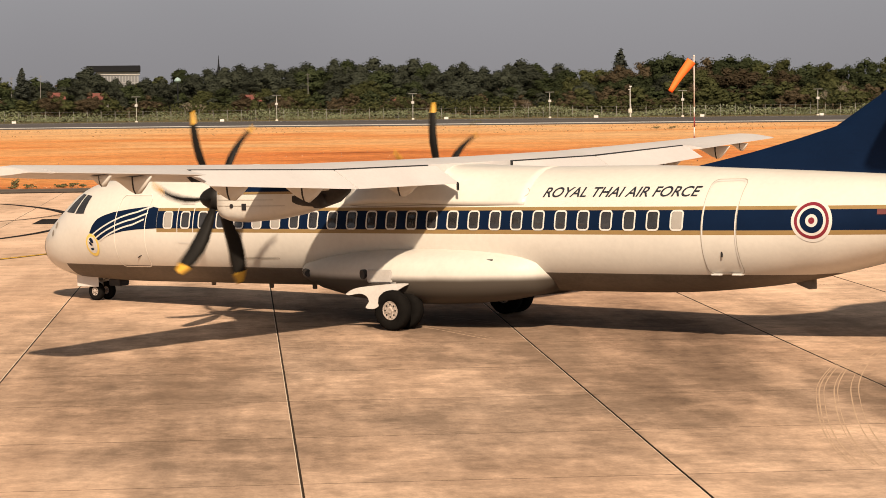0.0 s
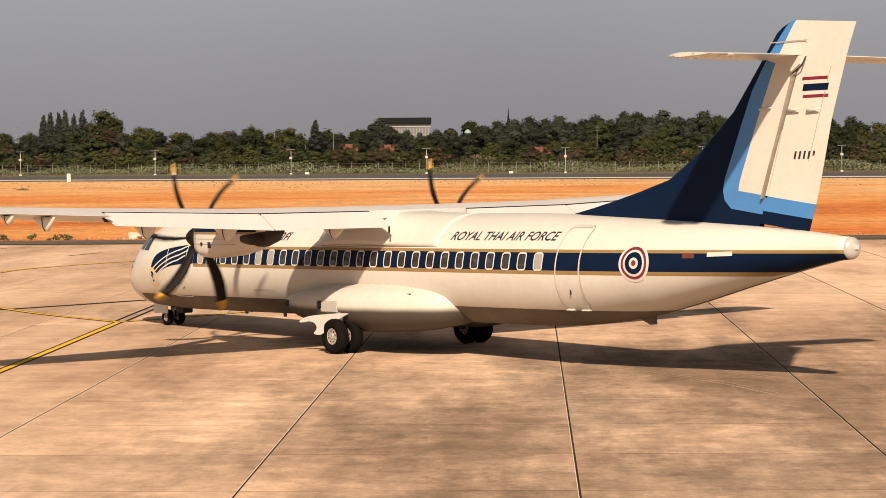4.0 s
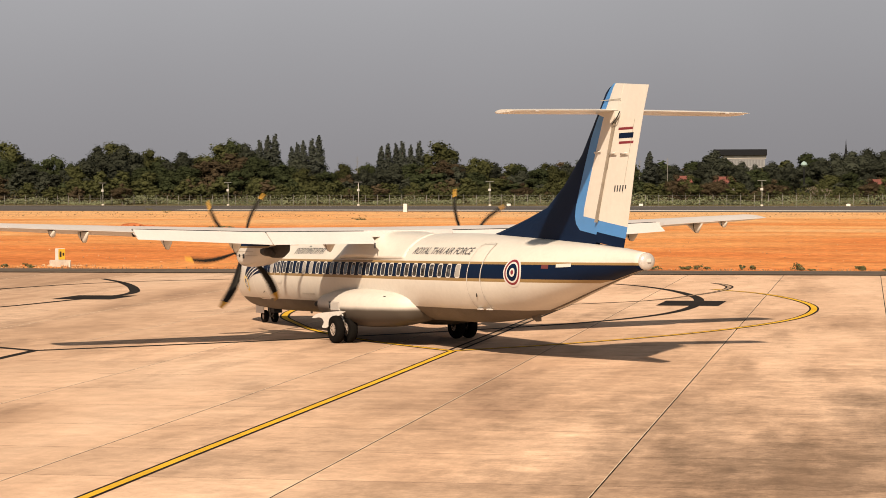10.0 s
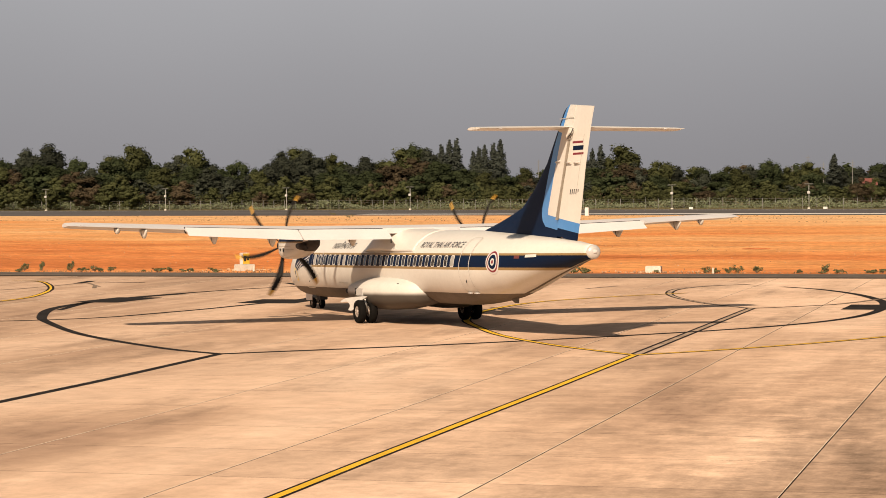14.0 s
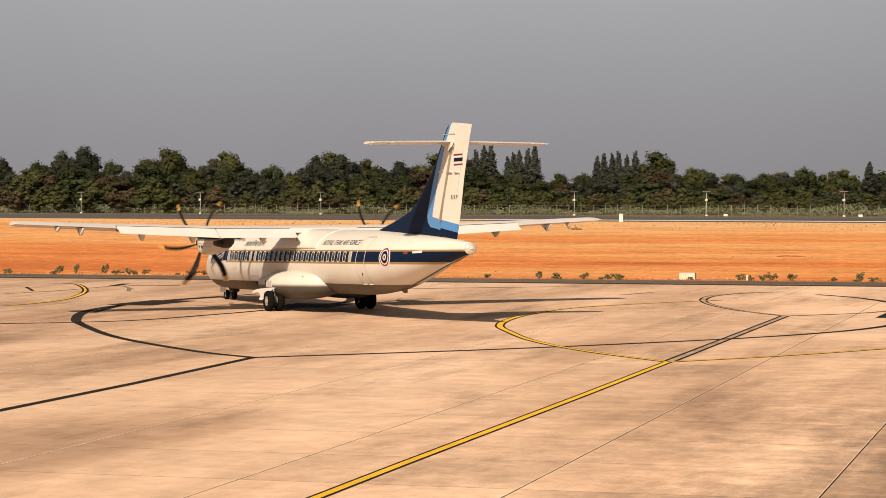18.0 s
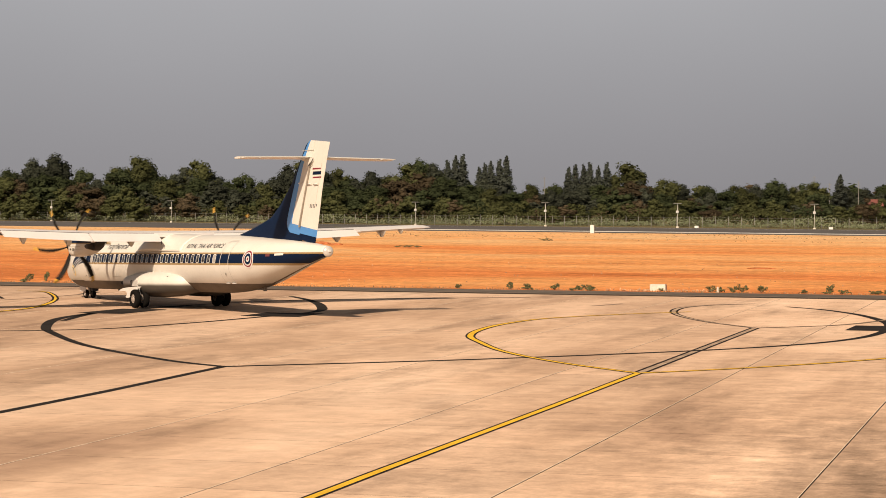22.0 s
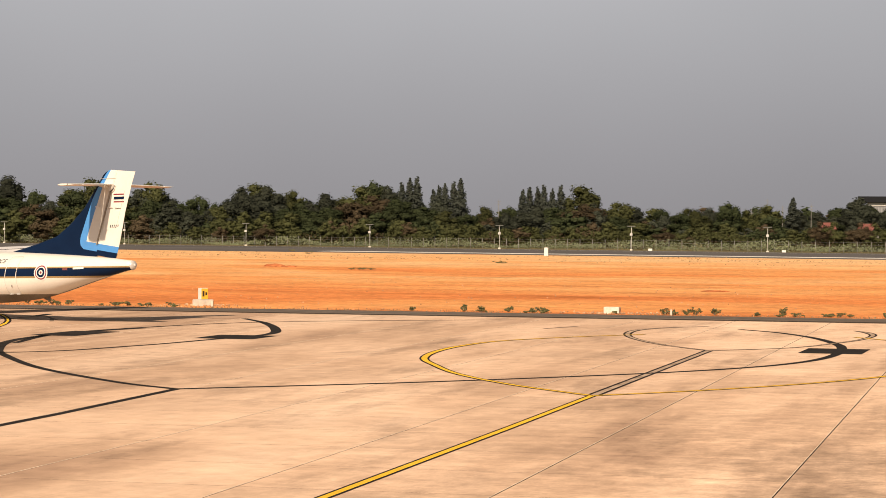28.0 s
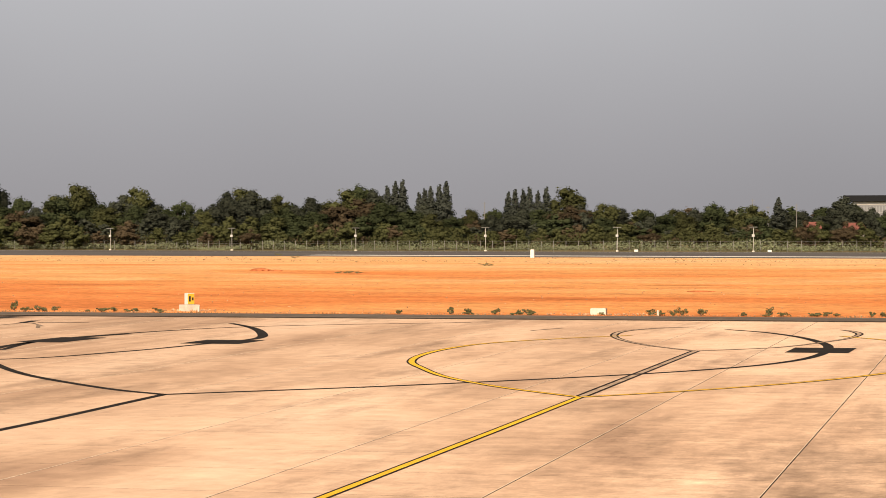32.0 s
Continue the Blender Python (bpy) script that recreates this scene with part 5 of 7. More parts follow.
for z0, z1, m in ((5.67, 5.735, RED), (5.815, 5.955, NAVY), (6.035, 6.10, RED)):
    rudder_bar("flag_bar", 25.56, 26.20, z0, z1, m, rudder, 0.27)
for k in range(5):
    rudder_bar("serial_bar", 25.285 + 0.115 * k, 25.335 + 0.115 * k, 4.42, 4.585, LETTER, rudder, 0.27)
bm = bmesh.new()
tabx = [(z, fin_x(z)[2] - 0.33) for z in (3.3, 6.3)]
me = mesh_of("trim_tab_seam", [rudder_skin(tabx[0][1], 3.3, 0.004), rudder_skin(tabx[0][1] + 0.015, 3.3, 0.004), rudder_skin(tabx[1][1] + 0.015, 6.3, 0.004), rudder_skin(tabx[1][1], 6.3, 0.004)], [(0, 1, 2, 3)], SEAM)
child("trim_tab_seam", me, rudder)
bm.free()
for z, dx in ((5.42, 0.25), (5.48, -0.55), (5.40, 0.75)):
    bm = bmesh.new()
    X = HI(z) + dx
    tube(bm, Q(X - 0.18, 0.12 if dx < 0.5 else 0.09, z), Q(X + 0.16, 0.16 if dx < 0.5 else 0.11, z + 0.03), 0.035, 0.015, 8)
    part("hinge_fairing", bm, WHITE, plane, "small pale hinge fairing on the fin", smooth=True)

for side in (1, -1):
    rings, rings2 = [], []
    for y, le, ch in ((0.08, 24.22, 1.34), (1.8, 24.66, 1.30), (3.35, 25.10, 1.16), (3.58, 25.22, 1.06), (3.655, 25.42, 0.80)):
        z0 = 6.56 - 0.022 * y
        r = [Q(le + ch * x * 1.0, side * y, z0 + ch * t * 0.62) for x, t in FOIL if x <= 0.63] + [Q(le + ch * x, side * y, z0 + ch * t * 0.8) for x, t in FOIL_LOW if x <= 0.63]
        rings.append(r)
        r2 = [Q(le + ch * x, side * y, z0 + ch * t * 0.62) for x, t in ((0.645, 0.060), (0.8, 0.038), (1.0, 0.004))] + [Q(le + ch * x, side * y, z0 + ch * t * 0.8) for x, t in ((1.0, -0.004), (0.8, -0.018), (0.645, -0.030))]
        rings2.append(r2)
    for nm, rr, lab in (("tailplane", rings, "cream tailplane set near the fin top"), ("elevator", rings2[:4], "hinged elevator")):
        verts, faces = loft(rr)
        child(nm, mesh_of(nm, verts, faces if side < 0 else [f[::-1] for f in faces], CREAM), plane, lab)
    bm = bmesh.new()
    verts, faces = loft([[Q(X, side * (0.10 + o), z) for X, z in ((24.55, 6.55), (25.62, 6.54), (25.60, 6.36), (25.38, 6.22), (25.28, 6.36), (24.95, 6.42))] for o in (0.0, 0.11)])
    child("tailplane_bracket", mesh_of("tailplane_bracket", verts, faces if side > 0 else [f[::-1] for f in faces], CREAM), plane, "cream bracket below the tailplane root")
    bm = bmesh.new()
    tube(bm, Q(25.72, side * 0.13, 6.52), Q(25.66, side * 0.20, 6.33), 0.016, 0.016, 8)
    tube(bm, Q(25.66, side * 0.20, 6.33), Q(25.43, side * 0.20, 6.20), 0.016, 0.014, 8)
    part("bracket_seal", bm, BLACK, plane, "black seal round the bracket")
    verts, faces = loft([[Q(X, side * (fin_thick(6.86) * 0.99 + 0.003), z) for X, z in ((24.72, 6.84), (25.75, 6.84), (25.75, 6.862), (24.72, 6.862))] for _ in (0, 1)], cap=True)
    child("fin_cap_seam", mesh_of("fin_cap_seam", verts[:4], [(0, 1, 2, 3)], SEAM), plane)
    bm = bmesh.new()
    tube(bm, Q(25.85, side * 2.9, 6.5), Q(26.3, side * 2.9, 6.47), 0.035, 0.01, 8)
    part("elevator_horn", bm, WING_WHITE, plane)

# tail cone light, aerials and wing-root details
bm = bmesh.new()
bmesh.ops.create_uvsphere(bm, u_segments=20, v_segments=10, radius=0.245, matrix=Matrix.Translation(Q(26.72, 0, 2.590)) @ Matrix.Diagonal((0.55, 1, 0.95, 1)))
tail_cap = part("tail_cone_cap", bm, LENS, plane, "pale rounded tail cone cap", smooth=True)
bm = bmesh.new()
box(bm, Q(26.89, -0.04, 2.56), Q(26.81, 0.06, 2.66), 0.01)
part("tail_light", bm, WHITE, tail_cap)
verts, faces = loft([[Q(20.62, y, 1.05), Q(20.72, y, 0.99 - 0.03), Q(20.98, y, 0.86), Q(21.10, y, 0.87), Q(21.10, y, 1.08)] for y in (-0.05, 0.05)])
child("drain_mast", mesh_of("drain_mast", verts, faces, BELLY), plane, "small swept mast below the tail")
for X, z, hgt in ((5.2, 0.73, 0.07), (7.0, 0.73, 0.10), (8.3, 0.73, 0.10), (9.2, 0.73, 0.06)):
    bm = bmesh.new()
    box(bm, Q(X + 0.13, -0.02, z - hgt), Q(X, 0.02, z + 0.05), 0.012)
    part("belly_aerial", bm, BELLY, plane, "small aerial below the belly")
for X, z in ((6.6, 3.40),):
    bm = bmesh.new()
    box(bm, Q(X + 0.25, -0.02, 3.30), Q(X, 0.02, z + 0.12), 0.015)
    part("roof_aerial", bm, WHITE, plane)
for X, z in ((0.98, 2.12), (0.84, 1.93)):
    disc("nose_probe_plate", X, z, 0, 0.065, STRIP, plane, 0.01, n=16, squash=1.25, label="grey oval probe plate")
# ---- far side: light poles, fence, signs ----
GREY_WHITE = material("weathered_white_paint", (0.42, 0.41, 0.38), 0.6, spread=0.1)


def solar_light():
    th = tagged(new("solar_light_pole"), "thin white pole with a flat solar panel and a small box", "light pole", "poles along the runway")
    bm = bmesh.new()
    tube(bm, (0, 0, -0.2), (0, 0, 4.85), 0.070, 0.05, 8)
    part("pole", bm, GREY_WHITE, th, smooth=True)
    bm = bmesh.new()
    box(bm, (-0.85, -0.35, 4.86), (0.85, 0.35, 4.98), 0.02)
    part("solar_panel", bm, POST, th, "grey flat panel")
    bm = bmesh.new()
    box(bm, (-0.28, -0.32, 2.95), (0.28, -0.06, 3.45), 0.03)
    part("battery_box", bm, GREY_WHITE, th)
    bm = bmesh.new()
    box(bm, (-0.25, -0.25, -0.2), (0.25, 0.25, 0.15), 0.03)
    part("footing", bm, PALE, th)
    return th


POLE_ROW = 449.0
first = solar_light()
for k, d in enumerate((26.97, 29.9, 32.7, 23.97, 20.88, 17.63, 14.34, 10.97, 7.58, 4.11, 0.71, -2.71, -6.01, -9.33, -12.5)):       # degrees left of +y
    far = POLE_ROW / (1 - 0.13 * math.tan(radians(d)))
    m = Matrix.Translation((-math.tan(radians(d)) * far, far, 0))
    if k:
        copy_thing(first, m)
    else:
        first.matrix_basis = m

fence = tagged(new("fence"), "long wire fence on pale posts before the trees", "fence")
bm = bmesh.new()
box(bm, (-0.05, -0.05, -0.2), (0.05, 0.05, 2.0), 0.01)
tube(bm, (0, 0, 2.0), (0, -0.3, 2.3), 0.035, 0.035, 6)
post_me = bpy.data.meshes.new("post")
bm.to_mesh(post_me)
bm.free()
post_me.materials.append(POST)
for k in range(-105, 65):
    child("post", post_me, fence, at=Matrix.Translation(on_field(k * 2.9, 456)))
for z in (0.4, 0.9, 1.4, 1.95):
    bm = bmesh.new()
    tube(bm, on_field(-106 * 2.9, 456, z), on_field(65 * 2.9, 456, z), 0.012, 0.012, 4, cap=False)
    part("wire", bm, POST, fence)


def at_bearing(deg, dist):
    """A place so many degrees left of +y, at a distance along y."""
    return Vector((-math.tan(radians(deg)) * dist, dist, 0))


RUNWAY_LIGHTS = (10.57, 5.47, -0.12, -3.86, -6.49, -9.42, 13.87)       # degrees left of +y


def site_box(name, where, size, mat, label, category, bevel=0.03):
    bm = bmesh.new()
    box(bm, (-size[0] / 2, -size[1] / 2, -0.1), (size[0] / 2, size[1] / 2, size[2]), bevel)
    me = bpy.data.meshes.new(name)
    bm.to_mesh(me)
    bm.free()
    me.materials.append(mat)
    ob = new(name, me)
    ob.matrix_basis = Matrix.Translation(where) @ Matrix.Rotation(APRON_TURN, 4, "Z")
    return tagged(ob, label, category)


# taxiway sign on its plinth
sign = tagged(new("taxiway_sign"), "yellow-faced taxiway sign box standing on a concrete plinth", "sign")
sign.matrix_basis = Matrix.Translation(on_apron(-47.7, 131.0)) @ Matrix.Rotation(APRON_TURN + radians(48), 4, "Z")
bm = bmesh.new()
box(bm, (-0.48, -0.48, -0.1), (0.48, 0.48, 0.36), 0.03)
part("plinth", bm, PALE, sign, "pale concrete plinth")
bm = bmesh.new()
box(bm, (-0.24, -0.20, 0.36), (0.24, 0.20, 1.06), 0.02)
part("sign_case", bm, WHITE, sign, "white sign case")
me = mesh_of("sign_face", [(0.225, -0.205, 0.39), (-0.225, -0.205, 0.39), (-0.225, -0.205, 1.03), (0.225, -0.205, 1.03)], [(0, 3, 2, 1)], SIGN_YELLOW)
child("sign_face", me, sign, "yellow sign face")
for x0, x1, z0, z1 in ((-0.15, -0.02, 0.55, 0.88), (0.05, 0.17, 0.62, 0.80)):
    child("sign_mark", mesh_of("sign_mark", [(x0, -0.21, z0), (x1, -0.21, z0), (x1, -0.21, z1), (x0, -0.21, z1)], [(0, 1, 2, 3)], BLACK), sign)
block = site_box("concrete_block", on_apron(-22.3, 129.3), (0.9, 0.6, 0.36), PALE, "pale square concrete block beside the apron", "block")
site_box("edge_marker", on_apron(-46.6, 129.6), (0.11, 0.11, 0.32), PALE, "small pale edge marker post", "marker", 0.01)
site_box("edge_marker", on_apron(-18.75, 128.3), (0.10, 0.10, 0.30), PALE, "small pale edge marker post", "marker", 0.01)
site_box("edge_light", on_apron(2.2, 128.2), (0.14, 0.14, 0.42), BLACK, "short black edge light at the apron edge", "light", 0.02)
site_box("marker_post", at_bearing(16.46, 361), (0.62, 0.5, 1.35), WHITE, "white upright marker beside the runway", "marker", 0.04)
for d in RUNWAY_LIGHTS:
    site_box("runway_light", at_bearing(d, 440 / (1 - 0.13 * math.tan(radians(d)))), (0.8, 0.4, 0.4), WHITE, "low white runway light", "light", 0.04)
site_box("pale_slab", on_apron(10.0, 129.4), (1.3, 0.5, 0.22), PALE, "low pale broken slab on the soil", "slab")

# rubble round the block, the sign and along the edge
rng = np.random.default_rng(5)
rv, rf = [], []
def rubble(v, u, s):
    n = len(rv)
    c = on_apron(v, u, s * 0.2)
    o = [Vector(rng.normal(0, s * 0.5, 3)) for _ in range(6)]
    for d, q in zip(((1, 0, 0), (-1, 0, 0), (0, 1, 0), (0, -1, 0), (0, 0, 1), (0, 0, -1)), o):
        rv.append(c + Vector(d) * s + q * 0.4)
    rf.extend([(n + a, n + b, n + e) for a, b, e in ((0, 2, 4), (2, 1, 4), (1, 3, 4), (3, 0, 4), (2, 0, 5), (1, 2, 5), (3, 1, 5), (0, 3, 5))])
for c, k, w in (((-22.3, 129.2), 120, 1.4), ((-47.7, 131.0), 90, 1.2), ((10.2, 129.3), 60, 1.3)):
    for _ in range(k):
        rubble(c[0] + rng.normal(0, w), c[1] + rng.normal(0, 0.5), rng.uniform(0.02, 0.09))
for _ in range(900):
    rubble(rng.uniform(-90, 40), 128.0 + abs(rng.normal(0, 1.2)), rng.uniform(0.015, 0.05))
for _ in range(700):
    rubble(rng.uniform(-110, 60), rng.uniform(129, 200), rng.uniform(0.02, 0.06))
tagged(new("rubble", mesh_of("rubble", rv, rf, material("rubble", (0.40, 0.24, 0.13), 0.9, spread=0.3, scale=2, island=0.35))), "loose orange rubble along the apron edge", "rubble", kind="stuff")

# ---- windsock ----
sock = tagged(new("windsock"), "orange windsock hanging from a red and white pole", "windsock")
SOCK_AT = Vector((22.4, 203.0, 0))
sock.matrix_basis = Matrix.Translation(SOCK_AT)
top = 7.95
cuts = [0.0, 0.9, 1.7, 2.6, 3.5, top]
for k in range(5):
    bm = bmesh.new()
    tube(bm, (0, 0, cuts[k] - (0.1 if k == 0 else 0)), (0, 0, cuts[k + 1]), 0.075 - 0.006 * k, 0.07 - 0.006 * k, 10)
    part("pole_section", bm, (RED, WHITE)[k % 2] if k < 4 else WHITE, sock, smooth=True)
rings = []
ax0, ax1 = Vector((-0.25, 0, top - 0.40)), Vector((-2.15, -0.35, top - 3.05))
d = (ax1 - ax0).normalized()
e1 = d.cross(Vector((0, 1, 0))).normalized()
e2 = d.cross(e1)
for s in np.linspace(0, 1, 12):
    r = 0.44 - 0.22 * s
    c = ax0.lerp(ax1, s) + Vector((0, 0, 0.10 * math.sin(s * math.pi)))
    rings.append([c + (e1 * math.cos(a) + e2 * math.sin(a)) * r * (1 + 0.03 * math.sin(5 * a + 9 * s)) for a in np.linspace(0, math.tau, 18, endpoint=False)])
inner = [[c + (p - c) * 0.96 for p in ring for c in [sum(ring, Vector()) / len(ring)]] for ring in rings[::-1]]
verts, faces = loft(rings + inner, cap=False)
child("sleeve", mesh_of("sleeve", verts, faces, SOCK, smooth=True), sock, "orange cloth sleeve")
bm = bmesh.new()
tube(bm, (0, 0, top - 0.3), ax0 + Vector((0.05, 0, 0.35)), 0.025, 0.025, 6)
tube(bm, (0, 0, top - 0.7), ax0 + Vector((0.2, 0, -0.25)), 0.02, 0.02, 6)
part("swivel_arm", bm, STEEL, sock)
bm = bmesh.new()
bmesh.ops.create_uvsphere(bm, u_segments=10, v_segments=6, radius=0.10, matrix=Matrix.Translation((0, 0, top + 0.05)))
part("top_lamp", bm, WHITE, sock)
# camera mast beside the runway
mast = tagged(new("weather_mast"), "white mast with a pale box and instruments on top", "mast")
mast.matrix_basis = Matrix.Translation(Vector((37.0, 449.0, 0)))
bm = bmesh.new()
tube(bm, (0, 0, -0.1), (0, 0, 5.8), 0.10, 0.08, 8)
part("pole", bm, WHITE, mast)
bm = bmesh.new()
box(bm, (-0.35, -0.3, 0.7), (0.35, 0.1, 1.5), 0.04)
part("box", bm, PALE, mast, "pale box")
bm = bmesh.new()
tube(bm, (-0.4, 0, 5.2), (0.1, 0, 5.3), 0.05, 0.05, 6)
box(bm, (-0.15, -0.15, 5.75), (0.35, 0.15, 5.95), 0.03)
part("instruments", bm, WHITE, mast)


# ---- plants ----
def leaf_cloud(rng, centres, radii, n, size, flat=0.0):
    """n small leaf sheets over the shells of some lobes: arrays of verts and faces."""
    centres, radii = np.array(centres), np.array(radii)
    w = (radii[:, 0] * radii[:, 2])
    pick = rng.choice(len(centres), n, p=w / w.sum())
    d = rng.normal(size=(n, 3))
    d /= np.linalg.norm(d, axis=1)[:, None]
    rad = rng.uniform(0.30, 1.0, n) ** 0.6 * rng.uniform(0.85, 1.25, n)
    c = centres[pick] + d * radii[pick] * rad[:, None]
    nrm = d + rng.normal(size=(n, 3)) * 0.45 + np.array((0, 0, 0.3))
    nrm *= np.where((nrm * d).sum(1) < 0, -1, 1)[:, None]
    nrm /= np.linalg.norm(nrm, axis=1)[:, None]
    up = rng.normal(size=(n, 3))
    a = np.cross(nrm, up)
    a /= np.linalg.norm(a, axis=1)[:, None]
    b = np.cross(nrm, a)
    s = size * rng.uniform(0.5, 1.3, n)[:, None]
    v = np.stack([c - a * s, c - b * s * 0.55, c + a * s, c + b * s * 0.75], 1).reshape(-1, 3)
    whole = c - centres.mean(0)
    whole /= np.linalg.norm(whole, axis=1)[:, None] + 1e-6
    soft = d * 0.35 + whole * 0.45 + nrm * 0.30
    return v, np.arange(4 * n).reshape(n, 4), np.repeat(soft / np.linalg.norm(soft, axis=1)[:, None], 4, axis=0)


def rounded_shading(me, normals):
    """Lets the leaves of a crown catch the light as the rounded clumps that they form."""
    me.polygons.foreach_set("use_smooth", [True] * len(me.polygons))
    me.normals_split_custom_set_from_vertices(np.asarray(normals).tolist())


def core_blobs(rng, centres, radii, share):
    """Dark uneven masses inside the lobes, so that no daylight shows through a dense crown."""
    verts, faces, outward = [], [], []
    bm = bmesh.new()
    bmesh.ops.create_icosphere(bm, subdivisions=1, radius=1)
    bv, bf = [v.co.copy() for v in bm.verts], [tuple(v.index for v in f.verts) for f in bm.faces]
    bm.free()
    for c, r in zip(centres, radii):
        n = len(verts)
        verts += [tuple(c[i] + p[i] * r[i] * share * rng.uniform(0.75, 1.15) for i in range(3)) for p in bv]
        faces += [tuple(n + k for k in f) for f in bf]
        outward += [tuple(p) for p in bv]
    return verts, faces, outward


def tree_parts(seed, kind, sparse=False):
    """Trunk with limbs, and crown, of a tree ten metres tall. sparse: a sparser crown, for bushes."""
    rng = np.random.default_rng(seed)
    bm = bmesh.new()
    lobes, rad = [], []
    if kind == "casuarina":
        tube(bm, (0, 0, -0.3), (0, 0, 9.4), 0.16, 0.03, 7)
        for k in range(30):
            z = 1.2 + 8.5 * k / 29
            a = k * 2.4
            r = 1.45 * (1 - (z / 10.4) ** 1.5) + 0.10
            lobes.append((math.cos(a) * r * 0.5, math.sin(a) * r * 0.5, z))
            rad.append((r * 0.62, r * 0.62, 0.62))
            if k % 3 == 0:
                tube(bm, (0, 0, z - 0.5), (math.cos(a) * r * 0.7, math.sin(a) * r * 0.7, z), 0.04, 0.015, 4)
        n, size = 3600, 0.15
    else:
        lean = rng.normal(0, 0.25, 2)
        fork = {"tall": 4.2, "bush": 0.8}.get(kind, 1.8)
        tube(bm, (0, 0, -0.3), (lean[0] * 0.5, lean[1] * 0.5, fork), 0.26, 0.19, 8)
        spread = 2.7 if kind != "tall" else 1.8
        low = {"tall": 4.6, "bush": 0.8}.get(kind, 1.6)
        count = 38 if kind != "tall" else 24
        mid, half = (low + 8.9) / 2, (8.9 - low) / 2
        for k in range(count):
            d = rng.normal(size=3)
            d *= rng.uniform(0.2, 1.0) ** 0.5 / np.linalg.norm(d)
            c = (lean[0] + spread * d[0], lean[1] + spread * d[1], max(0.6, mid + half * d[2]))
            lobes.append(c)
            s = rng.uniform(0.60, 1.35) * (0.8 if kind == "tall" else 1)
            rad.append((s, s, s * rng.uniform(0.8, 1.1)))
            if k % 3 == 0:
                tube(bm, (lean[0] * 0.5, lean[1] * 0.5, fork - 0.2), c, 0.10, 0.03, 5)
        lobes.append((lean[0], lean[1], 8.8))
        rad.append((0.95, 0.95, 1.0))
        n, size = (1000, 0.30) if sparse else (4600, 0.19)
    v, f, nrm = leaf_cloud(rng, lobes, rad, n, size)
    cv, cf, cn = core_blobs(rng, lobes, rad, 0.70)
    nrm = nrm.tolist() + cn
    f = f.tolist() + [tuple(len(v) + k for k in q) for q in cf]
    v = v.tolist() + cv
    tm = bpy.data.meshes.new("trunk")
    bm.to_mesh(tm)
    bm.free()
    tm.materials.append(BARK)
    return tm, v, f, nrm


KINDS = [(11, "round", 0), (12, "round", 1), (13, "round", 2), (14, "tall", 3), (15, "tall", 0), (16, "bush", 1), (17, "round", 3), (18, "casuarina", 9), (19, "casuarina", 9), (20, "bush", 2)]
TREE_LABEL = {"round": "broad leafy tree with a dense dark green crown", "tall": "tall slender tree with a small crown", "bush": "low bushy tree with dry olive leaves", "casuarina": "narrow pointed casuarina tree"}
MODELS = []
for seed, kind, leaf in KINDS:
    tm, v, f, nrm = tree_parts(seed, kind)
    cm = bpy.data.meshes.new("crown")
    cm.from_pydata(v, [], f)
    cm.materials.append(NEEDLE if leaf == 9 else LEAF[leaf])
    rounded_shading(cm, nrm)
    MODELS.append((kind, tm, cm))
BUSHES = {}
for k, (seed, kind, leaf) in enumerate(KINDS):
    if kind != "casuarina":
        _, v, f, nrm = tree_parts(seed + 40, kind, True)
        BUSHES[k] = (np.array(v, np.float32), [tuple(q) for q in f], np.array(nrm), LEAF[leaf])


def plant_tree(model, where, height, turn, wide=1.0):
    kind, tm, cm = MODELS[model]
    t = tagged(new("tree"), TREE_LABEL[kind], "tree", "trees behind the fence")
    s = height / 9.2
    t.matrix_basis = Matrix.Translation(where) @ Matrix.Rotation(turn, 4, "Z") @ Matrix.Diagonal((s * wide, s * wide, s, 1))
    child("trunk", tm, t)
    child("crown", cm, t)
    return t


# tops of the wood: degrees left of +y, height in metres
LEFT_WOOD = [(33.4, 13), (32.6, 12), (31.8, 13.5), (31.0, 12.6), (30.4, 15.0), (29.87, 16.2), (29.2, 12.6), (28.4, 13.0), (27.9, 15.6), (27.5, 13.8), (27.14, 10.9), (26.7, 12.9), (26.4, 14.7), (26.04, 11.9), (25.6, 9.7), (25.17, 11.3),
             (24.76, 9.6), (24.4, 10.3), (24.1, 13.5), (23.85, 14.4), (23.43, 13.7), (23.1, 11.3), (22.8, 12.7), (22.4, 10.5), (21.95, 12.0), (21.54, 11.0), (21.19, 13.7), (20.85, 14.9), (20.45, 13.6), (19.9, 10.5), (19.2, 10.2),
             (18.6, 8.2), (18.09, 9.1), (17.4, 9.1), (16.6, 10.4), (15.72, 13.9), (15.3, 10.0), (14.77, 10.2), (14.2, 8.9), (13.6, 8.7), (13.0, 8.9), (12.45, 8.9), (11.9, 10.2), (11.5, 8.6), (10.97, 9.6)]
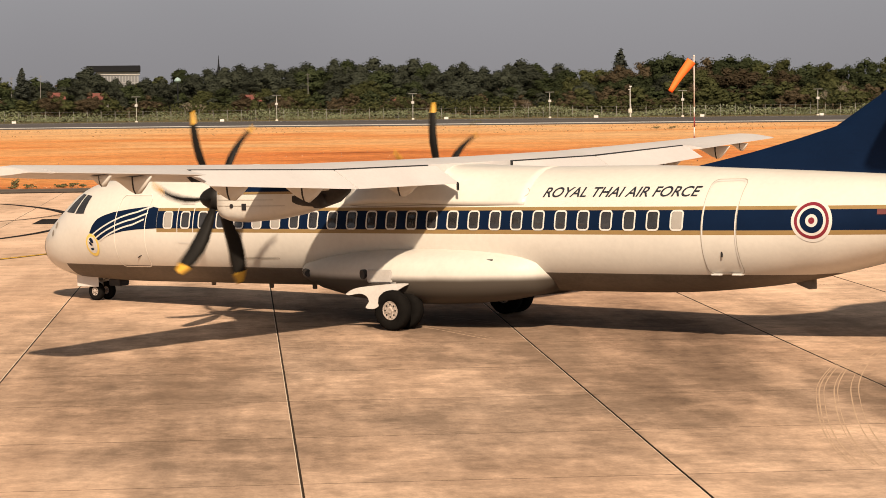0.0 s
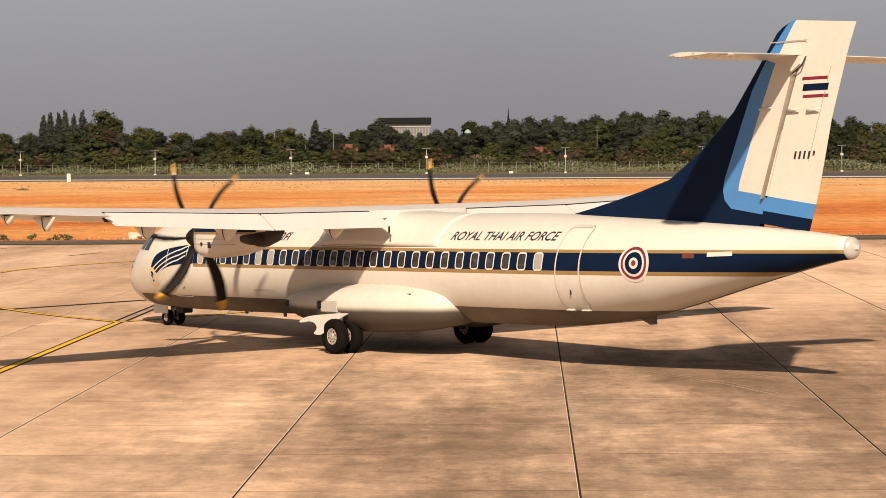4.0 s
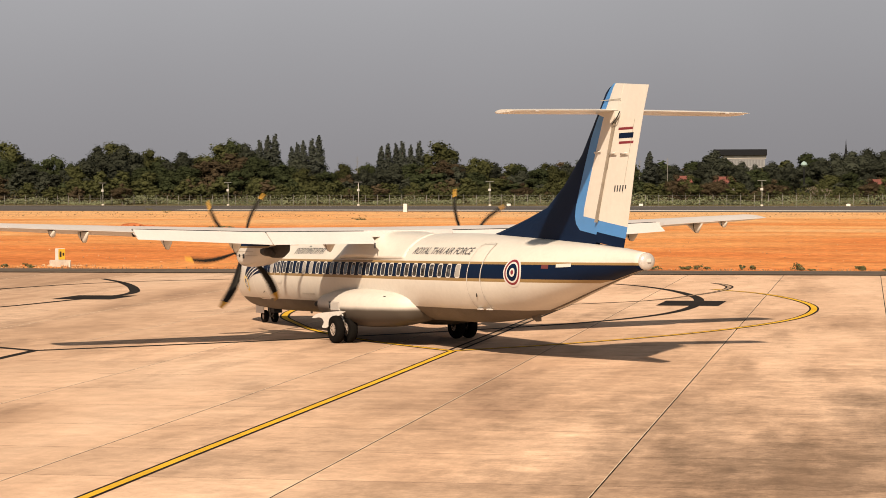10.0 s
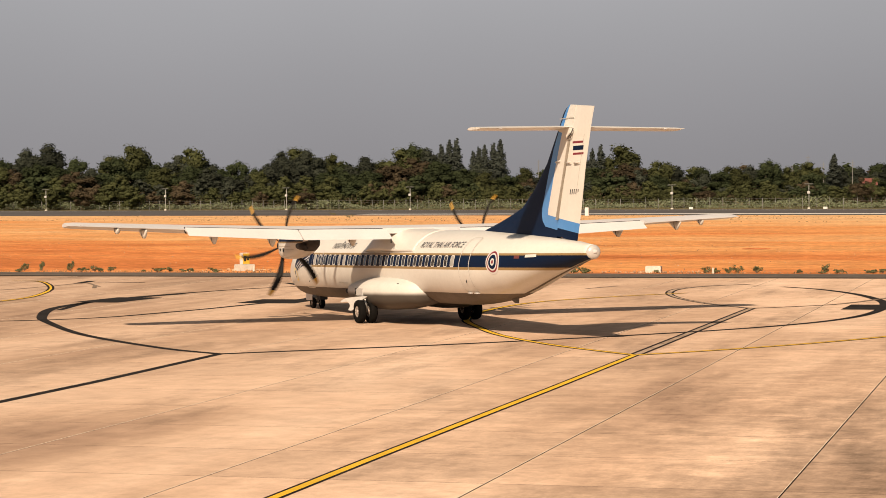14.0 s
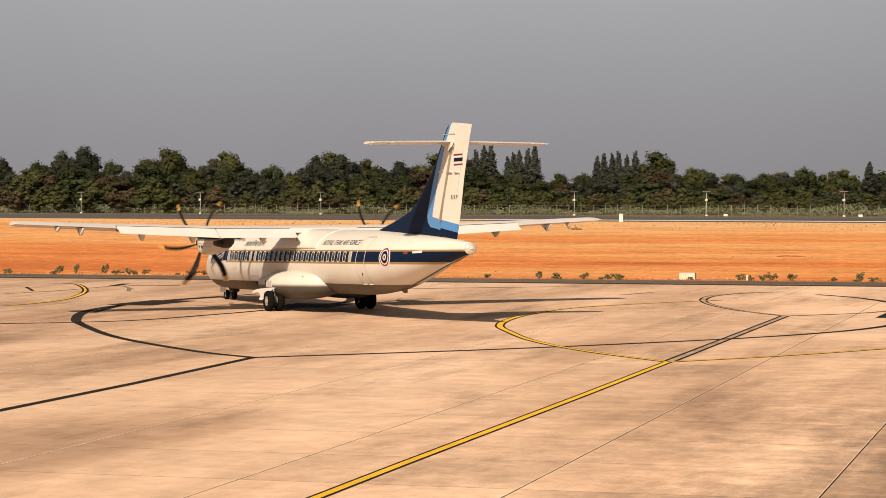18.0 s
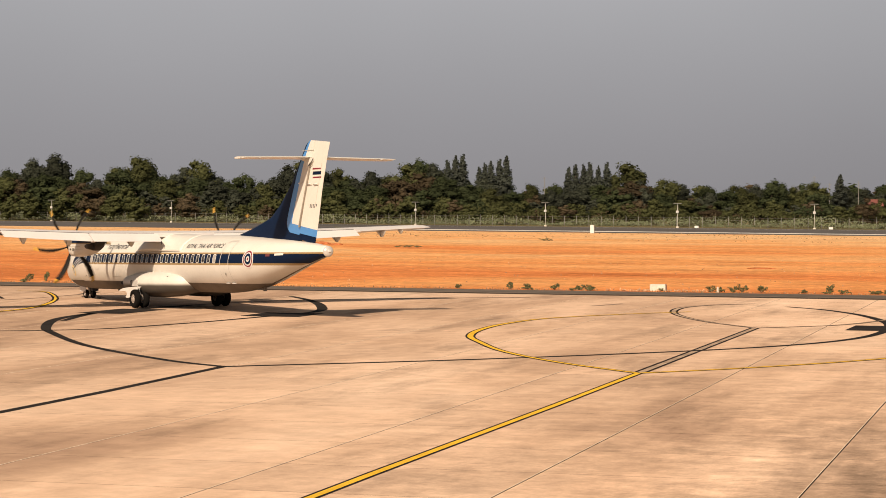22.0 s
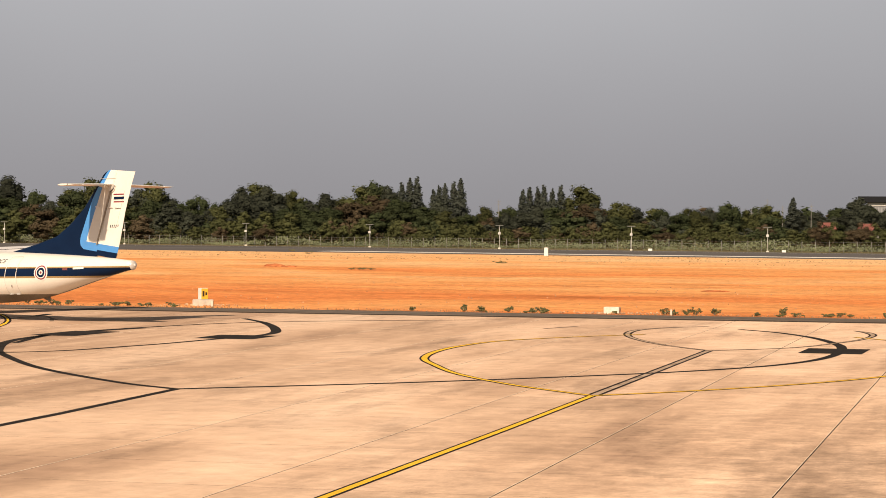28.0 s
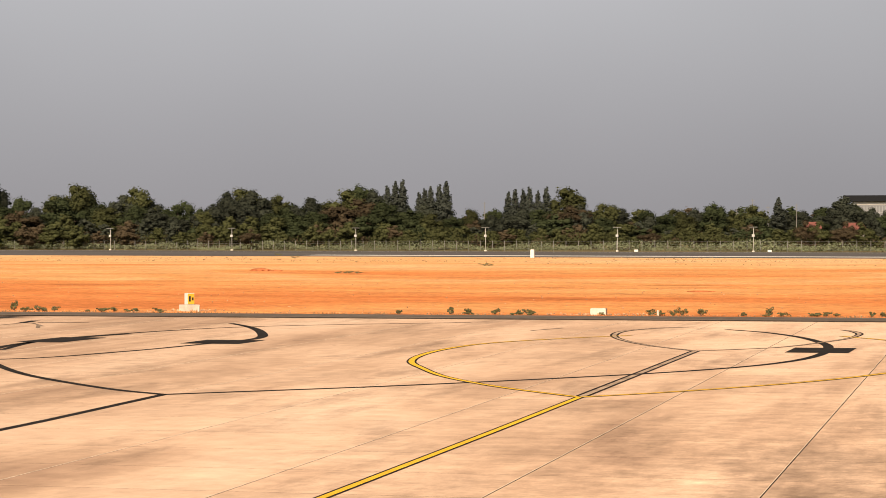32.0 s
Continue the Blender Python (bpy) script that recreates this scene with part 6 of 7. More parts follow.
FAR_WOOD = [(10.9, 8.4), (10.2, 9.2), (9.72, 8.9), (9.3, 9.9), (8.89, 11.2), (8.73, 12.4), (8.45, 10.4), (8.06, 9.6), (7.75, 8.8), (7.3, 9.6), (6.96, 9.4), (6.5, 11.8), (6.12, 10.4), (5.84, 11.8), (5.35, 12.2), (5.0, 12.8), (4.6, 12.2), (4.2, 13.0),
            (3.67, 11.8), (3.31, 13.0), (3.0, 12.0), (2.68, 14.0), (2.33, 13.6), (1.98, 12.4), (1.65, 14.1), (1.27, 12.3), (0.99, 11.7), (0.73, 13.9), (0.28, 12.6), (-0.28, 11.9), (-0.56, 12.7), (-1.1, 11.4), (-1.69, 12.2), (-1.97, 13.1), (-2.4, 12.1), (-2.9, 12.0)]
RIGHT_WOOD = [(-3.15, 8.6), (-3.5, 10.2), (-3.9, 10.2), (-4.3, 11.0), (-4.92, 11.6), (-5.25, 12.4), (-5.62, 13.6), (-5.95, 12.8), (-6.5, 12.5), (-6.94, 11.7), (-7.25, 12.9), (-7.6, 12.9), (-8.12, 11.3), (-8.6, 12.1), (-9.05, 11.0), (-9.6, 11.1),
              (-10.05, 10.5), (-10.53, 11.9), (-11.0, 12.6), (-11.6, 12.9), (-12.3, 13.2), (-13.0, 12.6)]
rng = np.random.default_rng(21)


LOW = {}


def low_growth(model, where, height, turn, wide):
    """Collects the bushes of the wood's edge, which stand too close to be told apart."""
    co, nm = BUSHES[model][0], BUSHES[model][2]
    co = co * (height / 9.2) * np.array((wide, wide, 1.0))
    c, s = math.cos(turn), math.sin(turn)
    co = np.stack([co[:, 0] * c - co[:, 1] * s, co[:, 0] * s + co[:, 1] * c, co[:, 2]], 1) + np.array(where)
    nm = np.stack([nm[:, 0] * c - nm[:, 1] * s, nm[:, 0] * s + nm[:, 1] * c, nm[:, 2]], 1)
    LOW.setdefault(model, []).append((co, nm))


def plant_low_growth():
    verts, faces, normals, index, mats, n = [], [], [], [], [], 0
    for slot, (model, copies) in enumerate(LOW.items()):
        base = BUSHES[model][1]
        mats.append(BUSHES[model][3])
        for co, nm in copies:
            verts.append(co)
            normals.append(nm)
            faces += [tuple(k + n for k in f) for f in base]
            index += [slot] * len(base)
            n += len(co)
    me = mesh_of("undergrowth", np.concatenate(verts).tolist(), faces, mats, index)
    rounded_shading(me, np.concatenate(normals))
    tagged(new("undergrowth", me), "dense olive and brown bushes along the edge of the wood", "bushes", kind="stuff")


def wood(tops, dist, back, front):
    """A wood whose back row has the given tops, with lower trees before it. front: distance, share of height, step in degrees, models."""
    for d, h in tops:
        plant_tree(int(rng.choice(back)), at_bearing(d, dist + rng.uniform(-5, 5)), h, rng.uniform(0, 6.28), rng.uniform(1.0, 1.5))
    degs, hs = [p[0] for p in tops][::-1], [p[1] for p in tops][::-1]
    for dd, share, step, models in front:
        d = degs[-1] + 0.1
        while d > degs[0] - 0.2:
            h = float(np.interp(d, degs, hs)) * share * rng.uniform(0.78, 1.06) * dd / dist
            model, where, turn, wide = int(rng.choice(models)), at_bearing(d, dd + rng.uniform(-5, 5)), rng.uniform(0, 6.28), rng.uniform(1.3, 1.9)
            if share > 0.6:
                plant_tree(model, where, h, turn, wide)
            else:
                low_growth(model, where, h, turn, wide)
            d -= step * rng.uniform(0.75, 1.25)


wood(LEFT_WOOD, 525, [0, 6, 0, 1, 3], [(512, 0.86, 0.50, [0, 6, 1, 0, 2]), (500, 0.60, 0.52, [0, 1, 2, 6, 5]), (489, 0.45, 0.62, [5, 1, 9, 5])])
# models 3 and 6 bring the haze-tinted grey leaves to the farthest rows
wood(FAR_WOOD, 620, [3, 6, 4, 6, 3], [(600, 0.88, 0.46, [6, 3, 0, 6]), (565, 0.62, 0.50, [6, 0, 4, 1]), (530, 0.50, 0.52, [0, 5, 2, 6]), (494, 0.36, 0.62, [5, 9, 5, 2])])
wood([(d, h * 0.92) for d, h in RIGHT_WOOD], 500, [0, 1, 2, 1, 0], [(490, 0.84, 0.52, [0, 1, 2, 6]), (480, 0.60, 0.54, [0, 1, 2, 5]), (472, 0.42, 0.62, [5, 1, 9])])
for d in np.arange(-13.5, 33.5, 0.33):
    near, high = 456 / (1 - 0.13 * math.tan(radians(d))) + 19, (1.8, 4.4) if -3 < d < 8 else (2.6, 5.8)
    low_growth(int(rng.choice([5, 1, 9, 0, 1, 5])), at_bearing(d + rng.uniform(-0.1, 0.1), near + rng.uniform(-4, 6)), rng.uniform(*high), rng.uniform(0, 6.28), rng.uniform(1.5, 2.1))
for d in np.arange(-13.5, 34.0, 0.62):
    low_growth(int(rng.choice([5, 1, 9, 0])), at_bearing(d, 690 + rng.uniform(-25, 25)), rng.uniform(8.0, 10.5), rng.uniform(0, 6.28), 1.7)
plant_low_growth()
for d, h in ((20.09, 13.8), (19.89, 14.8), (19.71, 15.1), (19.29, 12.3), (19.15, 13.1), (19.01, 13.6), (18.79, 14.0), (18.61, 14.7), (17.06, 12.3), (16.89, 12.8), (16.68, 12.8), (16.53, 13.3), (16.32, 12.5), (16.11, 13.3)):
    plant_tree(7 if int(d * 100) % 2 else 8, at_bearing(d, 522), h, d * 7, 1.25)
plant_tree(8, at_bearing(-4.47, 640), 15.2, 0.3, 2.0)
plant_tree(7, at_bearing(10.36, 600), 11.6, 0.3, 1.7)

# tall grass and scrub along the fence, one mass of blades
def grass_mass(name, n, v0, v1, u0, u1, hmin, hmax, wide, mat, label, to=on_field, lumps=0.0, seed=3):
    rng = np.random.default_rng(seed)
    v, u = rng.uniform(v0, v1, n), rng.uniform(u0, u1, n)
    if lumps:
        k = np.array([noise.noise(Vector((a * lumps, b * lumps, 0))) for a, b in zip(v, u)])
        keep = k > -0.12
        v, u, k = v[keep], u[keep], k[keep]
        tall = 0.6 + 0.9 * np.clip(k + 0.2, 0, 0.8)
    else:
        tall = np.ones(n)
    verts, faces = [], []
    hs = rng.uniform(hmin, hmax, len(v)) * tall
    an = rng.uniform(0, math.pi, len(v))
    ln = rng.normal(0, 0.25, (len(v), 2))
    for i in range(len(v)):
        p = to(v[i], u[i], -0.05)
        c = Vector((math.cos(an[i]), math.sin(an[i]), 0)) * wide * (0.6 + 0.8 * (i % 7) / 7)
        tip = p + Vector((ln[i, 0] * hs[i], ln[i, 1] * hs[i], hs[i]))
        m = (p + tip) / 2
        k = len(verts)
        verts += [p - c * 0.4, p + c * 0.4, m + c * 0.7, tip, m - c * 0.7]
        faces.append((k, k + 1, k + 2, k + 3, k + 4))
    return tagged(new(name, mesh_of(name, verts, faces, mat)), label, "grass", kind="stuff")


def scrub_mass(name, n, v0, v1, u0, u1, high, size, mat, label, seed, lumps=0.07):
    """A low uneven hedge of leaves and stems, one mass."""
    rng = np.random.default_rng(seed)
    v, u = rng.uniform(v0, v1, n), rng.uniform(u0, u1, n)
    k = np.array([noise.noise(Vector((a * lumps, b * lumps, seed))) for a, b in zip(v, u)])
    top = high * np.clip(0.62 + 1.1 * k, 0.12, 1.4)
    z = top * rng.uniform(0, 1, n) ** 0.7
    c = np.array([on_field(a, b, q) for a, b, q in zip(v, u, z)])
    nrm = rng.normal(size=(n, 3)) + np.array((0, -0.5, 0.4))
    nrm /= np.linalg.norm(nrm, axis=1)[:, None]
    a = np.cross(nrm, rng.normal(size=(n, 3)))
    a /= np.linalg.norm(a, axis=1)[:, None]
    b = np.cross(nrm, a)
    s = size * rng.uniform(0.5, 1.4, n)[:, None]
    vv = np.stack([c - a * s, c - b * s * 0.5, c + a * s, c + b * s * 0.7], 1).reshape(-1, 3)
    return tagged(new(name, mesh_of(name, vv, np.arange(4 * n).reshape(n, 4).tolist(), mat)), label, "scrub", kind="stuff")


scrub_mass("tall_grass", 42000, -310, 200, 453.5, 463, 1.9, 0.18, REED, "pale green tall grass and scrub along the fence", 3)
scrub_mass("dry_scrub", 22000, -310, 200, 464, 480, 4.0, 0.30, LEAF[1], "olive scrub behind the fence", 8, 0.05)
scrub_mass("brown_scrub", 6000, -310, 200, 457, 470, 2.8, 0.24, LEAF[2], "brown dry bushes along the fence", 14, 0.11)
grass_mass("edge_grass", 2600, -120, 60, 127.6, 129.0, 0.05, 0.16, 0.05, material("dry_edge_grass", (0.20, 0.13, 0.06), 0.8, spread=0.3, island=0.3), "sparse dry grass tufts along the apron edge", to=on_apron, lumps=0.35, seed=9)
grass_mass("runway_verge_grass", 3500, -200, 110, 285, 352, 0.04, 0.20, 0.16, material("dry_verge_grass", (0.26, 0.17, 0.075), 0.8, spread=0.3, island=0.5), "thin straw-coloured grass on the runway verge", lumps=0.045, seed=10)


def weed(where, height, wide, seed):
    rng = np.random.default_rng(seed)
    th = tagged(new("weed"), "small green weed growing from bare soil", "plant", "weeds along the apron edge")
    th.matrix_basis = Matrix.Translation(where)
    bm = bmesh.new()
    lobes, rad = [], []
    for k in range(7):
        a = k * 2.4
        r = wide * rng.uniform(0.1, 0.75)
        z = height * rng.uniform(0.15, 0.85)
        p = (r * math.cos(a), r * math.sin(a), z)
        tube(bm, (0, 0, -0.03), p, 0.012, 0.005, 4)
        lobes.append(p)
        rad.append((wide * 0.30, wide * 0.30, height * 0.26))
    part("stalks", bm, BARK, th)
    v, f, _ = leaf_cloud(rng, lobes, rad, 260, 0.035 + 0.03 * height)
    me = bpy.data.meshes.new("leaves")
    me.from_pydata(v.tolist(), [], f.tolist())
    me.materials.append(WEED)
    child("leaves", me, th)


for k, (v, u, h, w) in enumerate([(-58.9, 130.4, 0.75, 0.35), (-57.0, 129.6, 0.4, 0.5), (-52.7, 129.8, 0.3, 0.5), (-30.9, 128.9, 0.5, 0.35), (-29.9, 128.9, 0.4, 0.3), (-28.3, 129.0, 0.42, 0.45), (-26.9, 128.9, 0.5, 0.35),
                                  (-19.3, 129.2, 0.4, 0.6), (-18.0, 129.0, 0.42, 0.55), (-17.5, 129.4, 0.5, 0.5), (-16.4, 129.0, 0.5, 0.5), (-12.6, 129.3, 0.62, 0.45), (-14.0, 129.0, 0.25, 0.3), (-6.3, 128.8, 0.3, 0.4),
                                  (-3.8, 128.9, 0.6, 0.5), (-6.9, 129.3, 0.35, 0.3), (2.0, 129.2, 0.5, 0.7), (2.9, 129.0, 0.4, 0.5), (8.0, 129.0, 0.5, 0.5), (-67.0, 130.0, 0.55, 0.4), (-69.5, 129.6, 0.5, 0.4), (-71.5, 129.8, 0.4, 0.3),
                                  (-10.2, 129.1, 0.22, 0.3), (-49.5, 130.2, 0.25, 0.4), (-34.0, 128.8, 0.25, 0.3)]):
    weed(on_apron(v, u), h * 0.78, w * 0.85, 100 + k)
for k, (v, u, h, w) in enumerate([(-92.6, 223.0, 0.16, 0.7), (-91.9, 223.9, 0.20, 0.8), (-91.2, 223.2, 0.22, 0.7), (-90.5, 224.0, 0.18, 0.8), (-92.0, 274.6, 0.32, 0.8), (-91.2, 274.2, 0.30, 0.7), (-145, 330, 0.5, 1.0), (-158, 352, 0.6, 1.0), (5, 352, 0.8, 1.5), (30, 300, 0.45, 1.0), (28, 300, 0.4, 0.8)]):
    weed(on_field(v, u), h, w, 200 + k)


def soil_heap(where, long, deep, high, seed, label):
    """A low uneven heap of earth, sunk a little into the ground."""
    rng = np.random.default_rng(seed)
    bm = bmesh.new()
    bmesh.ops.create_icosphere(bm, subdivisions=3, radius=1)
    for vert in bm.verts:
        k = 1 + 0.16 * math.sin(5 * vert.co.x + seed) * math.cos(7 * vert.co.y) + rng.uniform(-0.07, 0.07)
        vert.co = Vector((vert.co.x * long * k, vert.co.y * deep * k, vert.co.z * high * k))
    me = bpy.data.meshes.new("soil_heap")
    bm.to_mesh(me)
    bm.free()
    me.materials.append(CLOD)
    th = tagged(new("soil_heap", me), label, "heap", "heaps of earth on the strip")
    th.matrix_basis = Matrix.Translation(where)


CLOD = material("red_clods", (0.36, 0.125, 0.05), 0.95, spread=0.25, scale=1.5, fine=9, bump=0.4, spec=0.05)
soil_heap(on_field(-106.7, 232.4), 1.25, 0.8, 0.30, 1, "low heap of dark red clods on bare soil")
soil_heap(on_field(-104.2, 231.6), 0.8, 0.5, 0.13, 2, "small flat heap of red clods on bare soil")
soil_heap(on_field(-38.1, 168.8), 1.05, 0.4, 0.075, 3, "thin ridge of dark red earth on bare soil")

# ---- far buildings ----
hall = tagged(new("distant_hall"), "large pale hall with a dark flat roof above the trees", "building")
hall.matrix_basis = Matrix.Translation(at_bearing(8.12, 1250)) @ Matrix.Rotation(radians(8), 4, "Z")
bm = bmesh.new()
box(bm, (-13.5, 0, -1), (13.5, 18, 16.8), 0.2)
part("wall", bm, FACADE, hall, "grey wall")
bm = bmesh.new()
box(bm, (-14.6, -2.5, 18.5), (14.6, 20, 21.9), 0.2)
part("roof", bm, DARK_ROOF, hall, "dark roof")
bm = bmesh.new()
box(bm, (-9.5, -0.6, 16.8), (14.2, 17.5, 18.5), 0.1)
part("fascia", bm, GREY_WHITE, hall, "white band under the roof")
for k in range(16):
    for z0, z1 in ((9.0, 12.4), (12.9, 16.2)):
        bm = bmesh.new()
        box(bm, (-12.8 + 1.62 * k, -0.25, z0), (-11.6 + 1.62 * k, 0.1, z1), 0.05)
        part("window", bm, WINDOW_BAND, hall)
spire = tagged(new("temple_spire"), "slim dark temple spire rising over the wood", "tower")
spire.matrix_basis = Matrix.Translation(at_bearing(5.53, 900))
rings = []
for z, r in ((0, 1.8), (12.5, 1.5), (13.0, 1.1), (14.6, 0.95), (15, 0.6), (17.5, 0.28), (20.8, 0.05)):
    rings.append([(r * math.cos(a), r * math.sin(a), z) for a in np.linspace(0, math.tau, 10, endpoint=False)])
verts, faces = loft(rings)
child("spire_body", mesh_of("spire_body", verts, faces, DARK_ROOF), spire)
dome = tagged(new("water_tower"), "small turquoise-topped water tower over the trees", "tower")
dome.matrix_basis = Matrix.Translation(at_bearing(6.55, 556))
bm = bmesh.new()
tube(bm, (0, 0, 0), (0, 0, 8.5), 0.2, 0.16, 10)
part("shaft", bm, DARK_ROOF, dome)
rings = [[(r * math.cos(a), r * math.sin(a), z) for a in np.linspace(0, math.tau, 14, endpoint=False)] for z, r in ((8.25, 0.4), (8.6, 0.82), (8.85, 0.82), (9.3, 0.5), (9.55, 0.06))]
verts, faces = loft(rings)
child("tank", mesh_of("tank", verts, faces, TURQUOISE), dome)


def house(where, ridge, wide, turn):
    """A low house with a red gabled roof, half hidden by the bushes."""
    h = tagged(new("house"), "small house with a faded red gabled roof among bushes", "house", "houses before the wood")
    h.matrix_basis = Matrix.Translation(where) @ Matrix.Rotation(turn, 4, "Z")
    bm = bmesh.new()
    box(bm, (-wide / 2, -2.2, -0.2), (wide / 2, 2.2, ridge - 1.3), 0.03)
    part("wall", bm, PALE, h, "pale plastered wall")
    eave, e = ridge - 1.35, wide / 2 + 0.4
    for side in (1, -1):
        pts = [(-e, 0, ridge), (e, 0, ridge), (e, side * 2.8, eave), (-e, side * 2.8, eave)]
        pts = pts if side < 0 else pts[::-1]
        verts = pts + [(x, y, z - 0.12) for x, y, z in pts]
        child("roof", mesh_of("roof", verts, [(0, 3, 2, 1), (4, 5, 6, 7), (0, 1, 5, 4), (1, 2, 6, 5), (2, 3, 7, 6), (3, 0, 4, 7)], ROOF_RED), h, "faded red roof")
    bm = bmesh.new()
    box(bm, (-0.5, -2.24, 0.9), (0.5, -2.18, 1.9), 0.01)
    part("window", bm, GLASS, h)
    return h


for d, ridge, wide, turn in ((9.52, 6.0, 2.4, 0.3), (8.50, 5.8, 2.8, -0.2), (4.74, 5.1, 2.0, 0.5), (1.04, 4.2, 2.0, -0.3)):
    house(at_bearing(d, 483), ridge, wide, turn)
    for off, high in ((-0.15, 0.98), (0.05, 0.86), (0.19, 1.0)):
        plant_tree(5 if off < 0 else 9, at_bearing(d + off, 477), ridge * high, d * 3 + off, 1.5)


def radio_mast(where, height):
    """A thin lattice mast with two cross arms."""
    m = tagged(new("radio_mast"), "thin grey aerial mast rising over the wood", "mast", "masts behind the wood")
    m.matrix_basis = Matrix.Translation(where)
    bm = bmesh.new()
    tube(bm, (0, 0, -0.2), (0, 0, height), 0.14, 0.05, 6)
    part("pole", bm, POST, m)
    for z in (height - 0.5, height - 1.3):
        bm = bmesh.new()
        tube(bm, (-0.55, 0, z), (0.55, 0, z), 0.04, 0.04, 5)
        part("cross_arm", bm, POST, m)
    return m


for d, z in ((10.99, 11.9), (10.61, 10.2), (17.66, 11.4), (9.91, 10.6), (3.32, 10.3), (11.38, 9.6)):
    radio_mast(at_bearing(d, 560 if d < 17 else 545), z)

# low weeds scattered along the pavement edge
rng = np.random.default_rng(77)
for k in range(34):
    v = float(rng.choice([rng.uniform(-68, -48), rng.uniform(-32, 10)]))
    weed(on_apron(v, 128.2 + abs(rng.normal(0, 0.7))), rng.uniform(0.08, 0.26), rng.uniform(0.15, 0.45), 300 + k)
for k, (v, u, h, w) in enumerate([(-65.2, 129.8, 0.28, 0.35), (-61.8, 130.0, 0.42, 0.35), (-60.8, 130.4, 0.55, 0.3), (-55.9, 129.6, 0.25, 0.4), (-9.9, 129.0, 0.2, 0.4), (-11.8, 128.8, 0.2, 0.5)]):
    weed(on_apron(v, u), h, w, 400 + k)


def bare_tree(where, height, seed, mat):
    """A leafless tree: a short trunk and forking branches down to fine twigs."""
    rng = np.random.default_rng(seed)
    th = tagged(new("bare_tree"), "leafless tree with pale thin branches", "tree", "bare trees before the wood")
    th.matrix_basis = Matrix.Translation(where)
    bm, twigs = bmesh.new(), bmesh.new()

    def grow(p, d, length, r, depth):
        q = p + d * length
        tube(bm if depth < 2 else twigs, p, q, r, r * 0.62, 5 if depth < 3 else 3, cap=False)
        if depth < 4:
            for _ in range(3 if depth else 4):
                e = (d + Vector(rng.normal(0, 0.42, 3)) + Vector((0, 0, 0.12))).normalized()
                grow(q - d * length * rng.uniform(0, 0.25), e, length * rng.uniform(0.58, 0.82), r * 0.58, depth + 1)

    grow(Vector((0, 0, -0.2)), Vector((0, 0, 1)), height * 0.27, height * 0.016, 0)
    part("trunk", bm, mat, th)
    part("twigs", twigs, mat, th)
    return th


PALE_BARK = material("pale_bark", (0.20, 0.165, 0.13), 0.9, spread=0.2, scale=1.5)
for k, (d, dist, h) in enumerate(((-9.95, 466, 8.6), (-9.6, 468, 6.6), (-7.2, 467, 5.4), (-2.1, 472, 5.0), (-1.85, 474, 4.4), (6.35, 480, 6.2), (6.0, 478, 5.4), (4.0, 474, 4.6), (2.45, 474, 4.0), (1.2, 476, 4.6))):
    bare_tree(at_bearing(d, dist), h, 500 + k, PALE_BARK)
for k, (d, dist, h) in enumerate(((4.0, 476, 4.4), (2.5, 476, 4.0), (-2.0, 476, 4.2), (7.3, 480, 5.0), (0.6, 478, 4.6), (23.5, 484, 4.6), (13.5, 480, 4.4))):
    plant_tree(9, at_bearing(d, dist), h, k * 1.3, 1.7)
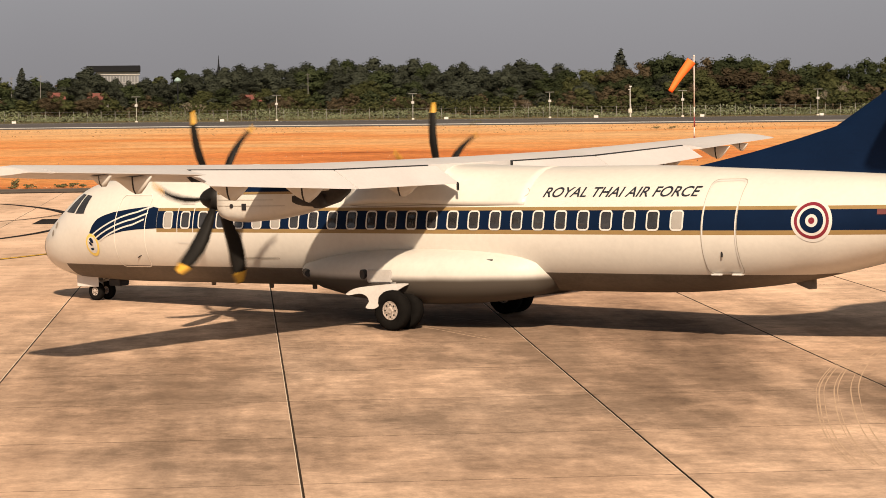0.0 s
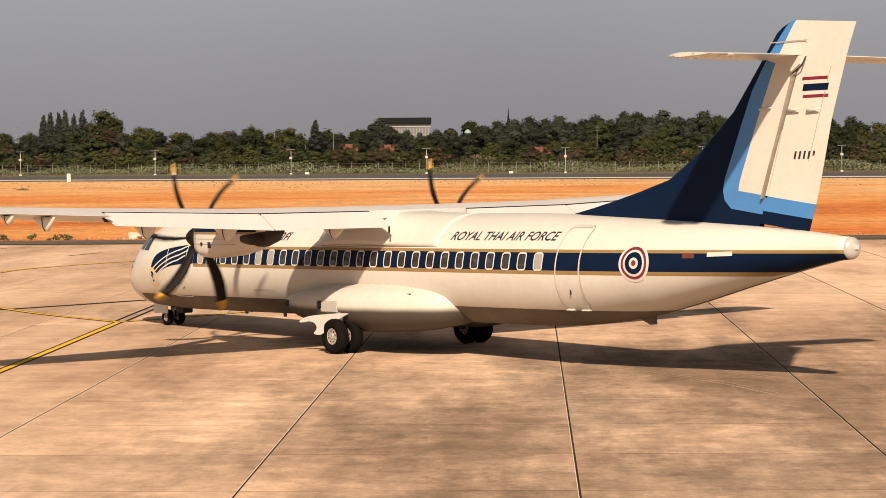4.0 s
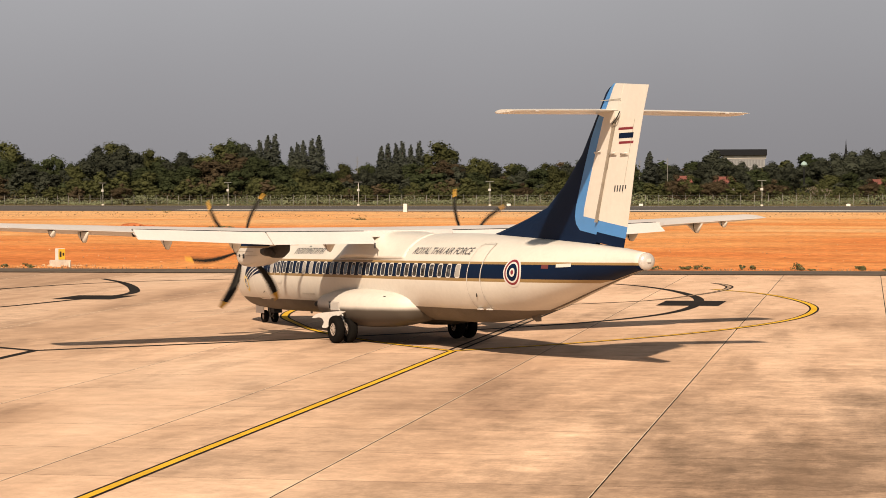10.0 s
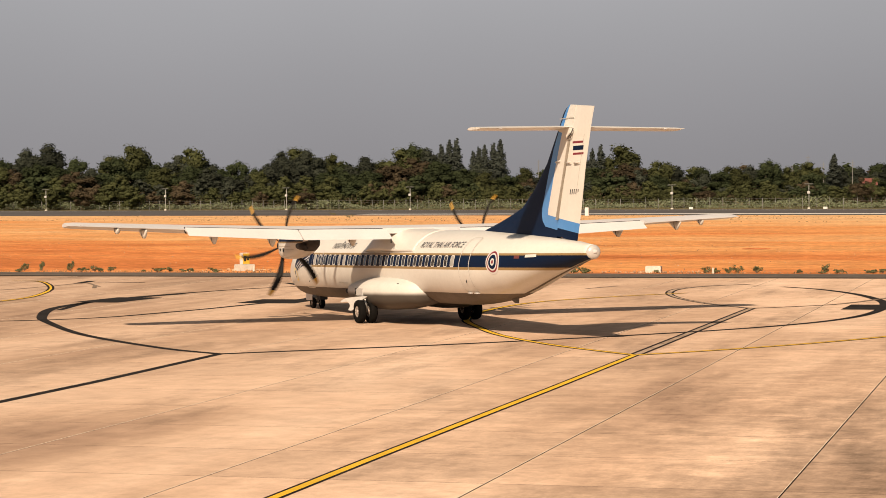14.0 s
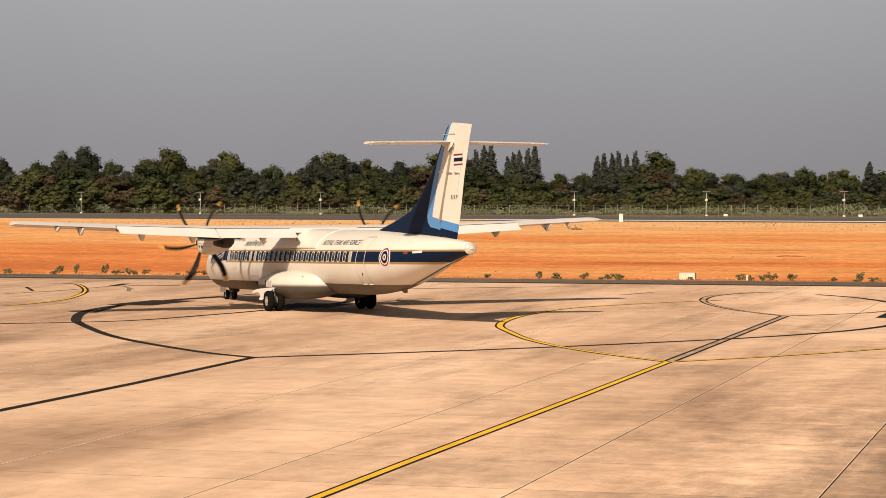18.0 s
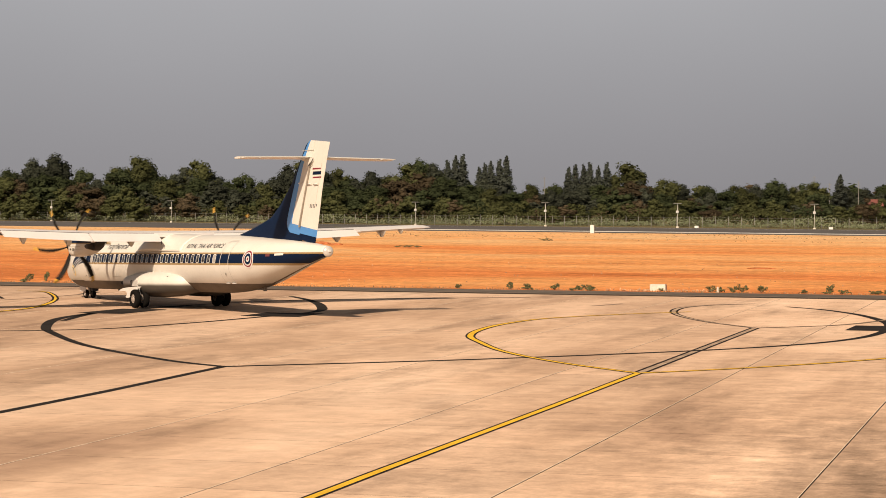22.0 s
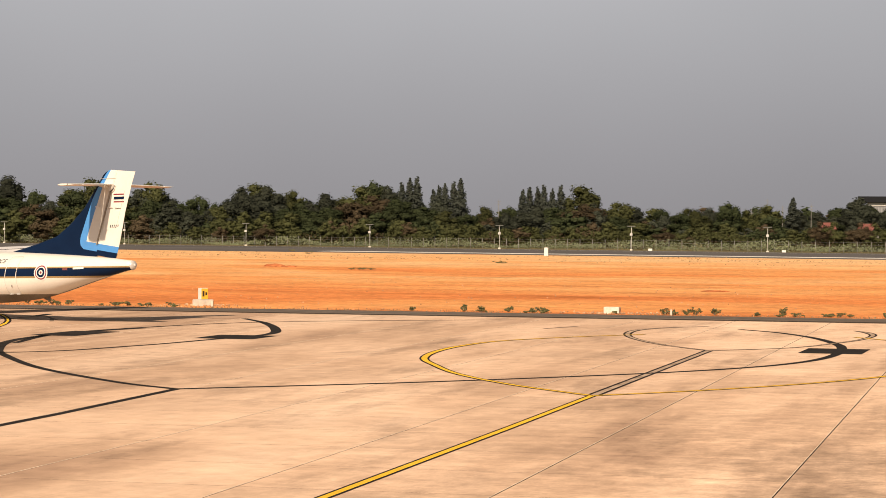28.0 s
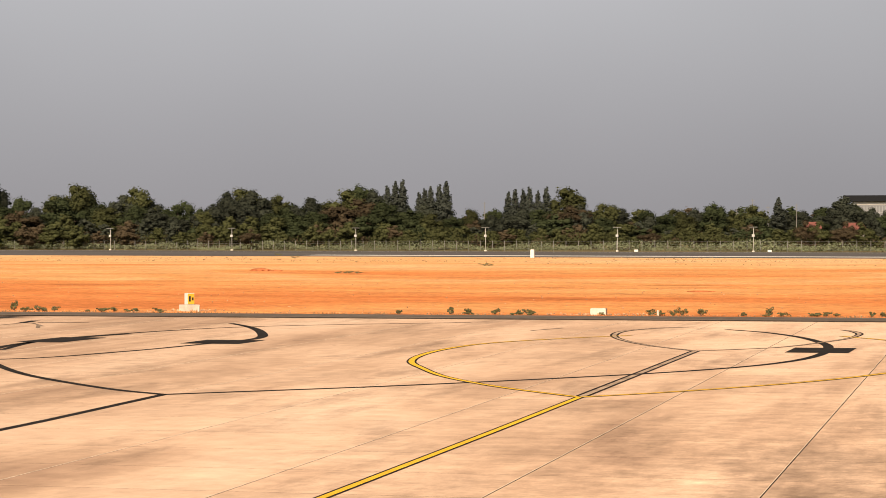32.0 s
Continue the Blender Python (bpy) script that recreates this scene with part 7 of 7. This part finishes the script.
# ---- what moves ----
# seconds, place of the point between the main wheels, heading in degrees
TAXI_ROWS = [
    (0.0, 0.24, 50.05, 143.88), (1.0, -1.75, 51.45, 141.98), (2.0, -3.73, 52.98, 140.35), (3.0, -5.87, 54.83, 138.59),
    (4.5, -9.13, 57.55, 135.95), (6.0, -12.15, 60.27, 134.05), (7.0, -14.04, 62.21, 133.37), (8.0, -16.02, 64.27, 132.89),
    (9.0, -18.23, 66.53, 132.63), (10.0, -20.48, 68.93, 132.64), (11.0, -22.75, 71.47, 132.72), (12.0, -25.14, 74.09, 132.94),
    (13.0, -27.58, 76.76, 133.13), (14.0, -30.00, 79.31, 133.33), (15.0, -32.38, 81.75, 133.87), (16.5, -35.94, 85.26, 135.09),
    (18.0, -39.45, 88.57, 136.66), (19.0, -41.74, 90.68, 137.63), (20.0, -44.05, 92.74, 138.62), (21.0, -46.36, 94.70, 139.96),
    (22.0, -48.70, 96.63, 141.99), (23.0, -51.19, 98.50, 144.58), (24.0, -53.72, 99.95, 147.90), (25.0, -56.32, 101.32, 151.40),
    (26.0, -58.80, 102.48, 154.80), (27.5, -62.98, 103.95, 161.80), (29.0, -67.38, 104.85, 167.80), (30.0, -70.50, 105.40, 169.90),
    (31.0, -73.90, 105.92, 171.20), (32.0, -77.25, 106.40, 172.00),
]
SPIN_A_FRAME = 50.0            # degrees of propeller turn in 1/30 s
# seconds and the small drift of the propellers against an even spin
PHASE_PORT = [(0, -24), (1, -27), (3, -19), (6, -36), (8, -38), (10, -41), (11, -52), (13, -54), (14, -46), (15, -34), (18, -38), (20, -39), (23, -36), (24, -15), (32, 0)]
PHASE_STARBOARD = [(0, -10), (1, -19), (2, -22), (3, -17), (6, -28), (7, -22), (8, -14), (10, -17), (12, -23), (13, -35), (14, -43), (15, -25), (18, -28), (22, -24), (23, -21), (24, -41), (26, -51), (32, -51)]


def motions():
    walk(plane, [(t, pose(x, y, 0, 0, BODY_PITCH, h)) for t, x, y, h in TAXI_ROWS])
    times = [k / FPS for k in range(32 * FPS + 1)]
    for prop, phase in zip(props, (PHASE_PORT, PHASE_STARBOARD)):
        base = prop.matrix_basis.copy()
        rows = []
        for k, t in enumerate(times):
            drift = float(np.interp(t, [p[0] for p in phase], [p[1] for p in phase]))
            rows.append((t, base @ Matrix.Rotation(radians(SPIN_A_FRAME * k + drift), 4, "X")))
        walk(prop, rows)
    # wheels roll with the distance gone
    tt = [r[0] for r in TAXI_ROWS]
    dist = [0.0]
    for a, b in zip(TAXI_ROWS, TAXI_ROWS[1:]):
        dist.append(dist[-1] + math.hypot(b[1] - a[1], b[2] - a[2]))
    for w, r in WHEELS:
        base = w.matrix_basis.copy()
        walk(w, [(k / 10, base @ Matrix.Rotation(float(np.interp(k / 10, tt, dist)) / r, 4, "Y")) for k in range(321)])


motions()
